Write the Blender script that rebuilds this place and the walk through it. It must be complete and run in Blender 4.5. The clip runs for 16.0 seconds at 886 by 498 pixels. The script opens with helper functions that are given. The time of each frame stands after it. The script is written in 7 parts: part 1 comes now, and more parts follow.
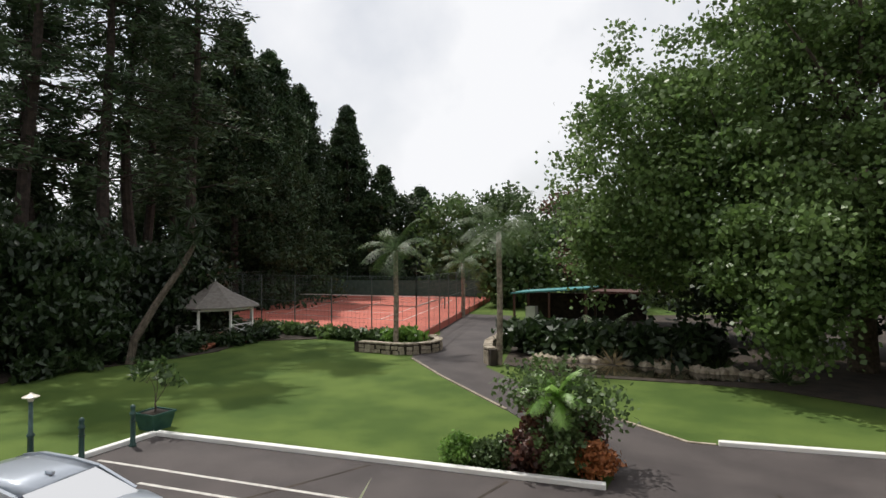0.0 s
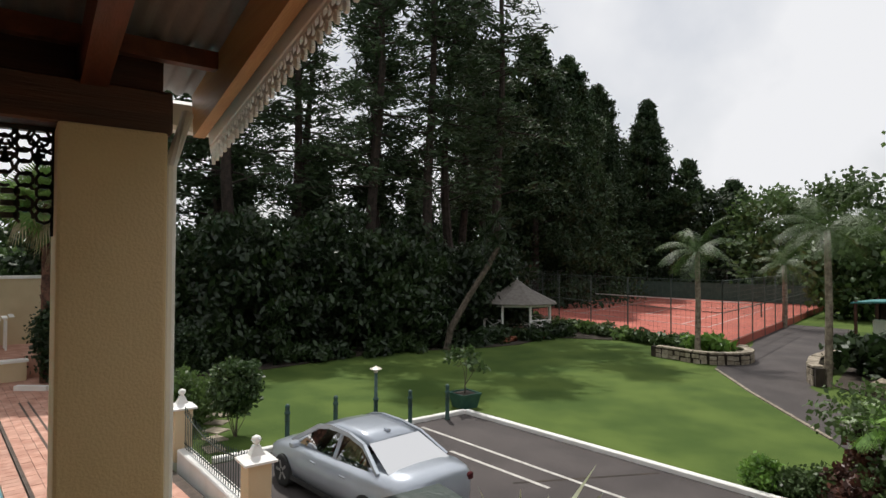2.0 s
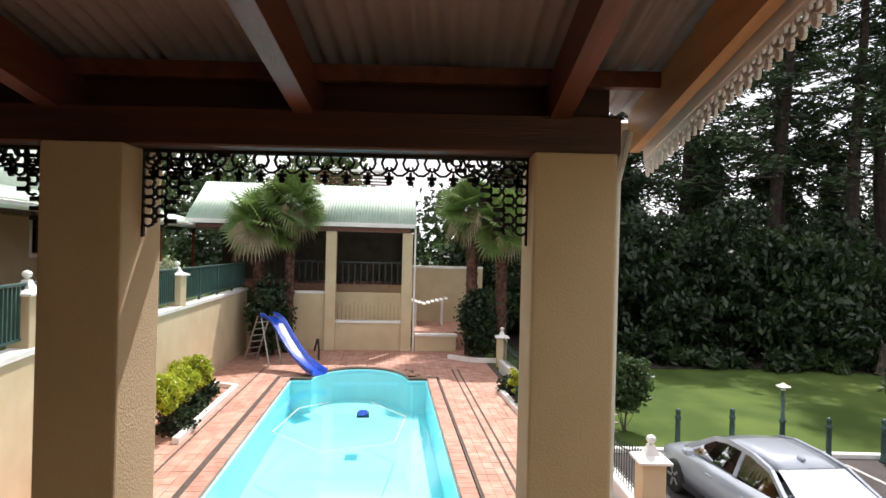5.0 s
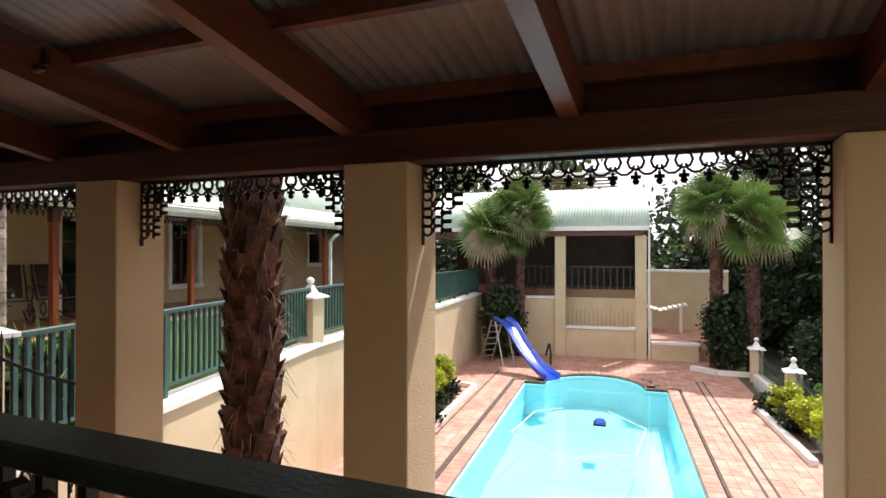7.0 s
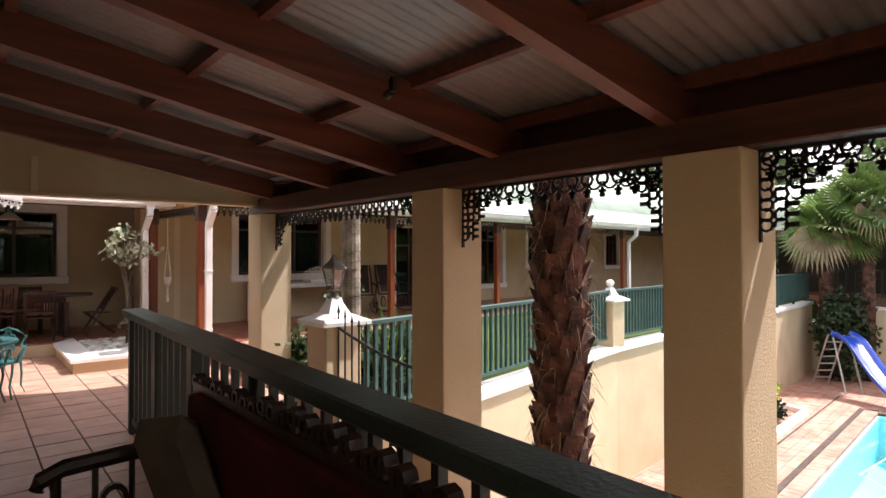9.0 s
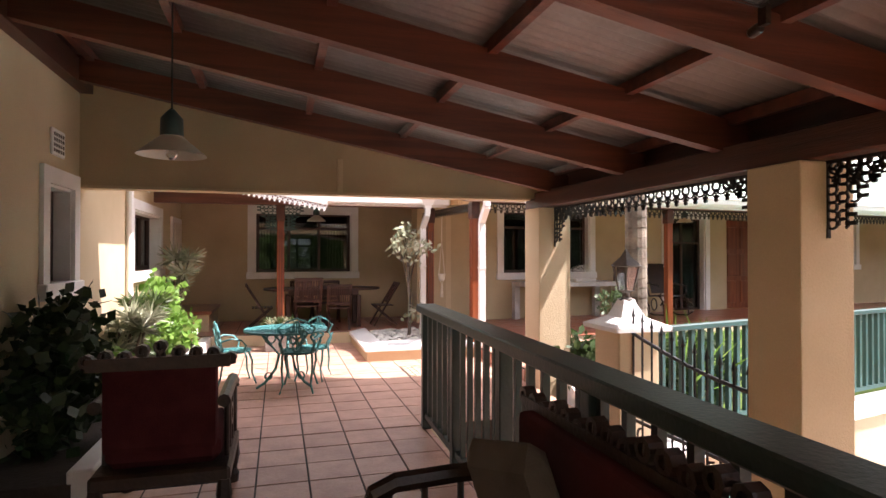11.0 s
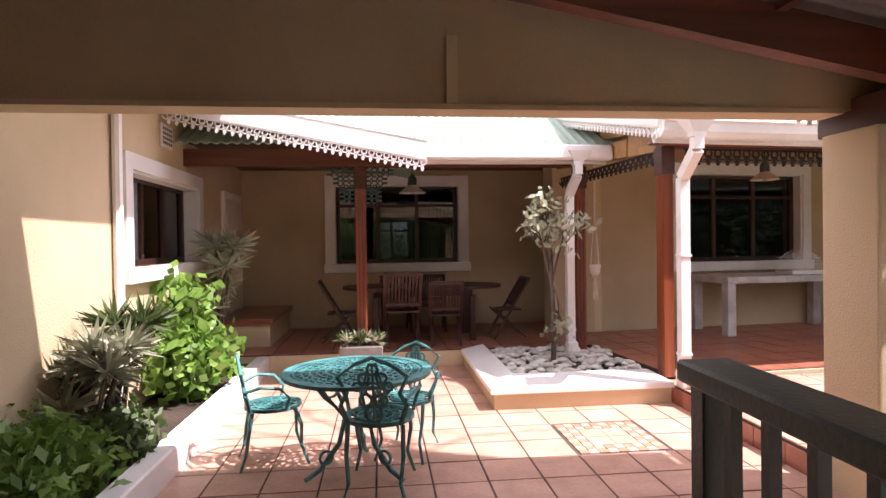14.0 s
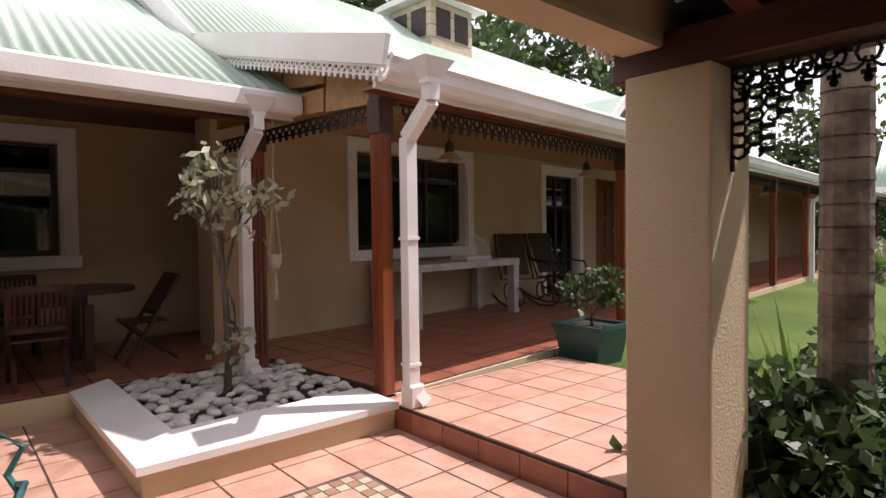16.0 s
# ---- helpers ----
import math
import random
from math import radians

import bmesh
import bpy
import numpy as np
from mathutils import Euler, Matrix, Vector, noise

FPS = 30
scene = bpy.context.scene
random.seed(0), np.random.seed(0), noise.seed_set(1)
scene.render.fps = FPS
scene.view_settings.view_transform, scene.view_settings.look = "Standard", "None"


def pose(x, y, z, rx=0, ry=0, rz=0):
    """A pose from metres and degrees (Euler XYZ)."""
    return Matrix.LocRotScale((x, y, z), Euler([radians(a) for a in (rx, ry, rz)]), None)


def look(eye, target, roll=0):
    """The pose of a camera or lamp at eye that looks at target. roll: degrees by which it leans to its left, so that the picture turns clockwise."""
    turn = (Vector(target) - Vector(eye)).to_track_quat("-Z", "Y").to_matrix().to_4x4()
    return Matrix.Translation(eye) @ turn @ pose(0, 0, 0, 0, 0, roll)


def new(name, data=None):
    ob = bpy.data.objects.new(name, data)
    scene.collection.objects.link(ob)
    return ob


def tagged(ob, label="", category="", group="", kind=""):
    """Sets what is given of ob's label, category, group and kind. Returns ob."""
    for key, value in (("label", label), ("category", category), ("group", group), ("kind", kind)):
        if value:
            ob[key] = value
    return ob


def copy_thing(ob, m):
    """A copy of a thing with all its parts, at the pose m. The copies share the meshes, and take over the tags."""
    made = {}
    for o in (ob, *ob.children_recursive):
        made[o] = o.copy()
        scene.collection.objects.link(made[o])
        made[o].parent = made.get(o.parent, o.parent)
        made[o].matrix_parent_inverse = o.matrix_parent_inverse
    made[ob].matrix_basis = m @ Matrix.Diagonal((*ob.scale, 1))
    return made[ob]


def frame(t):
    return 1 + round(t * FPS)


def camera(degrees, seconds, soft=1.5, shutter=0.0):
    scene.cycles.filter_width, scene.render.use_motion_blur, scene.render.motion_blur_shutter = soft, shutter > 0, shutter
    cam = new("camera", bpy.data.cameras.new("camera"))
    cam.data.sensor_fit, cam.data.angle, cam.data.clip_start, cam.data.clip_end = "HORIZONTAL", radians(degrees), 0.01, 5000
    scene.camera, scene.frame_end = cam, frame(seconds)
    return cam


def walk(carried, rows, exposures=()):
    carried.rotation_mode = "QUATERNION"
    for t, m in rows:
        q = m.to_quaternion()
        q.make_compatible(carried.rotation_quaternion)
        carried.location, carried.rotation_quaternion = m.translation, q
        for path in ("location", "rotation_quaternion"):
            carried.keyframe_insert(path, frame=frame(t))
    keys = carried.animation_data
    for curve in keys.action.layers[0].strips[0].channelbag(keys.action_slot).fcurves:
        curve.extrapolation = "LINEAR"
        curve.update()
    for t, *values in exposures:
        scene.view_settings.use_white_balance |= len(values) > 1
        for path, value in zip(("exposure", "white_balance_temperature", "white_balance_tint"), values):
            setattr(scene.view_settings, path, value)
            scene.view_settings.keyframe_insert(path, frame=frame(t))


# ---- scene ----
cam = camera(74.7, 16.0)
PATH = [
    (0, (1.116, -0.296, 1.235), (0.281, 1.521, 1.272), -0.31),
    (0.5, (1.293, -0.358, 1.265), (0.315, 1.386, 1.300), -0.26),
    (1, (1.442, -0.419, 1.292), (0.263, 1.196, 1.330), 0.01),
    (1.5, (1.562, -0.478, 1.315), (0.137, 0.925, 1.351), -0.01),
    (2, (1.654, -0.535, 1.335), (0.042, 0.649, 1.369), 0.22),
    (2.5, (1.718, -0.590, 1.352), (-0.035, 0.373, 1.381), 0.45),
    (3, (1.754, -0.643, 1.366), (-0.102, 0.102, 1.392), 0.63),
    (3.5, (1.761, -0.694, 1.376), (-0.163, -0.148, 1.399), 0.60),
    (4, (1.740, -0.744, 1.383), (-0.225, -0.373, 1.402), 0.62),
    (4.2, (1.724, -0.763, 1.385), (-0.252, -0.459, 1.397), 0.90),
    (6.3, (1.703, -0.874, 1.376), (-0.231, -1.381, 1.392), 0.52),
    (6.5, (1.719, -0.911, 1.376), (-0.198, -1.482, 1.389), 0.28),
    (7, (1.739, -0.978, 1.374), (-0.116, -1.726, 1.386), 0.07),
    (7.5, (1.741, -1.020, 1.372), (-0.024, -1.962, 1.385), 0.07),
    (8, (1.732, -1.048, 1.368), (0.101, -2.205, 1.384), 0.11),
    (8.5, (1.724, -1.073, 1.364), (0.261, -2.436, 1.381), 0.10),
    (9, (1.723, -1.105, 1.359), (0.447, -2.645, 1.380), -0.09),
    (9.5, (1.740, -1.156, 1.353), (0.628, -2.818, 1.376), -0.13),
    (10, (1.784, -1.236, 1.347), (0.849, -3.004, 1.372), -0.20),
    (10.2, (1.811, -1.279, 1.344), (0.959, -3.088, 1.368), -0.17),
    (12.3, (1.715, -2.980, 1.303), (1.453, -4.963, 1.319), 0.01),
    (12.5, (1.696, -3.170, 1.302), (1.447, -5.155, 1.317), -0.06),
    (13, (1.652, -3.648, 1.296), (1.444, -5.637, 1.295), -0.22),
    (13.5, (1.613, -4.122, 1.288), (1.407, -6.111, 1.273), -0.56),
    (14, (1.576, -4.583, 1.276), (1.365, -6.572, 1.257), -0.76),
    (14.5, (1.539, -5.019, 1.262), (1.188, -6.988, 1.242), -0.64),
    (15, (1.500, -5.422, 1.244), (0.895, -7.328, 1.225), -0.49),
    (15.5, (1.457, -5.779, 1.224), (0.430, -7.495, 1.199), -0.54),
    (16, (1.407, -6.081, 1.200), (0.090, -7.585, 1.139), -0.74),
]
walk(cam, [(t, look(eye, target, roll)) for t, eye, target, roll in PATH],
     exposures=((0, -0.29, 6500, 10), (1.5, -0.42, 6500, 10), (2.5, -0.38, 6500, 10), (3.3, -0.12, 6500, 12), (4.2, 0.15, 6500, 14), (6.5, 0.45, 6500, 18), (9, 0.85, 6500, 22), (10.2, 1.3, 6500, 23), (12.3, 1.88, 6500, 30), (13.5, 1.5, 6500, 32), (14.5, 1.0, 6500, 30), (16, 0.25, 6500, 26)))

# ---- sky and sun ----
SUN = Vector((-0.55, 0.22, 1.0)).normalized()
world = bpy.data.worlds.new("sky")
scene.world = world
world.use_nodes = True
wn, wl = world.node_tree.nodes, world.node_tree.links
sky = wn.new("ShaderNodeTexSky")
sky.sky_type, sky.sun_disc = "NISHITA", False
sky.sun_elevation = math.asin(SUN.z)
sky.sun_rotation = math.atan2(SUN.x, SUN.y)
sky.air_density, sky.dust_density = 1.2, 3.0
w_tc, w_no, w_ra, w_mix = wn.new("ShaderNodeTexCoord"), wn.new("ShaderNodeTexNoise"), wn.new("ShaderNodeValToRGB"), wn.new("ShaderNodeMixRGB")
w_no.inputs["Scale"].default_value, w_no.inputs["Detail"].default_value = 2.4, 7.0
w_ra.color_ramp.elements[0].position, w_ra.color_ramp.elements[0].color = 0.36, (0.55, 0.55, 0.55, 1)
w_ra.color_ramp.elements[1].position, w_ra.color_ramp.elements[1].color = 0.56, (1, 1, 1, 1)
w_mix.inputs["Color2"].default_value = (11.5, 11.6, 11.9, 1)
wl.new(w_tc.outputs["Generated"], w_no.inputs["Vector"])
wl.new(w_no.outputs["Fac"], w_ra.inputs["Fac"])
wl.new(w_ra.outputs["Color"], w_mix.inputs["Fac"])
wl.new(sky.outputs["Color"], w_mix.inputs["Color1"])
wl.new(w_mix.outputs["Color"], wn["Background"].inputs["Color"])
wn["Background"].inputs["Strength"].default_value = 0.10
sun = new("sun", bpy.data.lights.new("sun", "SUN"))
sun.data.energy, sun.data.angle, sun.data.color = 4.8, radians(0.6), (1.0, 0.96, 0.90)
sun.matrix_basis = look(SUN * 50, (0, 0, 0))


# ---- materials ----
def surf(name, c1, c2, scale=6.0, rough=0.7, bump=0.2, bscale=60.0, metal=0.0, island=0.0, stain=0.25, spec=0.5, trans=0.0, lacquer=0.0):
    """Two-scale noise between two colours, with fine relief."""
    m = bpy.data.materials.new(name)
    m.use_nodes = True
    n, l = m.node_tree.nodes, m.node_tree.links
    b = n["Principled BSDF"]
    geo = n.new("ShaderNodeNewGeometry")
    a, c = n.new("ShaderNodeTexNoise"), n.new("ShaderNodeTexNoise")
    a.inputs["Scale"].default_value, a.inputs["Detail"].default_value = scale, 6.0
    c.inputs["Scale"].default_value, c.inputs["Detail"].default_value = bscale, 4.0
    l.new(geo.outputs["Position"], a.inputs["Vector"])
    l.new(geo.outputs["Position"], c.inputs["Vector"])
    add = n.new("ShaderNodeMath")
    add.operation = "MULTIPLY_ADD"
    add.inputs[1].default_value = stain
    l.new(c.outputs["Fac"], add.inputs[0])
    l.new(a.outputs["Fac"], add.inputs[2])
    ramp = n.new("ShaderNodeValToRGB")
    ramp.color_ramp.elements[0].position, ramp.color_ramp.elements[0].color = 0.36 + stain / 2, (*c1, 1)
    ramp.color_ramp.elements[1].position, ramp.color_ramp.elements[1].color = 0.64 + stain / 2, (*c2, 1)
    l.new(add.outputs[0], ramp.inputs["Fac"])
    out = ramp.outputs["Color"]
    if island:
        hsv, obi, ad, mr = n.new("ShaderNodeHueSaturation"), n.new("ShaderNodeObjectInfo"), n.new("ShaderNodeMath"), n.new("ShaderNodeMapRange")
        ad.operation = "ADD"
        l.new(obi.outputs["Random"], ad.inputs[0])
        l.new(geo.outputs["Random Per Island"], ad.inputs[1])
        mr.inputs["From Max"].default_value = 2.0
        mr.inputs["To Min"].default_value, mr.inputs["To Max"].default_value = 1 - island, 1 + island
        l.new(ad.outputs[0], mr.inputs["Value"])
        l.new(mr.outputs["Result"], hsv.inputs["Value"])
        l.new(out, hsv.inputs["Color"])
        out = hsv.outputs["Color"]
    l.new(out, b.inputs["Base Color"])
    b.inputs["Roughness"].default_value, b.inputs["Metallic"].default_value = rough, metal
    b.inputs["Specular IOR Level"].default_value = spec
    b.inputs["Coat Weight"].default_value = lacquer
    if trans:
        b.inputs["Subsurface Weight"].default_value = 0.0
        tr, mx = n.new("ShaderNodeBsdfTranslucent"), n.new("ShaderNodeMixShader")
        l.new(out, tr.inputs["Color"])
        mx.inputs["Fac"].default_value = trans
        l.new(b.outputs["BSDF"], mx.inputs[1])
        l.new(tr.outputs["BSDF"], mx.inputs[2])
        l.new(mx.outputs["Shader"], n["Material Output"].inputs["Surface"])
    if bump:
        bp = n.new("ShaderNodeBump")
        bp.inputs["Strength"].default_value, bp.inputs["Distance"].default_value = bump, 0.02
        l.new(c.outputs["Fac"], bp.inputs["Height"])
        l.new(bp.outputs["Normal"], b.inputs["Normal"])
    return m


def wood(name, c1, c2, axis, rough=0.45):
    """Long grain along one axis of the world."""
    m = surf(name, c1, c2, 3.0, rough, 0.15, 30.0)
    n, l = m.node_tree.nodes, m.node_tree.links
    mp = n.new("ShaderNodeMapping")
    mp.inputs["Scale"].default_value = [0.25 if k == axis else 5.0 for k in "xyz"]
    geo = next(k for k in n if k.type == "NEW_GEOMETRY")
    l.new(geo.outputs["Position"], mp.inputs["Vector"])
    for k in n:
        if k.type == "TEX_NOISE":
            l.new(mp.outputs["Vector"], k.inputs["Vector"])
    return m


def glass(name, tint, rough=0.02, mix=0.2):
    """A thin pane: mostly see-through, with the gloss of glass."""
    m = bpy.data.materials.new(name)
    m.use_nodes = True
    n, l = m.node_tree.nodes, m.node_tree.links
    g, t, f, x = n.new("ShaderNodeBsdfGlossy"), n.new("ShaderNodeBsdfTransparent"), n.new("ShaderNodeFresnel"), n.new("ShaderNodeMixShader")
    g.inputs["Roughness"].default_value = rough
    t.inputs["Color"].default_value = (*tint, 1)
    ad = n.new("ShaderNodeMath")
    ad.operation = "ADD"
    ad.inputs[1].default_value = mix
    l.new(f.outputs["Fac"], ad.inputs[0])
    l.new(ad.outputs[0], x.inputs["Fac"])
    l.new(t.outputs["BSDF"], x.inputs[1])
    l.new(g.outputs["BSDF"], x.inputs[2])
    l.new(x.outputs["Shader"], n["Material Output"].inputs["Surface"])
    return m


M = dict(
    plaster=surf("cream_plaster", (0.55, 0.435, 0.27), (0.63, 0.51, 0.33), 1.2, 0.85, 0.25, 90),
    # darker copy of the cream plaster, with shade put into its colour
    plaster_shade=surf("shaded_cream_plaster", (0.45, 0.35, 0.21), (0.53, 0.42, 0.26), 1.2, 0.85, 0.2, 90),
    white=surf("white_paint", (0.74, 0.72, 0.68), (0.82, 0.81, 0.78), 2.5, 0.5, 0.1, 70),
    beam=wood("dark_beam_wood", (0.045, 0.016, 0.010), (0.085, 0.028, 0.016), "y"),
    rafter=wood("red_rafter_wood", (0.075, 0.022, 0.012), (0.15, 0.045, 0.022), "x"),
    post=wood("varnished_post_wood", (0.13, 0.030, 0.012), (0.23, 0.062, 0.022), "z", 0.3),
    orange=wood("orange_board_wood", (0.38, 0.20, 0.075), (0.50, 0.28, 0.11), "x"),
    furniture=wood("teak_furniture", (0.032, 0.013, 0.009), (0.065, 0.027, 0.017), "z", 0.4),
    darkwood=surf("carved_dark_wood", (0.018, 0.011, 0.008), (0.04, 0.022, 0.014), 8, 0.35, 0.2, 50),
    ironsheet=surf("grey_corrugated_iron", (0.17, 0.155, 0.145), (0.25, 0.23, 0.215), 1.5, 0.55, 0.1, 40, 0.0),
    greenroof=surf("pale_green_roof_paint", (0.33, 0.44, 0.35), (0.43, 0.53, 0.44), 0.8, 0.55, 0.1, 40),
    darkgreen=surf("dark_green_paint", (0.022, 0.040, 0.034), (0.035, 0.058, 0.050), 4, 0.45, 0.15, 60),
    fencegreen=surf("blue_green_fence_paint", (0.028, 0.066, 0.058), (0.040, 0.090, 0.080), 4, 0.45, 0.1, 60),
    verdigris=surf("verdigris_cast_iron", (0.03, 0.16, 0.16), (0.09, 0.30, 0.29), 14, 0.45, 0.2, 80),
    blackiron=surf("black_iron", (0.012, 0.012, 0.012), (0.025, 0.022, 0.02), 10, 0.5, 0.2, 60),
    tile=surf("terracotta_tile", (0.44, 0.25, 0.18), (0.55, 0.33, 0.245), 5, 0.42, 0.12, 40, island=0.14),
    redtile=surf("polished_red_tile", (0.26, 0.088, 0.054), (0.35, 0.13, 0.08), 5, 0.3, 0.1, 40, island=0.14),
    paver=surf("faded_brick_paver", (0.38, 0.185, 0.13), (0.51, 0.29, 0.215), 3, 0.75, 0.25, 60, island=0.16),
    grout=surf("dark_grout", (0.06, 0.045, 0.035), (0.10, 0.075, 0.06), 8, 0.9, 0.2, 60),
    cream_in=surf("cream_inlay_tile", (0.46, 0.38, 0.27), (0.55, 0.46, 0.34), 8, 0.5, 0.1, 60),
    ochre_in=surf("ochre_inlay_tile", (0.30, 0.18, 0.115), (0.38, 0.235, 0.15), 8, 0.5, 0.1, 60),
    asphalt=surf("worn_asphalt", (0.042, 0.034, 0.033), (0.070, 0.058, 0.055), 0.6, 0.85, 0.4, 140),
    line=surf("worn_line_paint", (0.38, 0.36, 0.33), (0.55, 0.53, 0.49), 5, 0.8, 0.2, 60),
    grass=surf("lawn_grass", (0.055, 0.092, 0.022), (0.10, 0.145, 0.035), 0.5, 0.9, 0.6, 35, stain=0.6, spec=0.1),
    blade=surf("grass_blades", (0.08, 0.17, 0.02), (0.15, 0.27, 0.035), 1.2, 0.6, 0, 30, island=0.3, trans=0.3),
    earth=surf("dark_earth", (0.022, 0.016, 0.011), (0.05, 0.036, 0.024), 2, 0.95, 0.5, 40),
    clay=surf("red_court_clay", (0.36, 0.085, 0.058), (0.45, 0.12, 0.08), 0.4, 0.85, 0.2, 60),
    courtgreen=surf("green_windbreak_cloth", (0.04, 0.075, 0.06), (0.06, 0.10, 0.08), 2, 0.8, 0.1, 60),
    wire=surf("grey_green_wire", (0.05, 0.07, 0.06), (0.08, 0.10, 0.09), 4, 0.6, 0, 60),
    stone=surf("rubble_stone", (0.20, 0.165, 0.12), (0.36, 0.31, 0.24), 5, 0.9, 0.5, 30, island=0.3),
    pebble=surf("grey_river_pebble", (0.34, 0.33, 0.29), (0.58, 0.56, 0.50), 9, 0.6, 0.15, 60, island=0.35),
    bark=surf("grey_bark", (0.055, 0.042, 0.030), (0.13, 0.105, 0.08), 6, 0.95, 0.8, 25),
    pinebark=surf("dark_pine_bark", (0.020, 0.014, 0.011), (0.05, 0.034, 0.026), 4, 0.95, 0.8, 20),
    palmbark=surf("brown_palm_fibre", (0.035, 0.015, 0.010), (0.13, 0.06, 0.04), 7, 0.9, 0.7, 40, island=0.45),
    ringbark=surf("pale_ringed_palm_bark", (0.13, 0.10, 0.075), (0.30, 0.25, 0.19), 7, 0.9, 0.4, 30),
    needle=surf("pine_needles", (0.030, 0.052, 0.022), (0.060, 0.095, 0.040), 0.6, 0.6, 0, 10, island=0.5, trans=0.2, spec=0.3),
    cypress=surf("dark_conifer_leaves", (0.020, 0.040, 0.016), (0.046, 0.078, 0.030), 0.5, 0.6, 0, 10, island=0.45, trans=0.2, spec=0.3),
    shrub=surf("dark_shrub_leaves", (0.015, 0.031, 0.010), (0.034, 0.061, 0.018), 0.5, 0.45, 0, 10, island=0.45, trans=0.25),
    plane=surf("plane_tree_leaves", (0.075, 0.13, 0.032), (0.155, 0.235, 0.075), 0.35, 0.45, 0, 10, island=0.4, trans=0.4),
    mid=surf("mid_green_leaves", (0.045, 0.085, 0.025), (0.09, 0.14, 0.045), 0.3, 0.5, 0, 10, island=0.4, trans=0.3),
    bright=surf("bright_green_leaves", (0.10, 0.21, 0.032), (0.20, 0.35, 0.07), 4, 0.4, 0, 10, island=0.3, trans=0.35),
    lime=surf("golden_shrub_leaves", (0.34, 0.40, 0.02), (0.52, 0.56, 0.06), 4, 0.5, 0, 10, island=0.3, trans=0.35),
    palm=surf("fan_palm_leaf", (0.09, 0.16, 0.035), (0.17, 0.26, 0.07), 1.5, 0.45, 0, 20, island=0.35, trans=0.3),
    drypalm=surf("dry_palm_leaf", (0.26, 0.20, 0.11), (0.40, 0.32, 0.19), 2, 0.7, 0, 20, island=0.3, trans=0.25),
    grey_leaf=surf("pale_grey_green_leaves", (0.24, 0.27, 0.16), (0.46, 0.47, 0.34), 6, 0.55, 0, 20, island=0.3, trans=0.2),
    purple=surf("purple_brown_leaves", (0.06, 0.024, 0.018), (0.14, 0.055, 0.035), 3, 0.5, 0, 20, island=0.4, trans=0.25),
    rust=surf("rust_orange_leaves", (0.25, 0.085, 0.025), (0.40, 0.15, 0.05), 3, 0.5, 0, 20, island=0.4, trans=0.25),
    water=surf("pool_water_floor", (0.40, 0.80, 0.84), (0.52, 0.87, 0.90), 0.4, 0.5, 0, 10, stain=0.1),
    pond=surf("dark_pond_water", (0.03, 0.026, 0.015), (0.05, 0.045, 0.028), 1, 0.08, 0.05, 10),
    blue=surf("blue_plastic", (0.012, 0.06, 0.42), (0.016, 0.08, 0.52), 2, 0.3, 0, 20, lacquer=0.4),
    steel=surf("galvanised_steel", (0.45, 0.45, 0.44), (0.6, 0.6, 0.58), 6, 0.35, 0.1, 60, 0.9),
    carpaint=surf("silver_blue_car_paint", (0.40, 0.44, 0.50), (0.44, 0.48, 0.54), 2, 0.30, 0, 20, 0.35, lacquer=0.8),
    tyre=surf("black_rubber", (0.015, 0.015, 0.015), (0.03, 0.03, 0.03), 8, 0.8, 0.2, 60),
    rooftile=surf("brown_roof_tile", (0.20, 0.11, 0.075), (0.30, 0.17, 0.115), 3, 0.85, 0.3, 30, island=0.25),
    red_cloth=surf("dark_red_cloth", (0.055, 0.010, 0.012), (0.085, 0.017, 0.018), 6, 0.95, 0.3, 220, spec=0.2),
    pillow=surf("grey_brown_cushion_cloth", (0.10, 0.085, 0.07), (0.14, 0.12, 0.10), 6, 0.95, 0.3, 220, spec=0.2),
    greywood=surf("grey_washed_wood", (0.42, 0.41, 0.40), (0.58, 0.57, 0.55), 5, 0.6, 0.2, 40),
    # very dark; on the room walls the indoor dimness is in this colour
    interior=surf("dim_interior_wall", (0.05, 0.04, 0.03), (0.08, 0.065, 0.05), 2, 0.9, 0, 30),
    curtain=surf("beige_curtain", (0.20, 0.17, 0.12), (0.28, 0.24, 0.18), 3, 0.9, 0.2, 60),
    enamel=surf("cream_enamel", (0.62, 0.57, 0.48), (0.70, 0.66, 0.57), 6, 0.35, 0.05, 60),
    planter_green=surf("glazed_green_planter", (0.022, 0.07, 0.062), (0.04, 0.10, 0.088), 5, 0.3, 0.1, 50),
    planter_grey=surf("grey_cement_planter", (0.13, 0.115, 0.10), (0.19, 0.17, 0.15), 5, 0.8, 0.3, 50),
    frosted=surf("frosted_glass", (0.16, 0.18, 0.20), (0.24, 0.26, 0.28), 20, 0.35, 0.3, 120),
    cream_cloth=surf("cream_cord", (0.60, 0.52, 0.40), (0.72, 0.64, 0.50), 12, 0.9, 0.3, 150),
    pane=glass("window_pane", (0.38, 0.40, 0.40), 0.02, 0.06),
    car_glass=glass("tinted_car_glass", (0.06, 0.065, 0.07), 0.02, 0.05),
    lamp_glass=glass("lantern_glass", (0.9, 0.9, 0.86), 0.1, 0.1),
    poolsurface=glass("pool_surface", (0.62, 0.95, 0.98), 0.05, 0.03),
)


# ---- building blocks ----
def link(name, me, material, parent=None, label=""):
    ob = new(name, me)
    if material:
        me.materials.append(M[material])
    if parent:
        ob.parent = parent
    return tagged(ob, label)


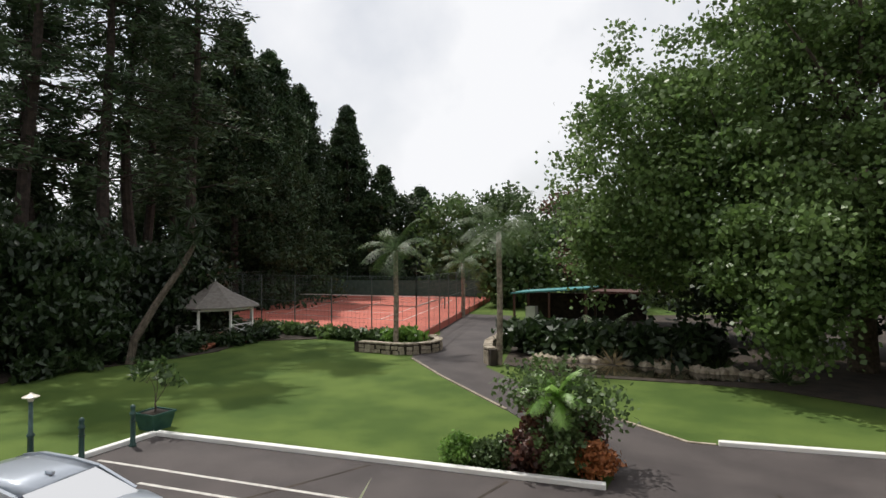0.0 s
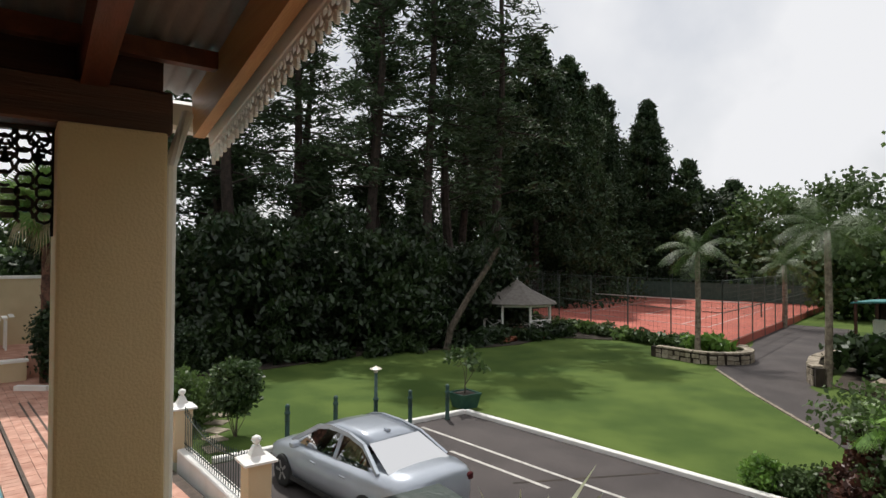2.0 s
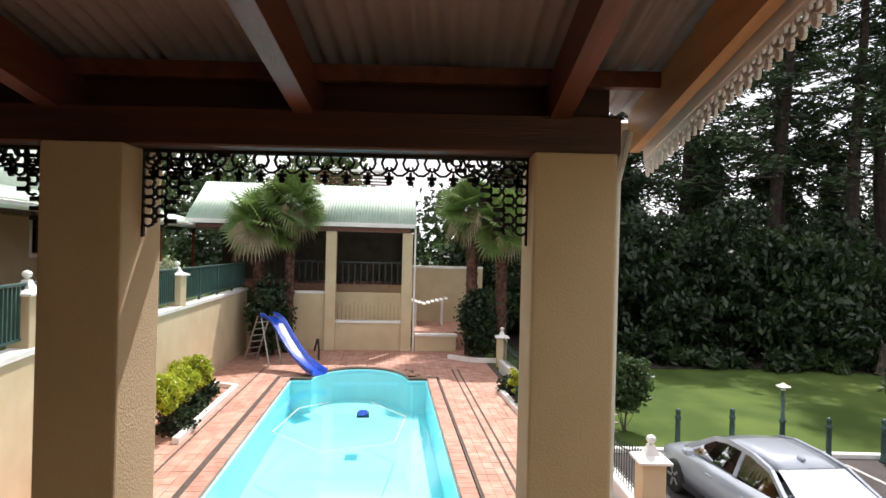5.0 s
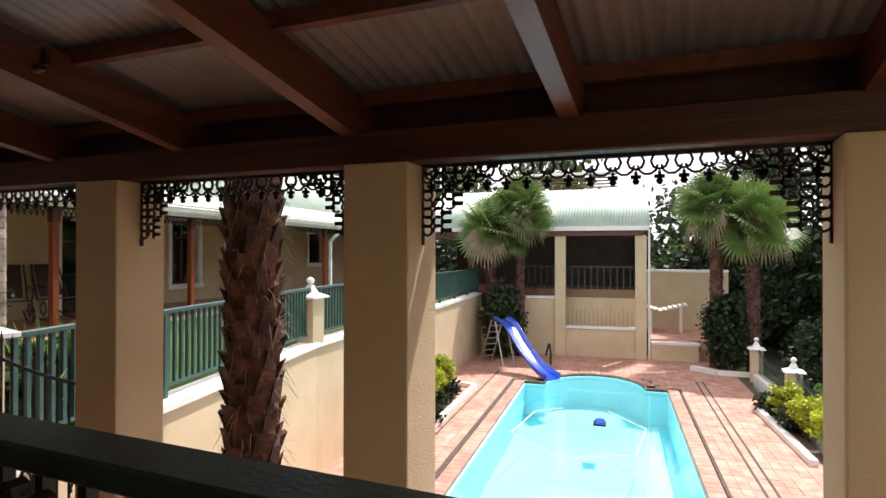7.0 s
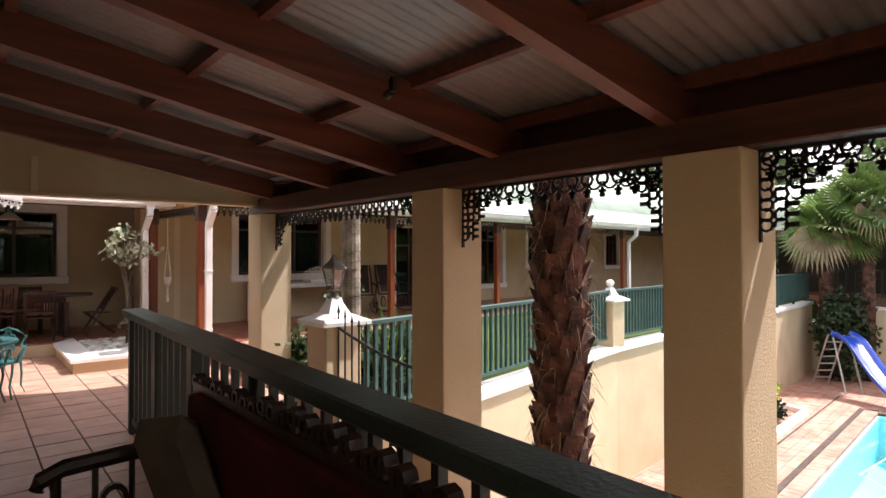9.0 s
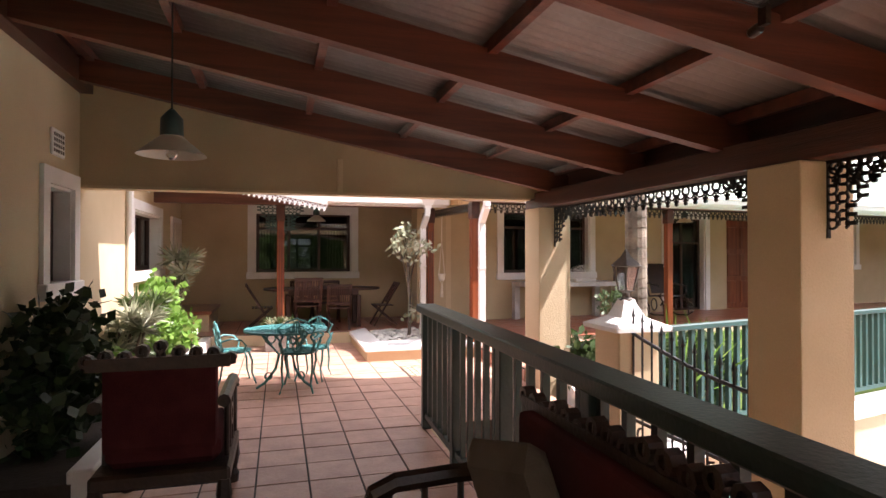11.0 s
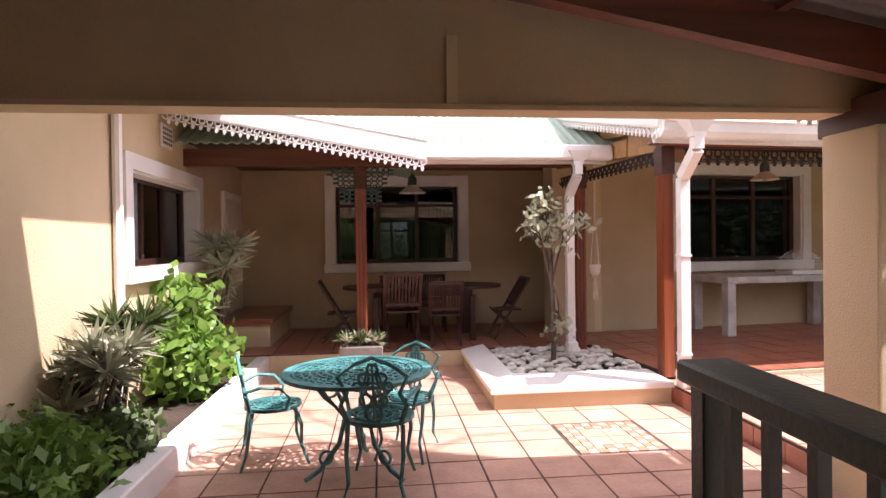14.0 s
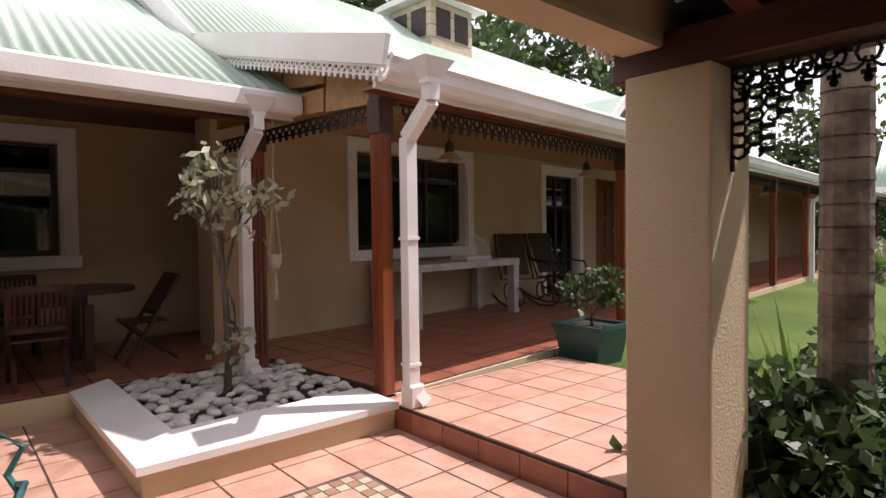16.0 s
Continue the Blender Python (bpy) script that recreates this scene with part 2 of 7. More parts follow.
def part(name, bm, material, parent=None, label="", smooth=False):
    me = bpy.data.meshes.new(name)
    bm.normal_update()
    bm.to_mesh(me)
    bm.free()
    if smooth:
        me.polygons.foreach_set("use_smooth", [True] * len(me.polygons))
    return link(name, me, material, parent, label)


def thing(name, m=None, label="", category="", group="", kind=""):
    ob = new(name)
    ob.empty_display_size = 0.1
    if m is not None:
        ob.matrix_basis = m
    return tagged(ob, label, category, group, kind)


def box(bm, x0, x1, y0, y1, z0, z1):
    v = [bm.verts.new((x, y, z)) for x in (x0, x1) for y in (y0, y1) for z in (z0, z1)]
    for f in ((0, 1, 3, 2), (4, 6, 7, 5), (0, 4, 5, 1), (2, 3, 7, 6), (0, 2, 6, 4), (1, 5, 7, 3)):
        bm.faces.new([v[k] for k in f])
    return v


def bar(bm, p, q, w, h, up=(0, 0, 1)):
    """A rectangular bar from p to q, w wide and h deep."""
    p, q = Vector(p), Vector(q)
    d = (q - p).normalized()
    u = Vector(up)
    if abs(d.dot(u)) > 0.98:
        u = Vector((0, 1, 0))
    s = d.cross(u).normalized()
    u = s.cross(d)
    v = []
    for c in (p, q):
        for a, b in ((-1, -1), (1, -1), (1, 1), (-1, 1)):
            v.append(bm.verts.new(c + s * a * w / 2 + u * b * h / 2))
    for f in ((3, 2, 1, 0), (4, 5, 6, 7), (0, 1, 5, 4), (1, 2, 6, 5), (2, 3, 7, 6), (3, 0, 4, 7)):
        bm.faces.new([v[k] for k in f])


def tube(bm, pts, r, n=8, r2=None, cap=True):
    """A round tube along points; its radius runs from r to r2."""
    pts = [Vector(p) for p in pts]
    r2 = r if r2 is None else r2
    rings = []
    for k, p in enumerate(pts):
        d = (pts[min(k + 1, len(pts) - 1)] - pts[max(k - 1, 0)]).normalized()
        u = Vector((0, 0, 1)) if abs(d.z) < 0.9 else Vector((1, 0, 0))
        s = d.cross(u).normalized()
        u = s.cross(d)
        rr = r + (r2 - r) * k / max(1, len(pts) - 1)
        rings.append([bm.verts.new(p + (s * math.cos(a) + u * math.sin(a)) * rr) for a in (2 * math.pi * j / n for j in range(n))])
    for a, b in zip(rings, rings[1:]):
        for j in range(n):
            bm.faces.new((a[j], a[(j + 1) % n], b[(j + 1) % n], b[j]))
    if cap:
        bm.faces.new(rings[0][::-1])
        bm.faces.new(rings[-1])


def lathe(bm, profile, c=(0, 0, 0), n=20):
    rings = []
    for r, z in profile:
        rings.append([bm.verts.new((c[0] + r * math.cos(2 * math.pi * j / n), c[1] + r * math.sin(2 * math.pi * j / n), c[2] + z)) for j in range(n)])
    for a, b in zip(rings, rings[1:]):
        for j in range(n):
            bm.faces.new((a[j], a[(j + 1) % n], b[(j + 1) % n], b[j]))
    bm.faces.new(rings[0][::-1])
    bm.faces.new(rings[-1])


def slab(bm, poly, z0, z1):
    """A prism over a polygon of (x, y)."""
    lo, hi = [bm.verts.new((x, y, z0)) for x, y in poly], [bm.verts.new((x, y, z1)) for x, y in poly]
    bm.faces.new(hi)
    bm.faces.new(lo[::-1])
    for k in range(len(poly)):
        j = (k + 1) % len(poly)
        bm.faces.new((lo[k], lo[j], hi[j], hi[k]))


def ring(bm, c, r, w, a, b, depth, n=10, start=0.0, sweep=6.2832):
    """A flat ring, or an arc of one, in the plane of a and b."""
    c, a, b = Vector(c), Vector(a), Vector(b)
    d = a.cross(b) * depth / 2
    closed = sweep > 6.28
    cnt = n if closed else n + 1
    v = []
    for k in range(cnt):
        t = start + sweep * k / n
        e = a * math.cos(t) + b * math.sin(t)
        v.append([bm.verts.new(c + e * rr + s * d) for rr in (r - w / 2, r + w / 2) for s in (-1, 1)])
    for k in range(n):
        p, q = v[k], v[(k + 1) % cnt]
        for i, j in ((0, 1), (1, 3), (3, 2), (2, 0)):
            bm.faces.new((p[i], p[j], q[j], q[i]))


def bevelled(bm, w, segments=1):
    bmesh.ops.bevel(bm, geom=list(bm.edges), offset=w, segments=segments, affect="EDGES", profile=0.6)
    return bm


def one_box(name, x0, x1, y0, y1, z0, z1, material, parent=None, label="", bev=0.0):
    bm = bmesh.new()
    box(bm, x0, x1, y0, y1, z0, z1)
    if bev:
        bevelled(bm, bev)
    return part(name, bm, material, parent, label)


def quads(name, corners, material, parent=None, label=""):
    """Many loose four-cornered faces, from an array of (n, 4, 3)."""
    n = len(corners)
    me = bpy.data.meshes.new(name)
    me.vertices.add(4 * n)
    me.loops.add(4 * n)
    me.polygons.add(n)
    me.vertices.foreach_set("co", corners.astype(np.float32).ravel())
    me.loops.foreach_set("vertex_index", np.arange(4 * n, dtype=np.int32))
    me.polygons.foreach_set("loop_start", np.arange(0, 4 * n, 4, dtype=np.int32))
    me.update(calc_edges=True)
    return link(name, me, material, parent, label)


RNG = np.random.default_rng(7)


def unit(v):
    return v / np.maximum(np.linalg.norm(v, axis=1, keepdims=True), 1e-9)


def leaf_quads(centres, size, long=1.6, flat=0.0, droop=0.0, dirs=None):
    """Diamond-shaped leaves about the centres. flat turns them towards the sky; droop points them down."""
    n = len(centres)
    d = unit(RNG.normal(size=(n, 3))) if dirs is None else dirs
    d = unit(d - np.array([0, 0, droop]))
    nn = unit(RNG.normal(size=(n, 3)) + np.array([0, 0, flat]))
    s = unit(np.cross(d, nn))
    sz = size * RNG.uniform(0.65, 1.35, (n, 1))
    a, b = d * sz * long / 2, s * sz / 2
    return np.stack([centres - a, centres + b - a * 0.1, centres + a, centres - b - a * 0.1], axis=1)


def clumps(centre, radii, count, clump, per, shell=0.55):
    """Leaf places: clumps on and in an ellipsoid, each with its own scatter."""
    d = unit(RNG.normal(size=(count, 3)))
    r = RNG.uniform(shell, 1.0, (count, 1))
    c = np.array(centre) + d * r * np.array(radii)
    c = np.repeat(c, per, axis=0)
    return c + RNG.normal(size=c.shape) * clump * np.array([1, 1, 0.65])


def limb(bm, p, q, r0, r1, bend=0.1, n=6, steps=5):
    p, q = Vector(p), Vector(q)
    ln = (q - p).length
    off = Vector(RNG.normal(size=3)) * bend * ln
    pts = [p.lerp(q, k / steps) + off * math.sin(math.pi * k / steps) for k in range(steps + 1)]
    tube(bm, pts, r0, n, r1)
    return pts


# ---- ground and garden surfaces ----
DECK, GARDEN = -2.8, -3.2
bm = bmesh.new()
for x0, x1, y0, y1 in ((-900, -19.6, -900, 900), (-3.0, 900, -900, 900), (-19.6, -3.0, -900, -6.9), (-19.6, -3.0, 0.6, 900)):
    box(bm, x0, x1, y0, y1, GARDEN - 0.4, GARDEN)
bmesh.ops.remove_doubles(bm, verts=list(bm.verts), dist=1e-5)
ground = tagged(part("ground", bm, "grass"), "green mown lawn sheet with worn patches", "ground", kind="structure")

bm = bmesh.new()
slab(bm, [(-11.6, 2.6), (-11.75, 10.1), (-0.75, 11.2), (-0.7, 11.9), (-4.4, 16.1), (-8.3, 19.9), (-11.1, 22.9), (-12.1, 25), (-12.2, 27), (-13.5, 31), (-15.8, 36), (-18.4, 43.5),
          (-13.0, 43.5), (-11.5, 36.5), (-9.2, 30), (-8.0, 25), (-7.3, 22.2), (-3.4, 18.0), (0.58, 14.9), (4.6, 15.4), (22, 17.2), (22, 2.6)], GARDEN, GARDEN + 0.015)
tagged(part("road", bm, "asphalt"), "worn dark asphalt parking court and driveway", "driveway", kind="structure")


def strip(name, pts, w, z0, z1, material, label, category, kind="structure", bev=0.0):
    bm = bmesh.new()
    for a, b in zip(pts, pts[1:]):
        bar(bm, (*a, (z0 + z1) / 2), (*b, (z0 + z1) / 2), w, z1 - z0)
    if bev:
        bevelled(bm, bev)
    return tagged(part(name, bm, material), label, category, kind=kind)


strip("kerb_white", [(-11.75, 3.0), (-11.75, 10.12)], 0.16, GARDEN, GARDEN + 0.13, "white", "white painted concrete kerb beside the lawn", "kerb", bev=0.02)
strip("kerb_white", [(-11.7, 10.15), (-0.75, 11.2)], 0.16, GARDEN, GARDEN + 0.13, "white", "white painted concrete kerb between parking and lawn", "kerb", bev=0.02)
strip("kerb_white", [(1.25, 14.95), (4.6, 15.45), (22, 17.3)], 0.16, GARDEN, GARDEN + 0.13, "white", "white painted concrete kerb along the driveway", "kerb", bev=0.02)
strip("kerb_edge", [(-4.4, 16.1), (-8.3, 19.9), (-11.1, 22.9)], 0.1, GARDEN, GARDEN + 0.04, "stone", "low brown stone edging along the driveway", "edging")
strip("kerb_edge", [(-3.4, 18.0), (0.58, 14.9), (1.2, 14.95)], 0.1, GARDEN, GARDEN + 0.04, "stone", "low brown stone edging along the driveway", "edging")
for pts in (((-11.3, 8.3), (-3.8, 8.9)), ((-9.3, 7.75), (-6.4, 8.0)), ((-11.2, 5.6), (-3.0, 6.3))):
    strip("parking_line", pts, 0.09, GARDEN + 0.012, GARDEN + 0.02, "line", "worn white painted parking line on asphalt", "road marking")
for pts in (((-7.0, 7.6), (-5.6, 10.5)), ((-3.6, 6.5), (-2.6, 10.8)), ((2.2, 12.2), (3.4, 10.2))):
    strip("asphalt_joint", pts, 0.07, GARDEN + 0.012, GARDEN + 0.018, "earth", "dark tar joint in the asphalt", "road joint")
bm = bmesh.new()
slab(bm, [(-46, 0.5), (-20.6, 2.6), (-21.6, 7), (-22.3, 11.6), (-22.6, 14), (-21, 19), (-20.8, 21), (-22, 24.4), (-19, 26.5), (-19, 28), (-30, 30), (-46, 50), (-90, 60), (-90, 0)], GARDEN, GARDEN + 0.03)
tagged(part("ground_bed", bm, "earth"), "dark leaf-littered soil under the trees", "soil", kind="structure")
# dark sheet below the plane tree: its shade painted as soil colour
bm = bmesh.new()
slab(bm, [(-6.9, 23.2), (-4.5, 21.6), (0.8, 22.1), (3.0, 22.0), (7.0, 20.0), (30, 19), (60, 40), (40, 70), (-8, 45), (-8.5, 30)], GARDEN, GARDEN + 0.03)
tagged(part("ground_bed", bm, "earth"), "dark soil sheet with the plane tree's shade put into its colour", "soil", kind="structure")
bm = bmesh.new()
slab(bm, [(-6.0, 22.6), (-3.2, 22.2), (0.8, 22.6), (3.2, 23.2), (2.0, 24.6), (-2.0, 24.4), (-5.6, 24.0)], GARDEN, GARDEN + 0.045)
tagged(part("water", bm, "pond"), "still brown garden pond water", "pond", kind="structure")

# tennis court
bm = bmesh.new()
slab(bm, [(-13, 27), (-20.5, 59), (-40, 56), (-31, 29.5)], GARDEN, GARDEN + 0.42)
court = tagged(part("tennis_court", bm, "clay"), "red clay tennis court with pale lines", "tennis court", kind="structure")


def court_at(u, v):
    a, b = Vector((-13, 27)).lerp(Vector((-31, 29.5)), u), Vector((-20.5, 59)).lerp(Vector((-40, 56)), u)
    return a.lerp(b, v)


for (u0, v0), (u1, v1) in (((0.16, 0.2), (0.16, 0.8)), ((0.84, 0.2), (0.84, 0.8)), ((0.26, 0.2), (0.26, 0.8)), ((0.74, 0.2), (0.74, 0.8)), ((0.16, 0.2), (0.84, 0.2)),
                           ((0.16, 0.8), (0.84, 0.8)), ((0.26, 0.34), (0.74, 0.34)), ((0.26, 0.66), (0.74, 0.66)), ((0.5, 0.34), (0.5, 0.66))):
    bm = bmesh.new()
    bar(bm, (*court_at(u0, v0), GARDEN + 0.424), (*court_at(u1, v1), GARDEN + 0.424), 0.08, 0.01)
    part("court_line", bm, "line", court)
net = thing("tennis_net", pose(*court_at(0.1, 0.5), GARDEN + 0.42), "dark tennis net with white band", "tennis net")
bm = bmesh.new()
q = court_at(0.9, 0.5) - court_at(0.1, 0.5)
for z in np.arange(0.1, 0.9, 0.1):
    bar(bm, (0, 0, z), (q.x, q.y, z), 0.012, 0.012)
part("mesh", bm, "wire", net)
bm = bmesh.new()
bar(bm, (0, 0, 0.94), (q.x, q.y, 0.94), 0.02, 0.07)
part("band", bm, "white", net)
for k in (0, 1):
    bm = bmesh.new()
    tube(bm, [(q.x * k, q.y * k, 0), (q.x * k, q.y * k, 1.0)], 0.05)
    part("post", bm, "wire", net)


def wire_fence(a, b, h, base):
    """Posts, rails and thin wires."""
    a, b = Vector(a), Vector(b)
    n = max(2, round((b - a).length / 3.0))
    f = thing("wire_fence", pose(a.x, a.y, base), "tall grey-green wire mesh court fence", "fence", "tennis court fences")
    d = b - a
    for k in range(n + 1):
        bm = bmesh.new()
        tube(bm, [(d.x * k / n, d.y * k / n, -0.4), (d.x * k / n, d.y * k / n, h)], 0.035, 6)
        part("post", bm, "wire", f)
    bm = bmesh.new()
    for z in [0.05, h * 0.5, h]:
        bar(bm, (0, 0, z), (d.x, d.y, z), 0.03, 0.03)
    part("rail", bm, "wire", f)
    bm = bmesh.new()
    for z in np.arange(0.25, h, 0.25):
        bar(bm, (0, 0, z), (d.x, d.y, z), 0.008, 0.008)
    for k in range(round(d.length / 0.3)):
        c = d * (k / (d.length / 0.3))
        bar(bm, (c.x, c.y, 0), (c.x, c.y, h), 0.007, 0.007)
    part("mesh", bm, "wire", f)


for a, b in (((0.0, 0.0), (0.0, 1.0)), ((0.0, 1.0), (1.0, 1.0)), ((1.0, 0.0), (1.0, 1.0)), ((0.0, 0.0), (1.0, 0.0))):
    wire_fence(court_at(*a), court_at(*b), 3.1, GARDEN + 0.42)
bm = bmesh.new()
bar(bm, (*court_at(0.02, 0.985), GARDEN + 1.3), (*court_at(0.98, 0.985), GARDEN + 1.3), 0.04, 1.7)
tagged(part("windbreak_cloth", bm, "courtgreen"), "green windbreak cloth on the court fence", "windbreak")


def stone_wall(pts, h, w, label):
    """A low rubble wall: a core with stones laid on both faces and the top."""
    t = thing("stone_wall", pose(0, 0, 0), label, "wall")
    core = bmesh.new()
    stones = bmesh.new()
    for a, b in zip(pts, pts[1:]):
        a, b = Vector(a), Vector(b)
        bar(core, (*a, GARDEN + h / 2), (*b, GARDEN + h / 2), w - 0.06, h - 0.04)
        d = (b - a).normalized()
        nrm = Vector((-d.y, d.x))
        for k in range(int((b - a).length / 0.3)):
            for r in range(max(1, int(h / 0.2))):
                for s in (-1, 1):
                    c = a + d * (0.3 * k + 0.15 + RNG.uniform(-0.04, 0.04)) + nrm * s * (w / 2 - 0.03)
                    z = GARDEN + 0.1 + 0.2 * r + RNG.uniform(-0.02, 0.02)
                    bar(stones, (*(c - d * RNG.uniform(0.1, 0.15)), z), (*(c + d * RNG.uniform(0.1, 0.15)), z), 0.09, RNG.uniform(0.14, 0.19))
            c = a + d * (0.3 * k + 0.15)
            bar(stones, (*(c - d * 0.135), GARDEN + h), (*(c + d * 0.135), GARDEN + h), w + 0.04, 0.07)
    part("core", core, "earth", t)
    part("stones", stones, "stone", t, "rounded tan rubble stones")["kind"] = "stuff"


arc = [(-12.6 + 1.6 * math.cos(a), 25.2 + 1.6 * math.sin(a)) for a in np.linspace(1.2, -1.9, 9)]
stone_wall([(-12.0, 27.2)] + arc + [(-14.6, 23.7)], 0.5, 0.35, "curved tan stone retaining wall beside the driveway")
stone_wall([(-13.2, 26.9), (-31, 29.3)], 0.45, 0.3, "low stone wall under the tennis court")
stone_wall([(-9.0, 30), (-8.4, 27), (-8.2, 25), (-7.6, 23.2), (-7.1, 22.6)], 0.7, 0.35, "curved pale-capped stone wall by the driveway")

# ---- veranda and house walls ----
PX0, PX1, TOP = -1.035, -0.69, 1.80


def wall(name, x0, x1, y0, y1, z0, z1, holes, axis, material="plaster", m=None, parent=None):
    """A wall with square openings. axis: the one along which it runs; holes: (from, to, z0, z1)."""
    bm = bmesh.new()
    lo, hi = (x0, x1) if axis == "x" else (y0, y1)
    cuts = sorted({lo, hi, *[h[0] for h in holes], *[h[1] for h in holes]})
    for a, b in zip(cuts, cuts[1:]):
        spans = [(z0, z1)]
        for h in holes:
            if h[0] <= a and b <= h[1]:
                spans = [s for p, q in spans for s in ((p, min(q, h[2])), (max(p, h[3]), q)) if s[1] - s[0] > 1e-6]
        for p, q in spans:
            box(bm, *((a, b, y0, y1) if axis == "x" else (x0, x1, a, b)), p, q)
    bmesh.ops.remove_doubles(bm, verts=list(bm.verts), dist=1e-5)
    ob = part(name, bm, material, parent)
    if m is not None:
        ob.matrix_basis = m
    return tagged(ob, "rough cream plastered house wall", "wall", kind="structure")


# the house wall behind the veranda, which runs on past the courtyard
wall("wall_east", 3.40, 3.70, -12.8, 3.0, -0.6, 3.2, [(-7.03, -6.50, 1.12, 1.845), (-10.60, -9.04, 1.13, 1.85)], "y")
wall("wall_north_house", 3.40, 12, 2.7, 3.0, GARDEN, 3.2, [], "x")
# inner walls and ceiling coloured near-black to paint the room's dimness
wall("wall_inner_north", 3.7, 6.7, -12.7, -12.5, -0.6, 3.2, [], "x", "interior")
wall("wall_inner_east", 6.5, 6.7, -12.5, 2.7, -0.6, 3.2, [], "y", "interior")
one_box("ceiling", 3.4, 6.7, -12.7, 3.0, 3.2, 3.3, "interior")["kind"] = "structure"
# dining wall takes the darker plaster: roof shade painted into the colour
wall("wall_dining", -1.05, 3.40, -12.77, -12.47, -0.6, 3.4, [(0.505, 2.2, 1.02, 2.08)], "x", "plaster_shade")
wall("wall_return", -1.1, -0.85, -12.47, -11.45, -0.6, 2.85, [], "y")

# pillars
for y in (-0.43, -2.48, -4.36, -7.36):
    bm = bmesh.new()
    box(bm, PX0, PX1, y, y + 0.345, DECK if y > -6 else -0.3, TOP)
    bevelled(bm, 0.012, 2)
    tagged(part("pillar", bm, "plaster"), "square cream plastered veranda pillar", "pillar", "veranda pillars")

# roof timbers: a beam on the pillars, rafters up to the house wall, purlins, corrugated iron
SL = (2.74 - 1.98) / (3.4 + 0.69)


def under(x):
    return 1.955 + SL * (x + 0.69)


roof = thing("veranda_roof", pose(0, 0, 0), "lean-to veranda roof of dark timber and grey iron", "roof", kind="structure")
bm = bmesh.new()
box(bm, -0.99, -0.735, -7.45, -0.06, TOP, 1.965)
bevelled(bm, 0.008)
part("beam", bm, "beam", roof, "dark stained veranda beam")
for y in (-0.32, -1.40, -2.47, -3.58, -4.63, -5.65, -6.90):
    bm = bmesh.new()
    bar(bm, (-0.95, y, under(-0.95) + 0.095), (3.40, y, under(3.4) + 0.095), 0.085, 0.19)
    part("rafter", bm, "rafter", roof)
for k, x in enumerate((-0.80, -0.10, 0.72, 1.55, 2.40, 3.22)):
    bm = bmesh.new()
    box(bm, x - 0.025, x + 0.025, -7.35, 0.15, under(x) + 0.165, under(x) + 0.235)
    part("purlin", bm, "rafter", roof)


def corrugated(name, p, along, up, pitch, amp, material, parent=None, label="", thick=0.012):
    """A corrugated sheet: waves across along, straight up the slope up."""
    p, along, up = Vector(p), Vector(along), Vector(up)
    nrm = along.cross(up).normalized()
    if nrm.z < 0:
        nrm = -nrm
    n = int(along.length / pitch * 6)
    bm = bmesh.new()
    rows = []
    for k in range(n + 1):
        o = nrm * amp * math.sin(2 * math.pi * k / 6)
        b = p + along * k / n + o
        rows.append([bm.verts.new(b), bm.verts.new(b + up), bm.verts.new(b + up + nrm * thick), bm.verts.new(b + nrm * thick)])
    for a, b in zip(rows, rows[1:]):
        for i, j in ((0, 1), (1, 2), (2, 3), (3, 0)):
            bm.faces.new((a[i], a[j], b[j], b[i]))
    return part(name, bm, material, parent, label, True)


corrugated("iron_sheet", (-1.25, -7.45, under(-1.25) + 0.25), (0, 7.68, 0), (4.9, 0, SL * 4.9), 0.076, 0.012, "ironsheet", roof, "grey corrugated iron roofing")
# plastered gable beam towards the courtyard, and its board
# gable panel's own shadow is put into its plaster colour
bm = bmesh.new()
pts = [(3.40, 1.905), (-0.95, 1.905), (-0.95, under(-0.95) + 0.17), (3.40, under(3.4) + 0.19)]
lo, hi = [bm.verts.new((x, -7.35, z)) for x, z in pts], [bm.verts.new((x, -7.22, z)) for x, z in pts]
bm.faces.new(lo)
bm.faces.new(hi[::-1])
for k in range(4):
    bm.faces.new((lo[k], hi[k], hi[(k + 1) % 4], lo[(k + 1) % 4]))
gable = tagged(part("wall_gable", bm, "plaster_shade"), "cream plastered gable panel over the veranda opening", "wall", kind="structure")
one_box("trim", -0.685, 3.4, -7.365, -7.205, 1.885, 1.91, "plaster", gable)
one_box("trim", 1.22, 1.27, -7.225, -7.205, 1.912, 2.22, "plaster", gable)
# barge boards on the garden side
bm = bmesh.new()
bar(bm, (-1.2, 0.14, under(-1.2) + 0.13), (3.4, 0.14, under(3.4) + 0.13), 0.05, 0.20)
part("barge_board", bm, "orange", roof, "honey-coloured barge board")
bm = bmesh.new()
bar(bm, (-1.2, 0.20, under(-1.2) + 0.12), (3.4, 0.20, under(3.4) + 0.12), 0.03, 0.24)
part("barge_board", bm, "white", roof, "white painted outer barge board")
one_box("wall_plate", -0.985, -0.93, -7.44, -0.06, 1.966, under(-0.95) + 0.225, "beam", roof, "dark stained plate above the beam")
one_box("ledger", 3.30, 3.40, -7.3, 0.2, under(3.3) - 0.02, under(3.3) + 0.17, "beam", roof)
one_box("gutter", -1.36, -1.24, -7.5, 0.3, under(-1.25) + 0.08, under(-1.25) + 0.22, "white", roof, "white eaves gutter", 0.02)
bm = bmesh.new()
tube(bm, [(-1.0, 0.05, 1.95), (-0.86, -0.045, 1.7), (-0.86, -0.055, DECK)], 0.025, 10)
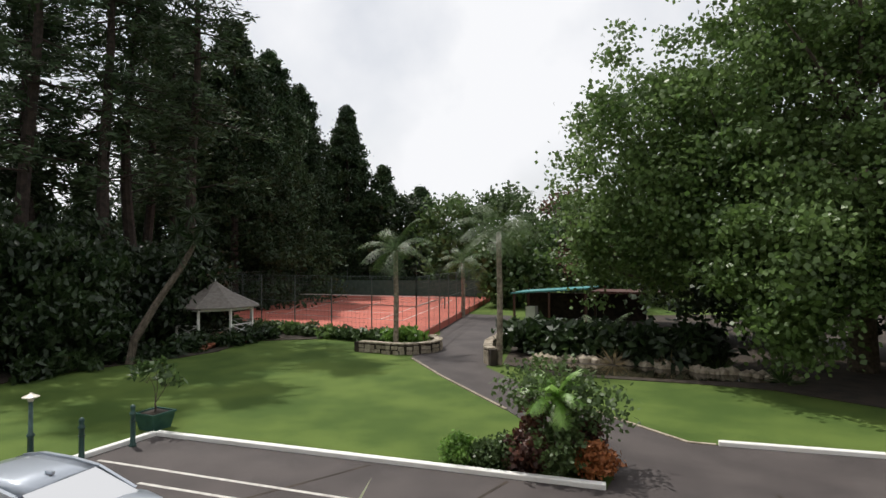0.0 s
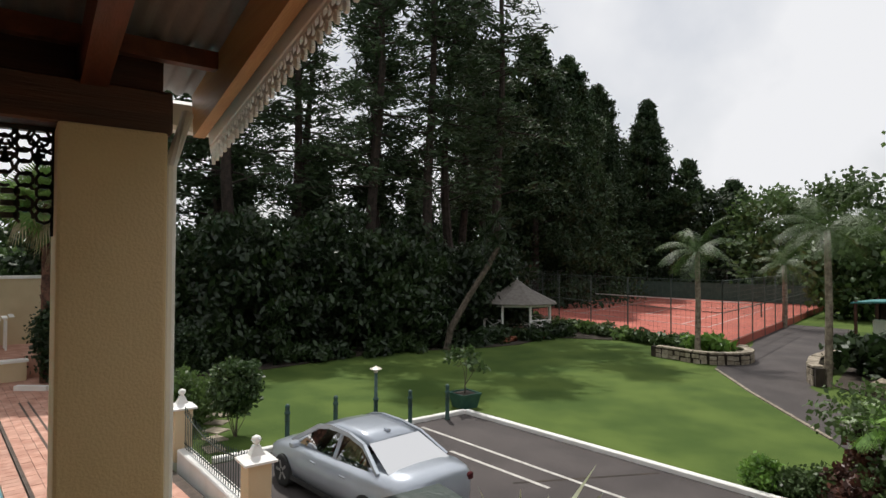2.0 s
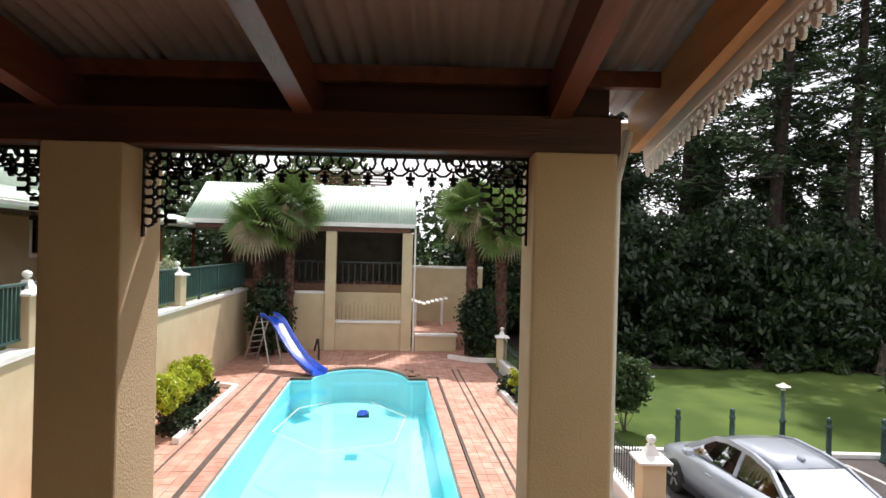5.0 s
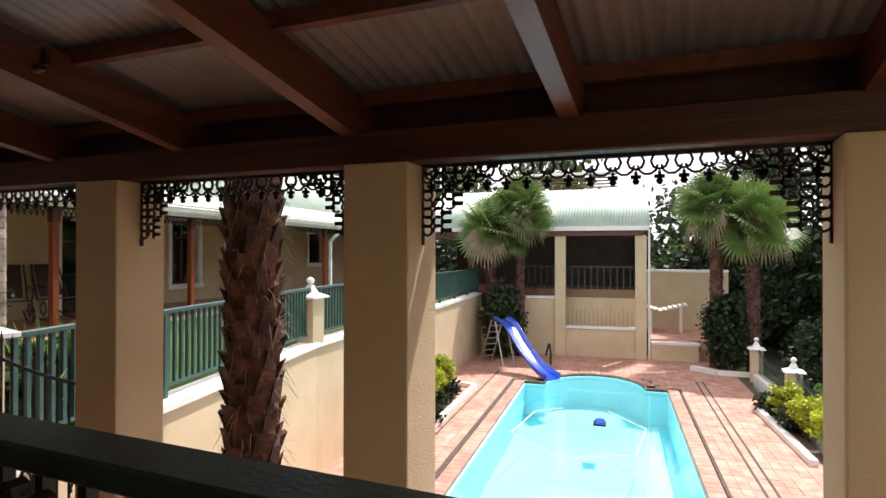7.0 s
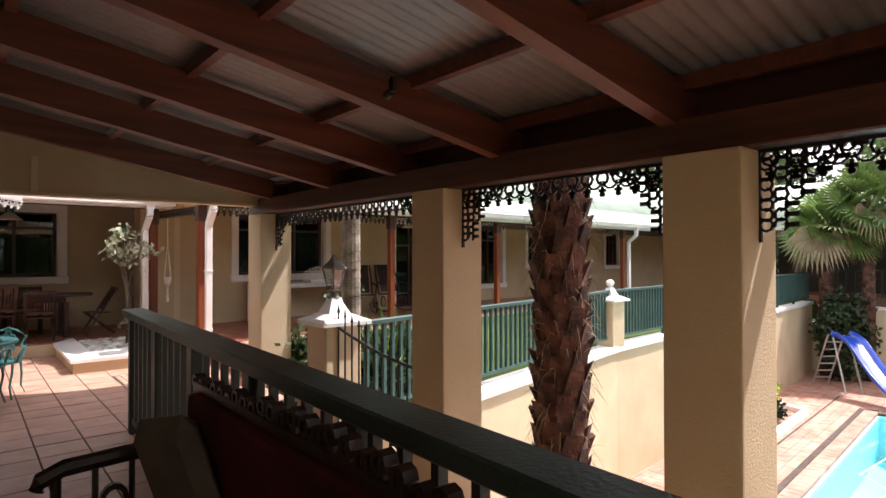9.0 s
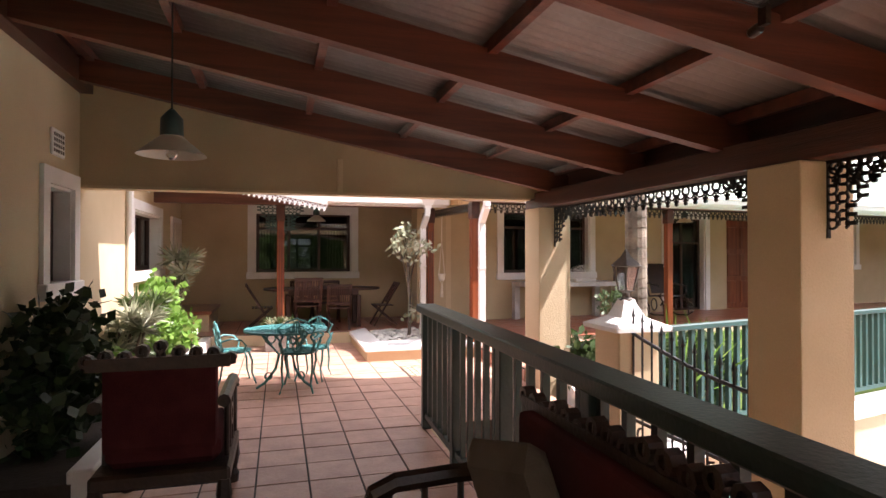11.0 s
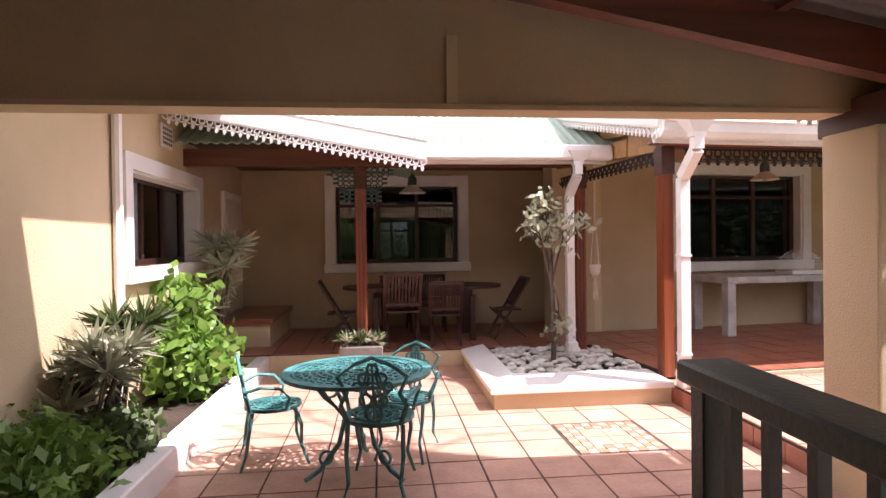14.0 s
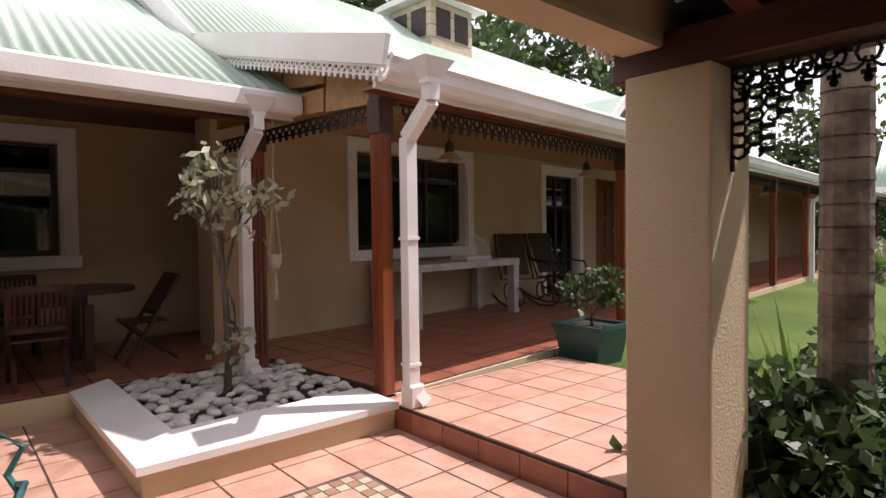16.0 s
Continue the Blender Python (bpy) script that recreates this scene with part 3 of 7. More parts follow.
tagged(part("downpipe", bm, "white"), "white downpipe on the corner pillar", "downpipe")


# cast-iron lace
def lace_run(bm, p, d, length, drop, pitch=0.105):
    """A band of rings, scrolls and trefoil drops hung from p along d."""
    p, d = Vector(p), Vector(d)
    z = Vector((0, 0, 1))
    n = max(2, round(length / pitch))
    pitch = length / n
    bar(bm, p - z * 0.008, p + d * length - z * 0.008, 0.014, 0.016)
    for k in range(n):
        c = p + d * pitch * (k + 0.5)
        ring(bm, c - z * drop * 0.30, pitch * 0.36, 0.011, d, z, 0.012, 8)
        ring(bm, c - z * drop * 0.42 + d * pitch * 0.5, pitch * 0.42, 0.010, d, z, 0.012, 5, math.pi, math.pi)
        e = c - z * drop * 0.62
        bar(bm, e, e - z * drop * 0.38, 0.013, 0.012, (1, 0, 0))
        bar(bm, e - z * drop * 0.18 - d * pitch * 0.22, e - z * drop * 0.18 + d * pitch * 0.22, 0.012, 0.016)
        ring(bm, e - z * drop * 0.33, pitch * 0.10, 0.012, d, z, 0.012, 6)


def lace_corner(bm, p, d, w, h):
    """A quarter fan of scrolls under the band, by a pillar at p; d points away from the pillar."""
    p, d = Vector(p), Vector(d)
    z = Vector((0, 0, 1))
    bar(bm, p, p - z * h, 0.014, 0.014, (1, 0, 0))
    r = random.Random(3)
    rows = 8
    for i in range(rows):
        zz = h * (i + 0.5) / rows
        wide = w * (1 - (zz / h) ** 0.62)
        m = max(1, round(wide / 0.06))
        for j in range(m + 1):
            c = p + d * (0.028 + 0.058 * j) - z * zz
            ring(bm, c, 0.026, 0.011, d, z, 0.012, 7, r.uniform(0, 6), 6.2832 if (i + j) % 2 else 4.6)
        e = p + d * (0.06 + 0.058 * m) - z * zz
        bar(bm, e - d * 0.02, e + d * 0.035, 0.012, 0.02)
    bar(bm, p - z * h, p - z * (h + 0.05), 0.02, 0.02, (1, 0, 0))


def lace(name, p, d, length, drop=0.13, w=0.33, h=0.34, material="blackiron", label="black cast-iron lace valance with corner brackets"):
    t = thing(name, pose(0, 0, 0), label, "lace trim", "veranda lace")
    bm = bmesh.new()
    lace_run(bm, p, d, length, drop, 0.095)
    part("band", bm, material, t)
    d = Vector(d)
    for q, e in ((Vector(p), d), (Vector(p) + d * length, -d)):
        bm = bmesh.new()
        lace_corner(bm, q, e, w, h)
        part("bracket", bm, material, t)
    return t


for y0, y1 in ((-2.135, -0.43), (-4.015, -2.48), (-7.015, -4.36)):
    lace("lace_valance", (-0.86, y0, TOP), (0, 1, 0), y1 - y0)
bm = bmesh.new()
lace_run(bm, (0, 0, 0), (1, 0, 0), 4.65, 0.09, 0.06)
ob = tagged(part("lace_valance", bm, "white"), "pale fretted lace along the barge board", "lace trim", "veranda lace")
copy_thing(ob, pose(-1.2, -7.44, under(-1.2) + 0.02, 0, -math.degrees(math.atan(SL)), 0))
ob.matrix_basis = pose(-1.2, 0.20, under(-1.2), 0, -math.degrees(math.atan(SL)), 0)


# floors
def tiled(name, x0, x1, y0, y1, z, pitch, material, label, budget=300, keep=None, near=lambda x, y: True, m=None, ax=0.0, ay=0.0, joint=0.008, thick=0.02):
    """A slab of grout with tiles proud of it: the near ones single parts, the rest joined."""
    base = one_box(name, x0, x1, y0, y1, z - 0.35, z - 0.006, "grout")
    if m is not None:
        base.matrix_basis = m
    tagged(base, label, "floor", kind="structure")
    px, py = pitch if isinstance(pitch, tuple) else (pitch, pitch)
    shared = {}
    rest = bmesh.new()
    used = 0
    a0, b0 = math.floor((x0 - ax) / px), math.floor((y0 - ay) / py)
    for a in range(a0, math.ceil((x1 - ax) / px) + 1):
        for b in range(b0, math.ceil((y1 - ay) / py) + 1):
            u0, u1 = max(x0, ax + a * px) + joint / 2, min(x1, ax + (a + 1) * px) - joint / 2
            v0, v1 = max(y0, ay + b * py) + joint / 2, min(y1, ay + (b + 1) * py) - joint / 2
            if u1 - u0 < 0.03 or v1 - v0 < 0.03 or (keep and not keep((u0 + u1) / 2, (v0 + v1) / 2)):
                continue
            c = ((u0 + u1) / 2, (v0 + v1) / 2)
            tilt = random.uniform(-0.0012, 0.0012)
            if used < budget and near(*c):
                key = (round(u1 - u0, 3), round(v1 - v0, 3))
                if key not in shared:
                    tb = bmesh.new()
                    w, h = key[0] / 2, key[1] / 2
                    box(tb, -w, w, -h, h, -thick, 0)
                    for v in tb.verts:
                        if v.co.z > -thick / 2:
                            v.co.x *= 0.985
                            v.co.y *= 0.985
                    me = bpy.data.meshes.new("tile")
                    tb.to_mesh(me)
                    tb.free()
                    me.materials.append(M[material])
                    shared[key] = me
                ob = new("tile", shared[key])
                ob.parent = base
                ob.matrix_basis = pose(c[0], c[1], z + tilt)
                used += 1
            else:
                for v in box(rest, u0, u1, v0, v1, z - thick, z + tilt):
                    pass
    if rest.verts:
        part("tiles", rest, material, base)["kind"] = "stuff"
    else:
        rest.free()
    return base


TZ = 0.17   # level of the raised terraces
# ---- the west wing: its own frame, turned a little from the veranda ----
WING = pose(-0.80, -9.10, 0, 0, 0, 185.4)
wing_wall_v = 2.32
# wing wall, too, has the terrace shade in its plaster colour
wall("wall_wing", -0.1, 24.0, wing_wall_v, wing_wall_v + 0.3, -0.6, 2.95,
     [(1.54, 3.40, 1.00, 2.13), (5.27, 6.29, TZ, 2.10), (6.9, 7.72, TZ, 2.10), (8.14, 9.08, 0.6, 2.16), (10.22, 10.98, 1.1, 2.16), (14.6, 15.6, 1.0, 2.1)], "x", "plaster_shade", WING)
# wing room back wall and ceiling: indoor shade put into the colour
wall("wall_wing_back", -0.1, 24.0, 5.4, 5.6, -0.6, 2.84, [], "x", "interior", WING)
bm = bmesh.new()
box(bm, -0.1, 24, 2.64, 5.6, 2.85, 2.93)
ob = part("ceiling", bm, "interior")
ob["kind"], ob.matrix_basis = "structure", WING


def wing_roof(u0, u1, gut_z=2.08):
    """Eaves slope over the terrace, a steeper main slope behind it, and the far slope."""
    t = thing("wing_roof", WING, "pale green corrugated iron roof with white gutter", "roof", kind="structure")
    corrugated("iron_sheet", (u0, -0.27, gut_z + 0.14), (u1 - u0, 0, 0), (0, 2.42, 0.60), 0.09, 0.012, "greenroof", t)
    corrugated("iron_sheet", (u0, 2.12, gut_z + 0.745), (u1 - u0, 0, 0), (0, 3.2, 2.3), 0.09, 0.012, "greenroof", t)
    corrugated("iron_sheet", (u0, 8.5, gut_z + 0.745), (u1 - u0, 0, 0), (0, -3.2, 2.3), 0.09, 0.012, "greenroof", t)
    bm = bmesh.new()
    section = [(-0.37, 0.12), (-0.38, 0.10), (-0.36, 0.08), (-0.35, 0.02), (-0.31, -0.02), (-0.23, -0.02), (-0.23, 0.12), (-0.25, 0.12), (-0.25, 0.0), (-0.30, 0.0), (-0.335, 0.03), (-0.345, 0.12)]
    ends = [[bm.verts.new((u, v, gut_z + z)) for v, z in section] for u in (u0, u1)]
    for j in range(len(section)):
        k = (j + 1) % len(section)
        bm.faces.new((ends[0][j], ends[0][k], ends[1][k], ends[1][j]))
    for e in ends:
        bm.faces.new(e)
    part("gutter", bm, "white", t, "white moulded eaves gutter")
    one_box("fascia", u0, u1, -0.225, -0.195, gut_z - 0.05, gut_z + 0.12, "white", t)
    one_box("soffit_strip", u0 + 0.02, u1, -0.19, -0.07, gut_z - 0.045, gut_z - 0.02, "post", t, "red-brown eaves soffit")
    one_box("ceiling_board", u0 + 0.35, u1, 0.35, 2.3, 2.27, 2.30, "orange", t)
    one_box("beam", u0 + 0.18, u1, -0.06, 0.06, 2.03, 2.14, "rafter", t)
    return t


wr = wing_roof(-0.30, 24.0)
for p, q in (((-0.32, -0.34, 2.215), (-0.32, 2.13, 2.815)), ((-0.32, 2.10, 2.80), (-0.32, 5.32, 5.12))):
    bm = bmesh.new()
    bar(bm, p, q, 0.035, 0.17)
    part("barge_board", bm, "white", wr, "white painted barge board")
for k in range(4):
    bm = bmesh.new()
    bar(bm, (-0.06, 0.06 + 0.55 * k, 2.10 + 0.03 * k), (-0.06, 0.58 + 0.55 * k, 2.12 + 0.03 * k), 0.03, 0.16)
    bar(bm, (-0.055, 0.06 + 0.55 * k, 2.22 + 0.10 * k), (-0.055, 0.58 + 0.55 * k, 2.26 + 0.10 * k), 0.028, 0.14)
    part("soffit_board", bm, "orange", wr, "honey-coloured gable boarding")
bm = bmesh.new()
lace_run(bm, (0, 0, 0), (1, 0, 0), 2.55, 0.085, 0.062)
ob = tagged(part("lace_valance", bm, "white"), "white fretted lace along the wing verge", "lace trim", "veranda lace")
ob.matrix_basis = WING @ pose(-0.32, -0.34, 2.13, 0, -13.7, 90)
bm = bmesh.new()
lace_run(bm, (0, 0, 0), (1, 0, 0), 3.9, 0.085, 0.062)
ob = tagged(part("lace_valance", bm, "white"), "white fretted lace along the steep wing verge", "lace trim", "veranda lace")
ob.matrix_basis = WING @ pose(-0.32, 2.16, 2.75, 0, -35.8, 90)

# terrace floors
for k in range(6):
    tagged(one_box("trim_step_riser", -0.70, -0.688, -9.06 + 0.283 * k, -8.783 + 0.283 * k, -0.01, 0.118, "redtile"), "red tile step riser", "step riser", kind="structure")
terrace_base = tiled("floor_terrace", 0.0, 24.0, 0.0, wing_wall_v, TZ, 0.30, "redtile", "polished red tiled terrace floor with cream edge", 150, m=WING, near=lambda u, v: u < 6)
bm = bmesh.new()
box(bm, 0.0, 24.0, -0.02, 0.0, -0.4, TZ - 0.015)
ob = tagged(part("trim_terrace_edge", bm, "plaster"), "cream plastered terrace edge", "terrace edge", kind="structure")
ob.matrix_basis = WING
tiled("floor_dining", -0.85, 3.40, -12.47, -10.62, TZ, 0.30, "redtile", "polished red tiled dining terrace floor", 90)
one_box("trim_terrace_edge", -0.30, 3.4, -10.62, -10.6, -0.4, TZ - 0.015, "plaster")["kind"] = "structure"
floor = tiled("floor_courtyard", -0.69, 3.40, -10.6, -6.15, 0.0, 0.30, "tile", "terracotta tiled courtyard floor with dark joints", 240,
              keep=lambda x, y: x < 2.76 and not (x < 0.72 and y < -9.0) and not (-0.18 < x < 0.42 and -8.54 < y < -7.94), ax=0.12, ay=-8.24)
tiled("floor_veranda", 0.68, 3.40, -6.15, 0.25, 0.0, 0.30, "tile", "terracotta tiled veranda floor in shade", 60, near=lambda x, y: y < -3.6, ax=0.12, ay=-8.24)
tiled("floor_platform", -2.5, -0.70, -9.1, -7.36, 0.14, 0.30, "tile", "raised terracotta tiled step platform", 60, ax=-0.70, ay=-9.06)
# inlaid square of small tiles
inlay = thing("floor_inlay", pose(0.12, -8.24, 0), "cream and ochre patterned square inlay in floor tiles", "tile inlay", kind="structure")
for k in range(9):
    for j in range(9):
        if max(abs(k - 4), abs(j - 4)) < 3:
            continue
        x, y = (k - 4) * 0.062, (j - 4) * 0.062
        bm = bmesh.new()
        box(bm, x - 0.028, x + 0.028, y - 0.028, y + 0.028, -0.01, 0.001)
        part("tile", bm, "cream_in" if (k + j) % 2 else "ochre_in", inlay)
for k in range(2):
    for j in range(2):
        one_box("tile", -0.15 + 0.152 * k, -0.002 + 0.152 * k, -0.15 + 0.152 * j, -0.002 + 0.152 * j, -0.01, 0.001, "tile", inlay)


# ---- windows and doors ----
def window(name, m, w, h, leaves=3, transom=True, sill=True, curtain=True, frosted=False, trim=0.12):
    """A plastered white surround, a dark timber frame, its panes and a curtain behind. Local x runs along the wall, y into it."""
    t = thing(name, m, "dark timber window in a white plastered surround", "window", kind="structure")
    bm = bmesh.new()
    box(bm, -trim, w + trim, -0.03, 0.004, h, h + trim)
    box(bm, -trim, 0, -0.03, 0.004, 0 if not sill else -0.0, h)
    box(bm, w, w + trim, -0.03, 0.004, 0, h)
    box(bm, -0.002, 0.02, 0.0, 0.12, 0, h)
    box(bm, w - 0.02, w + 0.002, 0.0, 0.12, 0, h)
    box(bm, 0.02, w - 0.02, 0.0, 0.12, h - 0.02, h + 0.002)
    part("surround", bm, "white", t)
    if sill:
        one_box("window_sill", -trim - 0.02, w + trim + 0.02, -0.06, 0.12, -trim, 0.0, "white", t, "", 0.008)
    bm = bmesh.new()
    f = 0.05
    box(bm, 0.02, w - 0.02, 0.12, 0.18, 0, f)
    box(bm, 0.02, w - 0.02, 0.12, 0.18, h - f, h)
    for k in range(leaves + 1):
        x = 0.02 + (w - 0.04 - f) * k / leaves
        box(bm, x, x + f, 0.12, 0.18, f, h - f)
    if transom:
        box(bm, 0.02 + f, w - 0.02 - f, 0.122, 0.178, h * 0.72, h * 0.72 + 0.04)
    part("window_frame", bm, "furniture", t)
    for k in range(leaves):
        x = 0.02 + (w - 0.04 - f) * k / leaves + f
        x1 = 0.02 + (w - 0.04 - f) * (k + 1) / leaves
        p = one_box("pane", x, x1, 0.146, 0.152, f, h - f, "frosted" if frosted and k == 0 else "pane", t)
        p.visible_shadow = bool(frosted and k == 0)
    if curtain:
        for x0, x1 in ((0.03, 0.03 + w * 0.22), (w * 0.75, w - 0.03)):
            bm = bmesh.new()
            n = 24
            rows = []
            for k in range(n + 1):
                x = x0 + (x1 - x0) * k / n
                y = 0.27 + 0.025 * math.sin(k * 1.9)
                rows.append((bm.verts.new((x, y, 0.02)), bm.verts.new((x, y, h - 0.02))))
            for a, b in zip(rows, rows[1:]):
                bm.faces.new((a[0], b[0], b[1], a[1]))
            part("curtain", bm, "curtain", t)
    return t


window("window_1", pose(2.20, -12.47, 1.02, 0, 0, 180), 1.695, 1.06)
window("window_2", pose(3.40, -6.50, 1.12, 0, 0, -90), 0.53, 0.725, 1, False)
window("window_3", pose(3.40, -9.04, 1.13, 0, 0, -90), 1.56, 0.72, 3, False, frosted=True)
window("window_4", WING @ pose(1.54, 2.32, 1.00), 1.86, 1.13)
window("window_5", WING @ pose(5.27, 2.32, TZ), 1.02, 1.93, 2, True, False)
window("window_6", WING @ pose(8.14, 2.32, 0.60), 0.94, 1.56, 2)
window("window_7", WING @ pose(10.22, 2.32, 1.10), 0.76, 1.06, 2)
window("window_8", WING @ pose(14.6, 2.32, 1.00), 1.0, 1.10, 2)
door = thing("door_1", WING @ pose(6.9, 2.40, TZ), "closed carved red-brown timber door", "door", kind="structure")
one_box("panel", 0, 0.82, 0, 0.05, 0, 1.9, "post", door)
for k in range(2):
    for j in range(3):
        one_box("raised_panel", 0.09 + 0.37 * k, 0.37 + 0.37 * k, -0.02, 0.0, 0.12 + 0.58 * j, 0.60 + 0.58 * j, "post", door, "", 0.012)
bm = bmesh.new()
lathe(bm, [(0.0, 0), (0.025, 0.005), (0.03, 0.03), (0.0, 0.05)], n=10)
ob = part("door_handle", bm, "steel", door)
ob.matrix_basis = pose(0.74, -0.02, 1.0, 90)
# white frame on the dining terrace's side wall, with a dark recess
side = thing("door_2", pose(3.40, -11.55, TZ, 0, 0, -90), "white framed side doorway with closed pale door", "door", kind="structure")
one_box("door_frame", -0.1, 0.75, -0.04, 0.0, 0.30, 1.75, "white", side, "", 0.01)
one_box("panel", 0.0, 0.65, -0.055, -0.04, 0.32, 1.66, "enamel", side, "", 0.006)

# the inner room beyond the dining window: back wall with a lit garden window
# room surfaces are near-black, indoor shade painted as colour
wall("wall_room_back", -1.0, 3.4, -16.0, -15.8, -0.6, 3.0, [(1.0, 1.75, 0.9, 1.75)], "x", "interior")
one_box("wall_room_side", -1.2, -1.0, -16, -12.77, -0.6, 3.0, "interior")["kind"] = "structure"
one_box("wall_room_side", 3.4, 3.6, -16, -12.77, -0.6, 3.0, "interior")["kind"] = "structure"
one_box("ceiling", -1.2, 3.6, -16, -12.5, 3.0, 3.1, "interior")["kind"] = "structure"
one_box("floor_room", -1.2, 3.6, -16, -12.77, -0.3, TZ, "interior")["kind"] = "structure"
w9 = window("window_9", pose(1.0, -15.8, 0.9, 0, 0, 0) @ pose(0.75, 0, 0, 0, 0, 180), 0.75, 0.85, 2, True, False, False)

# ---- roofs over the dining terrace ----
ra = thing("dining_roof", pose(0, 0, 0), "pale green corrugated roof over the dining terrace", "roof", kind="structure")
corrugated("iron_sheet", (-1.6, -9.98, 2.20), (2.85, 0, 0), (0, -2.52, 1.33), 0.09, 0.012, "greenroof", ra)
corrugated("iron_sheet", (1.25, -9.98, 2.20), (4.2, 0, 0), (0, -2.52, 1.33), 0.09, 0.012, "greenroof", ra)
corrugated("iron_sheet", (-1.6, -16.4, 2.6), (7.1, 0, 0), (0, 3.9, 0.93), 0.09, 0.012, "greenroof", ra)
one_box("gutter", -0.64, 1.20, -10.06, -9.92, 2.055, 2.20, "white", ra, "white eaves gutter", 0.02)
one_box("fascia", -0.62, 1.20, -10.09, -10.065, 2.03, 2.19, "white", ra)
one_box("beam", -0.45, 3.40, -10.34, -10.22, 2.03, 2.19, "rafter", ra, "red-stained eaves beam")
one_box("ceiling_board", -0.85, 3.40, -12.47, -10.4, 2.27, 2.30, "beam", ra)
# lean-to with a white verge in front of the beam
corrugated("iron_sheet", (1.17, -12.4, 2.155), (0, 2.8, 0), (2.23, 0, 0.413), 0.09, 0.012, "greenroof", ra)
bm = bmesh.new()
bar(bm, (1.165, -9.62, 2.085), (3.40, -9.62, 2.50), 0.035, 0.16)
part("barge_board", bm, "white", ra)
bm = bmesh.new()
lace_run(bm, (0, 0, 0), (1, 0, 0), 2.2, 0.10, 0.065)
ob = tagged(part("lace_valance", bm, "white"), "white fretted lace along the dining roof verge", "lace trim", "veranda lace")
ob.matrix_basis = pose(1.165, -9.615, 2.005, 0, -10.5, 0)
# main east roof eave above the bed
corrugated("iron_sheet", (2.75, -9.6, 2.62), (0, 2.3, 0), (3.2, 0, 1.5), 0.09, 0.012, "greenroof", ra)
one_box("soffit", 2.78, 3.40, -9.6, -7.32, 2.56, 2.60, "white", ra)


def timber_post(x, y, z0, z1, label="varnished red-brown timber veranda post", m=None):
    bm = bmesh.new()
    box(bm, -0.05, 0.05, -0.05, 0.05, 0, z1 - z0)
    bevelled(bm, 0.008)
    t = thing("veranda_post", (m or pose(0, 0, 0)) @ pose(x, y, z0), label, "post", "timber veranda posts")
    part("shaft", bm, "post", t)
    for k in (-1, 1):
        one_box("moulding", k * 0.018 - 0.006, k * 0.018 + 0.006, 0.05, 0.058, 0.2, z1 - z0 - 0.35, "beam", t)
    one_box("capital", -0.06, 0.06, -0.06, 0.06, z1 - z0 - 0.22, z1 - z0, "beam", t, "dark capital block", 0.006)
    return t


timber_post(1.77, -10.28, 0.0, 2.03)
timber_post(-0.42, -10.28, 0.10, 2.03)
for u in (-0.08, 3.2, 6.05, 8.95, 11.4, 14.5, 18, 21.5):
    timber_post(u, 0.0, TZ, 2.03, m=WING)


def downpipe(x, y, top, base, back, m=None, toward=1):
    """A square white downpipe: hopper at the gutter, a swan neck back to the post, a shoe."""
    t = thing("downpipe", (m or pose(0, 0, 0)) @ pose(x, y, 0), "white square downpipe with funnel hopper", "downpipe", "white downpipes")
    bm = bmesh.new()
    v = []
    for z, w in ((top, 0.11), (top - 0.10, 0.05), (top - 0.13, 0.05)):
        v.append([bm.verts.new((a * w, b * w * 0.8, z)) for a, b in ((-1, -1), (1, -1), (1, 1), (-1, 1))])
    bm.faces.new(v[0])
    bm.faces.new(v[-1][::-1])
    for a, b in zip(v, v[1:]):
        for j in range(4):
            bm.faces.new((a[j], b[j], b[(j + 1) % 4], a[(j + 1) % 4]))
    part("hopper", bm, "white", t)
    bm = bmesh.new()
    pts = [(0, 0, top - 0.12), (0, 0, top - 0.22), (0.0 + back[0], back[1], top - 0.40), (back[0], back[1], base + 0.12), (back[0] - 0.06, back[1] + 0.06, base + 0.02)]
    for p, q in zip(pts, pts[1:]):
        bar(bm, p, q, 0.075, 0.075, (0.01, 1, 0))
    part("pipe", bm, "white", t)
    for z in (base + 0.25, (base + top) / 2):
        one_box("bracket", back[0] - 0.045, back[0] + 0.045, back[1] - 0.045, back[1] + 0.045, z, z + 0.02, "white", t)
    one_box("shoe", back[0] - 0.06, back[0] + 0.05, back[1] - 0.045, back[1] + 0.06, base, base + 0.14, "white", t, "", 0.01)


downpipe(-0.30, -9.97, 2.14, 0.15, (0.02, -0.20))
downpipe(-0.72, -8.60, 2.16, 0.14, (-0.02, -0.24))
for u in (11.6, 15.0):
    downpipe(u, -0.3, 2.10, -0.1, (0.0, 0.22), WING)
bm = bmesh.new()
tube(bm, [(3.36, -8.76, 2.5), (3.36, -8.76, 0.1)], 0.035, 8)
tagged(part("downpipe", bm, "white"), "white wall downpipe beside the courtyard window", "downpipe")
bm = bmesh.new()
lace_run(bm, (0, 0, 0), (1, 0, 0), 20, 0.13, 0.09)
ob = tagged(part("lace_valance", bm, "blackiron"), "dark iron lace valance along the wing", "lace trim", "veranda lace")
ob.matrix_basis = WING @ pose(0.1, 0.0, 2.03)
bm = bmesh.new()
lace_run(bm, (0, 0, 0), (1, 0, 0), 2.1, 0.11, 0.09)
ob = tagged(part("lace_valance", bm, "blackiron"), "dark iron lace valance at the wing end", "lace trim", "veranda lace")
ob.matrix_basis = WING @ pose(-0.04, 0.1, 2.03, 0, 0, 90)
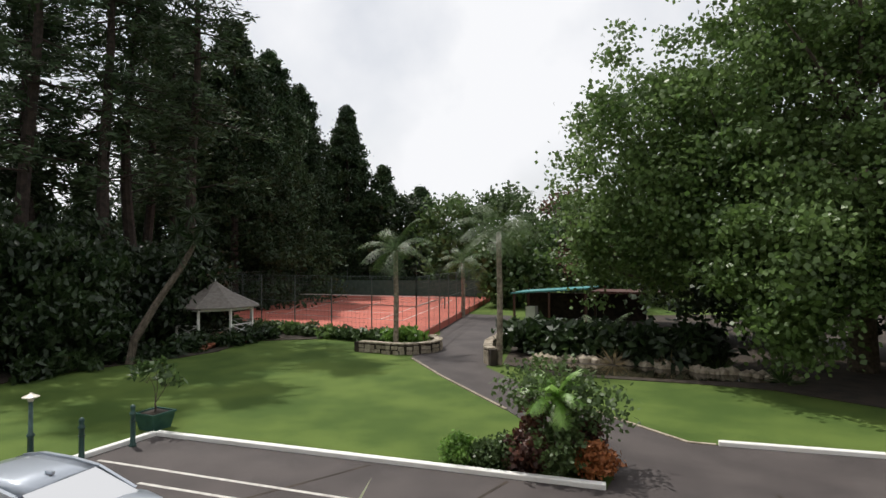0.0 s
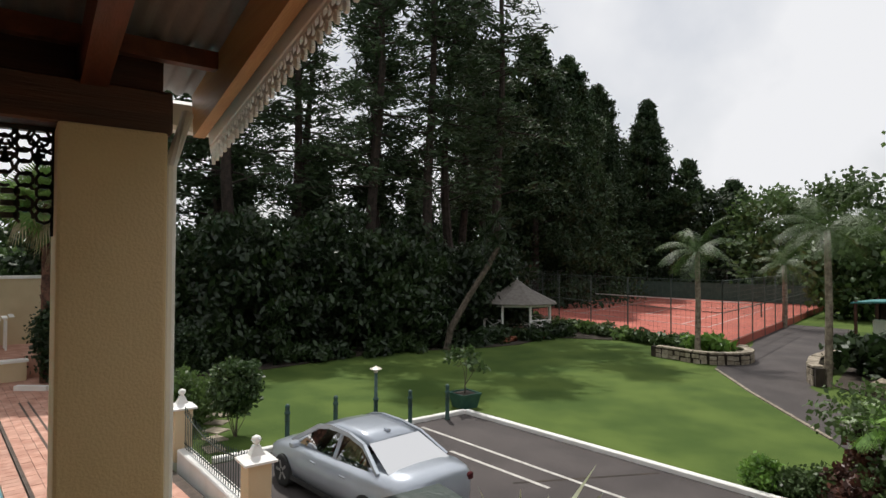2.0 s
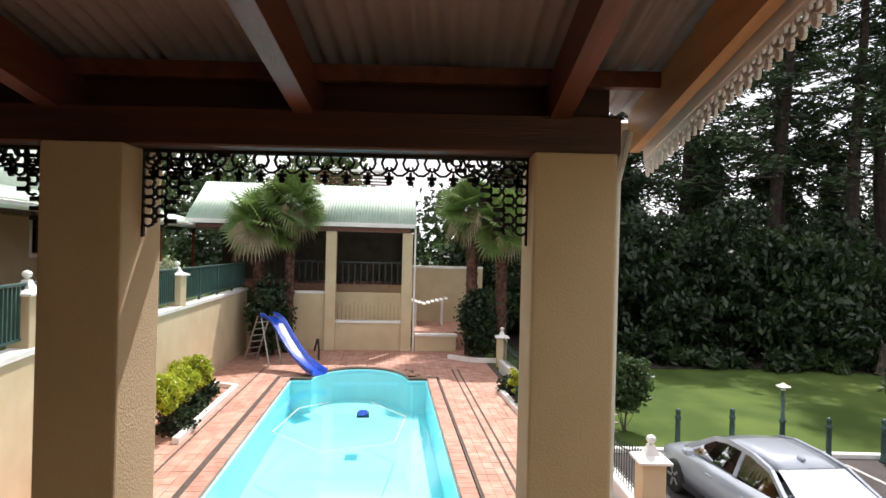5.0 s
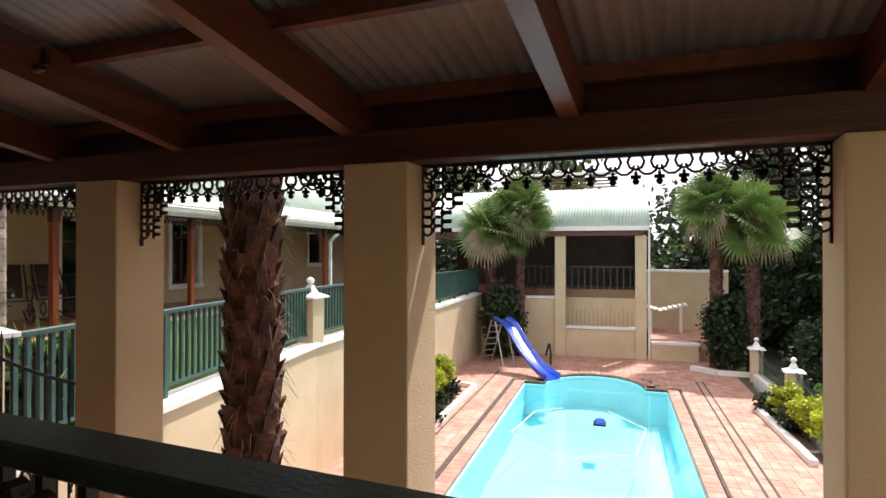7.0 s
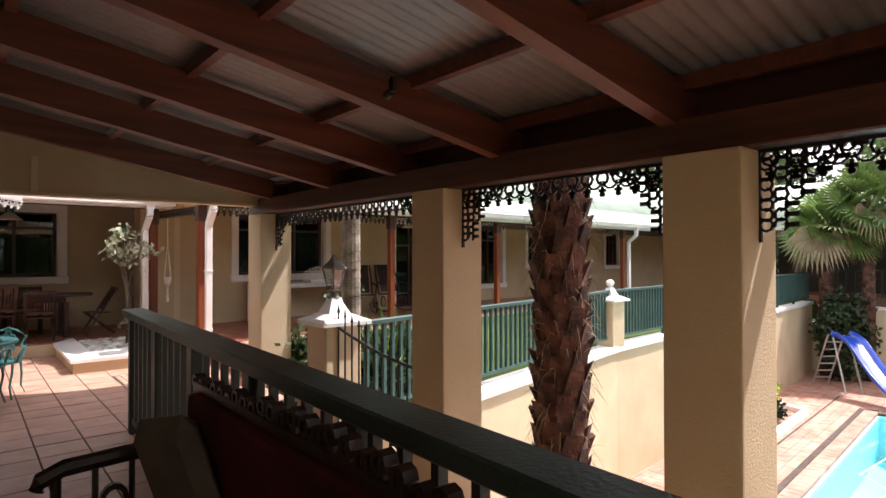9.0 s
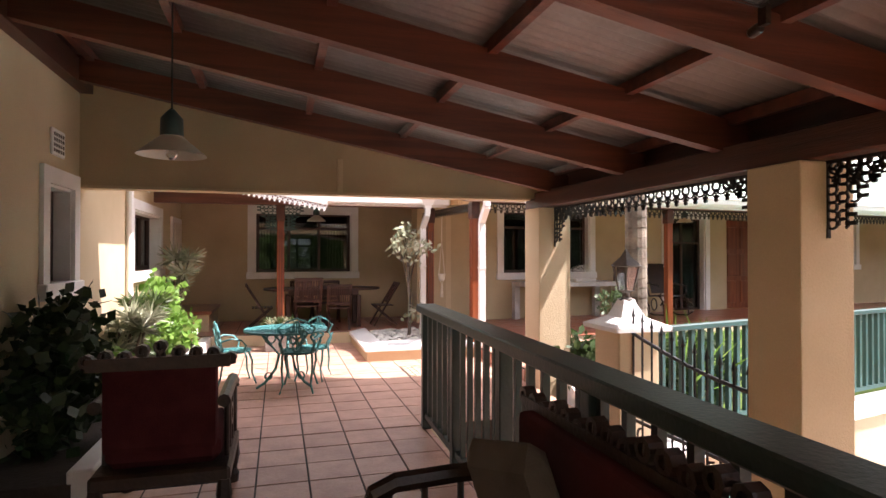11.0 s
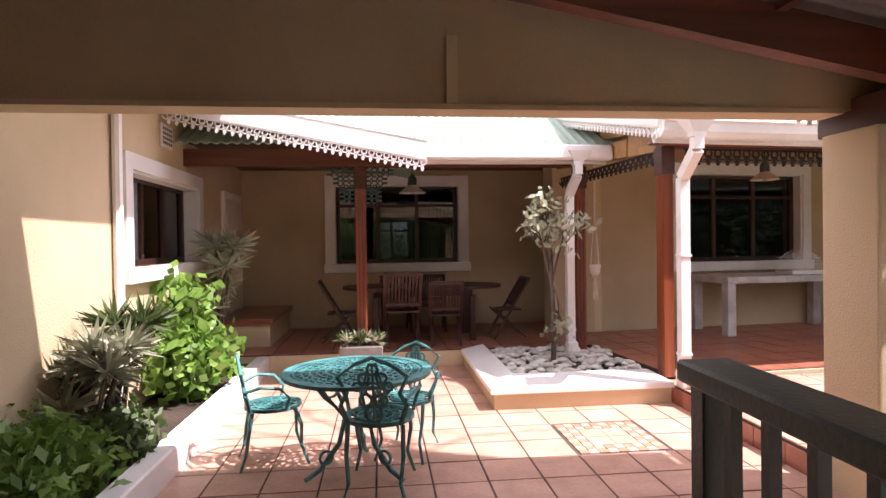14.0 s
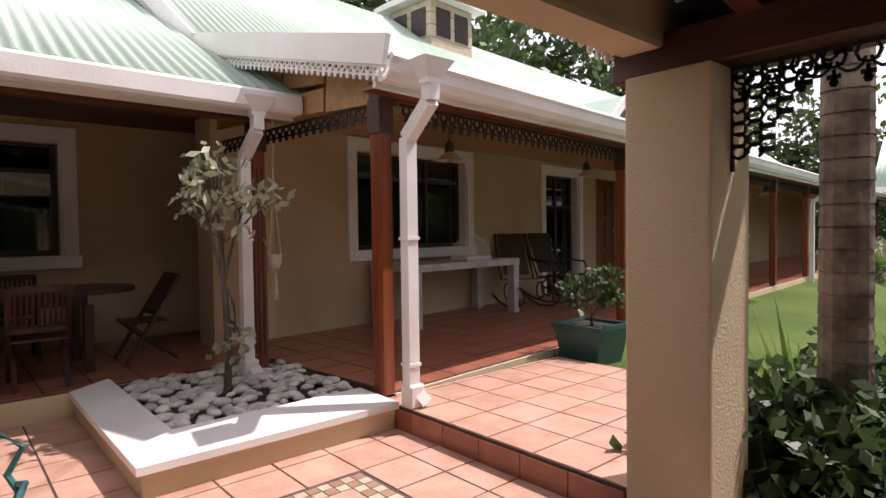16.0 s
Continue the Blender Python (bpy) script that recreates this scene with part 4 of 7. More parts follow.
for x in (1.82, 1.72):
    s = 1 if x > 1.77 else -1
    bm = bmesh.new()
    lace_corner(bm, (x, -10.28, 2.02), (s, 0, 0), 0.24, 0.34)
    tagged(part("lace_bracket", bm, "fencegreen"), "green fretted corner bracket on the post", "lace trim", "post brackets")

# ---- courtyard planter, flower bed, bench ----
pl = thing("stone_planter", pose(0, 0, 0), "raised cream planter with white coping and pebbles", "planter", kind="structure")
bm = bmesh.new()
box(bm, 0.62, 0.735, -10.6, -9.05, 0, 0.12)
box(bm, -0.68, 0.735, -9.05, -8.93, 0, 0.12)
part("side_wall", bm, "plaster", pl)
bm = bmesh.new()
o, i = [(-0.69, -8.90), (0.765, -8.90), (0.765, -10.6)], [(-0.60, -9.19), (0.53, -9.19), (0.53, -10.6)]
vo, vi = [bm.verts.new((x, y, 0.125)) for x, y in o], [bm.verts.new((x, y, 0.215)) for x, y in i]
vb = [bm.verts.new((x, y, 0.10)) for x, y in i]
vt = [bm.verts.new((x, y, 0.165)) for x, y in o]
for k in range(2):
    bm.faces.new((vo[k], vo[k + 1], vt[k + 1], vt[k]))
    bm.faces.new((vt[k], vt[k + 1], vi[k + 1], vi[k]))
    bm.faces.new((vi[k], vi[k + 1], vb[k + 1], vb[k]))
    bm.faces.new((vb[k], vb[k + 1], vo[k + 1], vo[k]))
for k in (0, 2):
    bm.faces.new((vo[k], vt[k], vi[k], vb[k]))
part("coping", bm, "white", pl, "sloping white coping")
one_box("soil", -0.69, 0.54, -10.6, -9.17, 0.0, 0.155, "earth", pl)
shapes = []
for k in range(4):
    bm = bmesh.new()
    bmesh.ops.create_icosphere(bm, subdivisions=2, radius=1.0)
    for v in bm.verts:
        v.co *= 1 + 0.12 * noise.noise(v.co * 1.3 + Vector((k * 7, 0, 0)))
    me = bpy.data.meshes.new("pebble")
    bm.to_mesh(me)
    bm.free()
    me.polygons.foreach_set("use_smooth", [True] * len(me.polygons))
    me.materials.append(M["pebble"])
    shapes.append(me)
for k in range(290):
    r = random.uniform(0.024, 0.050)
    x, y = random.uniform(-0.62, 0.49), random.uniform(-10.54, -9.23)
    if math.hypot(x - 0.05, y + 9.8) < 0.06:
        continue
    ob = new("pebble", shapes[k % 4])
    ob.parent = pl
    ob.matrix_basis = pose(x, y, 0.155 + r * 0.35 + random.choice((0, 0, 0.02)), 0, 0, random.uniform(0, 360)) @ Matrix.Diagonal((r * 1.3, r, r * 0.62, 1))

strip("kerb_bed", [(2.83, -5.3), (2.78, -10.6)], 0.13, -0.02, 0.16, "white", "white plastered edging of the flower bed", "edging", bev=0.01)
one_box("ground_bed", 2.87, 3.40, -10.6, -5.3, -0.02, 0.09, "earth")["kind"] = "structure"
bench = thing("bench", pose(0, 0, 0), "cream masonry bench with red tile top", "bench")
one_box("base", 2.80, 3.39, -12.46, -11.1, TZ, 0.43, "plaster", bench)
one_box("top", 2.76, 3.395, -12.462, -11.05, 0.43, 0.48, "redtile", bench, "", 0.006)


# ---- stair rail and stair ----
def railing(name, p, q, top, base, cap_w, post_gap, gap, material, label, cap_h=0.05, bal=0.032, group="", bottom=0.08):
    p, q = Vector(p), Vector(q)
    d = q - p
    ln = d.length
    t = thing(name, pose(p.x, p.y, 0, 0, 0, math.degrees(math.atan2(d.y, d.x))), label, "railing", group)
    one_box("handrail", 0, ln, -cap_w / 2, cap_w / 2, top - cap_h, top, material, t, "", 0.008)
    one_box("bottom_rail", 0, ln, -0.02, 0.02, base + bottom, base + bottom + 0.04, material, t)
    n = max(1, round(ln / post_gap))
    for k in range(n + 1):
        x = 0.035 + (ln - 0.07) * k / n
        one_box("post", x - 0.035, x + 0.035, -0.035, 0.035, base, top - cap_h, material, t, "", 0.005)
    m = round(ln / gap)
    bm = bmesh.new()
    box(bm, -bal / 2, bal / 2, -bal / 2, bal / 2, base + bottom + 0.04, top - cap_h)
    me = bpy.data.meshes.new("baluster")
    bm.to_mesh(me)
    bm.free()
    me.materials.append(M[material])
    for k in range(1, m):
        x = ln * k / m
        if min(abs(x - (0.035 + (ln - 0.07) * j / n)) for j in range(n + 1)) < 0.05:
            continue
        ob = new("baluster", me)
        ob.parent = t
        ob.matrix_basis = pose(x, 0, 0)
    return t


railing("stair_railing", (0.70, -6.10), (0.91, 0.06), 0.95, 0.0, 0.15, 0.85, 0.15, "darkgreen", "dark green timber veranda railing with broad handrail", 0.06, 0.030)
railing("veranda_railing", (0.99, 0.08), (3.4, 0.08), 0.95, 0.0, 0.15, 0.85, 0.15, "darkgreen", "dark green timber railing at the veranda end", 0.06, 0.030)
one_box("wall_stair", 0.64, 0.679, -6.15, 0.25, DECK, -0.002, "plaster")["kind"] = "structure"
one_box("wall_veranda_base", 0.68, 3.4, 0.251, 0.40, GARDEN, -0.002, "plaster")["kind"] = "structure"
stair = thing("stair", pose(0, 0, 0), "red tiled stair down to the pool", "stair", kind="structure")
for k in range(15):
    z = -0.18 * (k + 1)
    y = -6.16 + 0.285 * k
    one_box("step", -0.69, 0.638, y, y + 0.30, DECK - 0.1, z, "redtile", stair, "", 0.006)

# ---- pool court ----
FR = pose(-17.2, -1.25, DECK, 0, 0, 5.4)   # pool frame: x along the pool towards the veranda, y across
POOL_L, POOL_W = 12.5, 4.35
deck = thing("floor_pool_deck", FR, "faded red brick paved pool deck", "paving", kind="structure")


def in_pool(x, y, pad=0.0):
    if -pad < x < POOL_L + pad and -POOL_W - pad < y < pad:
        return True
    return (x / 1.75) ** 2 + ((y + POOL_W / 2) / 1.6) ** 2 < (1 + pad / 1.7) ** 2 and x <= 0


bm = bmesh.new()
box(bm, -6, 17.0, POOL_W * 0 + 0.34, 2.6, -0.4, -0.006)
box(bm, -6, 17.0, -8.2, -POOL_W - 0.34, -0.4, -0.006)
box(bm, -6, -1.9, -POOL_W - 0.34, 0.34, -0.4, -0.006)
box(bm, POOL_L + 0.34, 17.0, -POOL_W - 0.34, 0.34, -0.4, -0.006)
box(bm, -1.9, 0.0, -0.6, 0.34, -0.4, -0.006)
box(bm, -1.9, 0.0, -POOL_W - 0.34, -POOL_W + 0.6, -0.4, -0.006)
part("bed", bm, "grout", deck)
near_me, rest, cnt = {}, bmesh.new(), 0
pav = bmesh.new()
box(pav, -0.146, 0.146, -0.096, 0.096, -0.03, 0)
pav_me = bpy.data.meshes.new("paver")
pav.to_mesh(pav_me)
pav.free()
pav_me.materials.append(M["paver"])
for a in range(-20, 56):
    for b in range(-41, 13):
        x, y = a * 0.30 + 0.15, b * 0.20 + 0.10
        if in_pool(x, y, 0.36) or y > 2.5 or y < -8.1:
            continue
        dz = random.uniform(-0.003, 0.003)
        if cnt < 300 and 1.0 < x < 8.0 and -6.6 < y < 2.0:
            ob = new("paver", pav_me)
            ob.parent = deck
            ob.matrix_basis = pose(x, y, dz)
            cnt += 1
        else:
            box(rest, x - 0.146, x + 0.146, y - 0.096, y + 0.096, -0.03, dz)
part("pavers", rest, "paver", deck)["kind"] = "stuff"
for y in (0.95, 1.15, -POOL_W - 1.15):
    one_box("drain_line", -1.5, 16.5, y, y + 0.05, -0.01, 0.006, "grout", deck)

pool = thing("swimming_pool", FR, "turquoise swimming pool with brick coping", "swimming pool", kind="structure")
outline = [(POOL_L, 0), (0, 0), (0, -0.62)] + [(-1.75 * math.sin(a), -POOL_W / 2 + 1.55 * math.cos(a)) for a in np.linspace(0.15, math.pi - 0.15, 14)] + [(0, -POOL_W + 0.62), (0, -POOL_W), (POOL_L, -POOL_W)]
bm = bmesh.new()
slab(bm, outline, -1.2, -1.1)
part("basin", bm, "water", pool, "pale turquoise pool floor")
bm = bmesh.new()
n = len(outline)
for k in range(n):
    a, b = Vector(outline[k]), Vector(outline[(k + 1) % n])
    bar(bm, (*a, -0.6), (*b, -0.6), 0.06, 1.06)
part("wall", bm, "water", pool)
bm = bmesh.new()
for k in range(n):
    a, b = Vector(outline[k]), Vector(outline[(k + 1) % n])
    d = (b - a).normalized()
    out = Vector((d.y, -d.x))
    cc = (a + b) / 2
    if in_pool(*(cc + out * 0.1)):
        out = -out
    m = max(1, round((b - a).length / 0.22))
    for j in range(m):
        p, q = a.lerp(b, (j + 0.03) / m), a.lerp(b, (j + 0.97) / m)
        bar(bm, (*(p + out * 0.15), 0.0), (*(q + out * 0.15), 0.0), 0.30, 0.06)
part("coping", bm, "paver", pool)["kind"] = "stuff"
bm = bmesh.new()
bm.faces.new([bm.verts.new((x, y, -0.10)) for x, y in outline])
sf = part("water_surface", bm, "poolsurface", pool)
sf.visible_shadow = False
bm = bmesh.new()
tube(bm, [(2.6, -2.9, -0.1), (3.2, -3.6, -0.09), (5.2, -3.9, -0.09), (6.6, -2.6, -0.09), (6.0, -1.1, -0.09), (4.0, -0.8, -0.09), (2.6, -1.7, -0.09)], 0.012, 6)
hose = tagged(part("pool_hose", bm, "enamel"), "thin pale floating pool cleaner hose", "hose")
hose.matrix_basis = FR
cl = thing("pool_cleaner", FR @ pose(3.6, -1.9, -0.12), "small dark blue pool cleaner in the water", "pool cleaner")
one_box("body", -0.16, 0.16, -0.12, 0.12, -0.05, 0.06, "blue", cl, "", 0.03)
one_box("skirt", -0.26, 0.20, -0.16, 0.16, -0.06, -0.03, "tyre", cl, "", 0.01)

# slide
sl = thing("pool_slide", pose(-19.25, -7.35, DECK, 0, 0, 52) @ Matrix.Diagonal((1.25, 1.05, 0.86, 1)), "blue curved pool slide on a steel ladder", "pool slide")
bm = bmesh.new()
prof = [(0.30, 1.92), (0.55, 1.90), (0.85, 1.72), (1.25, 1.22), (1.65, 0.80), (2.10, 0.46), (2.60, 0.26), (3.05, 0.20)]
cross = [(-0.27, 0.20), (-0.24, 0.03), (-0.15, 0), (0.15, 0), (0.24, 0.03), (0.27, 0.20)]
rows = []
for k, (x, z) in enumerate(prof):
    bend = -0.10 * ((x - 0.3) / 2.75) ** 2 * 4
    rows.append([bm.verts.new((x, bend + c, z + h)) for c, h in cross] + [bm.verts.new((x, bend + c * 1.09, z + h - 0.03)) for c, h in reversed(cross)])
for a, b in zip(rows, rows[1:]):
    for j in range(12):
        bm.faces.new((a[j], a[(j + 1) % 12], b[(j + 1) % 12], b[j]))
bm.faces.new(rows[0])
bm.faces.new(rows[-1][::-1])
part("chute", bm, "blue", sl, "glossy blue moulded chute", True)
for s in (-0.24, 0.24):
    bm = bmesh.new()
    tube(bm, [(-0.45, s, 0), (0.15, s, 1.95), (0.32, s, 2.0), (0.55, s, 1.9)], 0.025, 8)
    tube(bm, [(0.75, s, 0), (0.32, s, 1.9)], 0.025, 8)
    part("ladder_rail", bm, "steel", sl)
for k in range(6):
    bm = bmesh.new()
    x, z = -0.45 + 0.6 * (k + 1) / 7, 1.95 * (k + 1) / 7
    bar(bm, (x, -0.24, z), (x, 0.24, z), 0.09, 0.03)
    part("rung", bm, "steel", sl)
bm = bmesh.new()
tube(bm, [(0, 0, 0.05), (0.4, 0.2, 0.55), (0.95, 0.35, 0.62), (1.5, 0.5, 0.35), (1.75, 0.55, 0.02)], 0.04, 8)
ob = tagged(part("hose", bm, "tyre"), "black bent pool filter hose", "hose")
ob.matrix_basis = pose(-21.6, -5.9, DECK)


# retaining wall with fence, pillars with ball finials
def capped_pillar(x, y, z0, z1, w=0.36, ball=True, label="cream plastered pillar with white cap and ball finial"):
    t = thing("capped_pillar", pose(x, y, z0), label, "pillar", "capped garden pillars")
    h = z1 - z0
    one_box("shaft", -w / 2, w / 2, -w / 2, w / 2, 0, h, "plaster", t, "", 0.01)
    bm = bmesh.new()
    v = []
    for r, z in ((w / 2 + 0.07, h), (w / 2 + 0.07, h + 0.035), (w * 0.30, h + 0.10), (0.06, h + 0.20), (0.05, h + 0.24)):
        v.append([bm.verts.new((a * r, b * r, z)) for a, b in ((-1, -1), (1, -1), (1, 1), (-1, 1))])
    bm.faces.new(v[0][::-1])
    bm.faces.new(v[-1])
    for a, b in zip(v, v[1:]):
        for j in range(4):
            bm.faces.new((a[j], a[(j + 1) % 4], b[(j + 1) % 4], b[j]))
    part("cap", bm, "white", t, "white flared cap")
    if ball:
        bm = bmesh.new()
        lathe(bm, [(0.012, 0), (0.035, 0.01), (0.03, 0.025), (0.06, 0.05), (0.078, 0.09), (0.06, 0.13), (0.012, 0.155)], (0, 0, h + 0.235), 14)
        part("ball", bm, "white", t, "", True)
    return t


RET = [(-1.10, -5.93), (-7.4, -7.33), (-14, -8.0), (-21.5, -8.75)]
for k, (a, b) in enumerate(zip(RET, RET[1:])):
    a, b = Vector(a), Vector(b)
    bm = bmesh.new()
    bar(bm, (*a, (DECK - 0.4) / 2), (*b, (DECK - 0.4) / 2), 0.25, -0.4 - DECK)
    tagged(part("wall_retaining", bm, "plaster"), "cream plastered retaining wall along the pool", "wall", kind="structure")
    bm = bmesh.new()
    bar(bm, (*a, -0.345), (*b, -0.345), 0.36, 0.11)
    bevelled(bm, 0.012)
    tagged(part("trim_coping", bm, "white"), "white wall coping", "coping", kind="structure")
    railing("garden_fence", tuple(a), tuple(b), 0.72, -0.29, 0.07, 1.9, 0.125, "fencegreen", "blue-green timber garden fence on the wall", 0.05, 0.04, "garden fences", 0.12)
capped_pillar(-7.4, -7.33, -0.3, 0.52)
capped_pillar(-14, -8.0, -0.3, 0.52)
lp = capped_pillar(-0.92, -5.87, -2.8, 0.73, 0.36, False, "cream pillar with flared white cap under a lantern")
bm = bmesh.new()
# lantern on the pillar
lt = thing("lantern", pose(-0.92, -5.87, 0.97), "weathered metal carriage lantern with glass sides", "lantern")
lathe(bm, [(0.05, -0.02), (0.06, 0.0), (0.03, 0.02), (0.03, 0.05), (0.07, 0.07)], n=12)
part("base", bm, "planter_grey", lt)
v = []
bm = bmesh.new()
for r, z in ((0.12, 0.26), (0.135, 0.27), (0.05, 0.34), (0.03, 0.37), (0.008, 0.40)):
    v.append([bm.verts.new((r * math.cos(a), r * math.sin(a), z)) for a in np.arange(6) * math.pi / 3])
for a, b in zip(v, v[1:]):
    for j in range(6):
        bm.faces.new((a[j], a[(j + 1) % 6], b[(j + 1) % 6], b[j]))
bm.faces.new(v[0][::-1])
bm.faces.new(v[-1])
part("roof", bm, "planter_grey", lt)
for k in range(6):
    a, b = k * math.pi / 3, (k + 1) * math.pi / 3
    bm = bmesh.new()
    tube(bm, [(0.065 * math.cos(a), 0.065 * math.sin(a), 0.07), (0.115 * math.cos(a), 0.115 * math.sin(a), 0.26)], 0.006, 5)
    part("bar", bm, "planter_grey", lt)
    bm = bmesh.new()
    bm.faces.new([bm.verts.new(c) for c in ((0.063 * math.cos(a), 0.063 * math.sin(a), 0.072), (0.063 * math.cos(b), 0.063 * math.sin(b), 0.072), (0.112 * math.cos(b), 0.112 * math.sin(b), 0.258), (0.112 * math.cos(a), 0.112 * math.sin(a), 0.258))])
    part("pane", bm, "lamp_glass", lt)
# wrought gate
gt = thing("iron_gate", pose(-0.86, -5.72, 0, 0, 0, 90), "black wrought-iron gate with scrolls and spear tips", "gate")
for k in range(12):
    x = 0.04 + 0.115 * k
    bm = bmesh.new()
    top = 0.86 - 0.24 * math.sin(math.pi * min(1, x / 1.32) * 0.5)
    tube(bm, [(x, 0, -0.9), (x, 0, top)], 0.009, 6)
    tube(bm, [(x, 0, top), (x, 0, top + 0.03), (x, 0, top + 0.08)], 0.018, 6, 0.001)
    part("bar", bm, "blackiron", gt)
bm = bmesh.new()
tube(bm, [(0.02 + 1.3 * k / 10, 0, 0.72 - 0.20 * math.sin(math.pi * 0.5 * k / 10)) for k in range(11)], 0.014, 6)
for z in (0.05, -0.8):
    tube(bm, [(0.02, 0, z), (1.32, 0, z)], 0.014, 6)
part("rail", bm, "blackiron", gt)
bm = bmesh.new()
for k in range(5):
    for s, z in ((1, -0.05), (-1, -0.17)):
        ring(bm, (0.15 + 0.25 * k, 0, z), 0.06, 0.014, (1, 0, 0), (0, 0, 1), 0.012, 9, 1.5 * s, 5.0)
part("scroll", bm, "blackiron", gt)

# courtyard lawn, behind the wall
bm = bmesh.new()
top = [(-2.5, -7.36, 0.02), (-2.5, -9.22, 0.09), (-24, -11.3, 0.02), (-24, -9.0, -0.34), (-14, -8.12, -0.34), (-7.4, -7.46, -0.34), (-1.1, -6.08, -0.34), (-1.1, -7.36, 0.0)]
hi, lo = [bm.verts.new(p) for p in top], [bm.verts.new((p[0], p[1], -1.0)) for p in top]
bm.faces.new(hi)
for k in range(len(top)):
    bm.faces.new((lo[k], lo[(k + 1) % len(top)], hi[(k + 1) % len(top)], hi[k]))
lawn = tagged(part("ground_lawn", bm, "grass"), "bright mown courtyard lawn", "lawn", kind="structure")
strip("kerb_bed", [(-0.72, -6.15), (-1.15, -7.3)], 0.14, -0.3, 0.12, "white", "white edging of the shrub bed", "edging")

# pool house
PH = pose(-22.2, -2.1, DECK, 0, 0, 5.4)
ph = thing("pool_house", PH, "cream pool house with open upper balcony", "house", kind="structure")
one_box("wall", -6.5, -0.25, -8.6, -0.1, 0, 1.15, "plaster", ph)
one_box("wall", -0.30, -0.12, -3.1, -0.4, 0, 1.12, "plaster", ph)
one_box("wall", -0.30, -0.12, -6.4, -3.5, 0, 2.3, "plaster", ph)
one_box("ledge", -0.36, -0.06, -3.1, -0.4, 1.12, 1.22, "white", ph, "white ledge")
one_box("ledge", -0.36, -0.06, -6.4, -3.5, 2.3, 2.4, "white", ph, "white ledge")
one_box("wall", -1.3, -1.1, -6.4, -0.1, 1.15, 2.65, "plaster", ph)
for y in (-3.5, -0.4):
    one_box("pillar", -0.33, 0.05, y, y + 0.42, 0, 4.85, "plaster", ph, "", 0.01)
one_box("floor", -6.5, -1.1, -8.6, -0.1, 2.3, 2.65, "redtile", ph)
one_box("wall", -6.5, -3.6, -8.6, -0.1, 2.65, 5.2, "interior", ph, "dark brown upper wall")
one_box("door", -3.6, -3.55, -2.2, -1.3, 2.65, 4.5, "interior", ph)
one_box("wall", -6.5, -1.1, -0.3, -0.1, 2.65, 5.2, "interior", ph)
one_box("beam", -0.3, 0.1, -8.6, -0.1, 4.85, 5.05, "rafter", ph)
one_box("gutter", 0.05, 0.22, -9.0, 0.1, 5.05, 5.22, "white", ph)
corrugated("roof", (0.2, -9.0, 5.2), (0, 9.15, 0), (-2.6, 0, 1.75), 0.12, 0.018, "greenroof", ph)
corrugated("roof", (-5.0, -9.0, 5.2), (0, 9.15, 0), (2.6, 0, 1.75), 0.12, 0.018, "greenroof", ph)
bm = bmesh.new()
tube(bm, [(0.02, 0.12, 5.1), (0.02, 0.12, 0)], 0.04, 8)
part("downpipe", bm, "white", ph)
for k in range(24):
    one_box("baluster", -1.12, -1.08, -6.3 + 0.26 * k, -6.26 + 0.26 * k, 2.65, 3.55, "darkgreen", ph)
one_box("handrail", -1.14, -1.06, -6.4, -0.1, 3.55, 3.61, "darkgreen", ph)
for k in range(16):
    one_box("bar", -0.22, -0.2, -3.0 + 0.165 * k, -2.98 + 0.165 * k, 1.22, 1.85 + 0.12 * ((k % 3) == 1), "ochre_in", ph)
bm = bmesh.new()
for k in range(9):
    for j in range(26):
        p = Vector((-9.6 + 0.30 * k, -6.5 + 0.21 * j, 7.15 + 0.13 * k))
        box(bm, p.x, p.x + 0.34, p.y, p.y + 0.2, p.z, p.z + 0.045)
hs = thing("neighbour_house", PH, "house with brown clay tile roof beyond the pool", "house")
part("roof_tiles", bm, "rooftile", hs)["kind"] = "stuff"
one_box("wall", -12, -7.2, -6.3, -1.2, 0, 7.1, "plaster", hs)
one_box("ridge", -7.05, -6.8, -6.5, -1.0, 8.2, 8.32, "white", hs)
# steps and side wall beside the pool house
st = thing("garden_steps", PH, "cream garden steps with white edges and paving", "steps", kind="structure")
one_box("step", -0.4, 0.0, 0.2, 1.9, 0, 0.62, "plaster", st)
one_box("tread", -0.45, 0.05, 0.2, 1.95, 0.62, 0.70, "white", st)
one_box("landing", -4.0, -0.45, 0.2, 2.5, 0, 0.75, "paver", st)
one_box("wall", -4.2, -4.0, 0.1, 3.6, 0, 3.3, "plaster", st)
one_box("coping", -4.25, -3.95, 0.1, 3.6, 3.3, 3.42, "white", st)
ch = thing("sun_lounger", PH @ pose(-2.4, 1.0, 1.25), "white plastic sun lounger with raised end", "lounger")
bm = bmesh.new()
for k in range(9):
    bar(bm, (-0.7, -0.9 + 0.2 * k, 0.5 + 0.05 * abs(k - 3)), (0.0, -0.9 + 0.2 * k, 0.45 + 0.05 * abs(k - 3)), 0.16, 0.03)
part("slats", bm, "white", ch)
for x in (-0.65, -0.05):
    one_box("leg", x - 0.03, x + 0.03, -0.7, -0.64, -0.5, 0.55, "white", ch)
    one_box("leg", x - 0.03, x + 0.03, 0.5, 0.56, -0.5, 0.6, "white", ch)

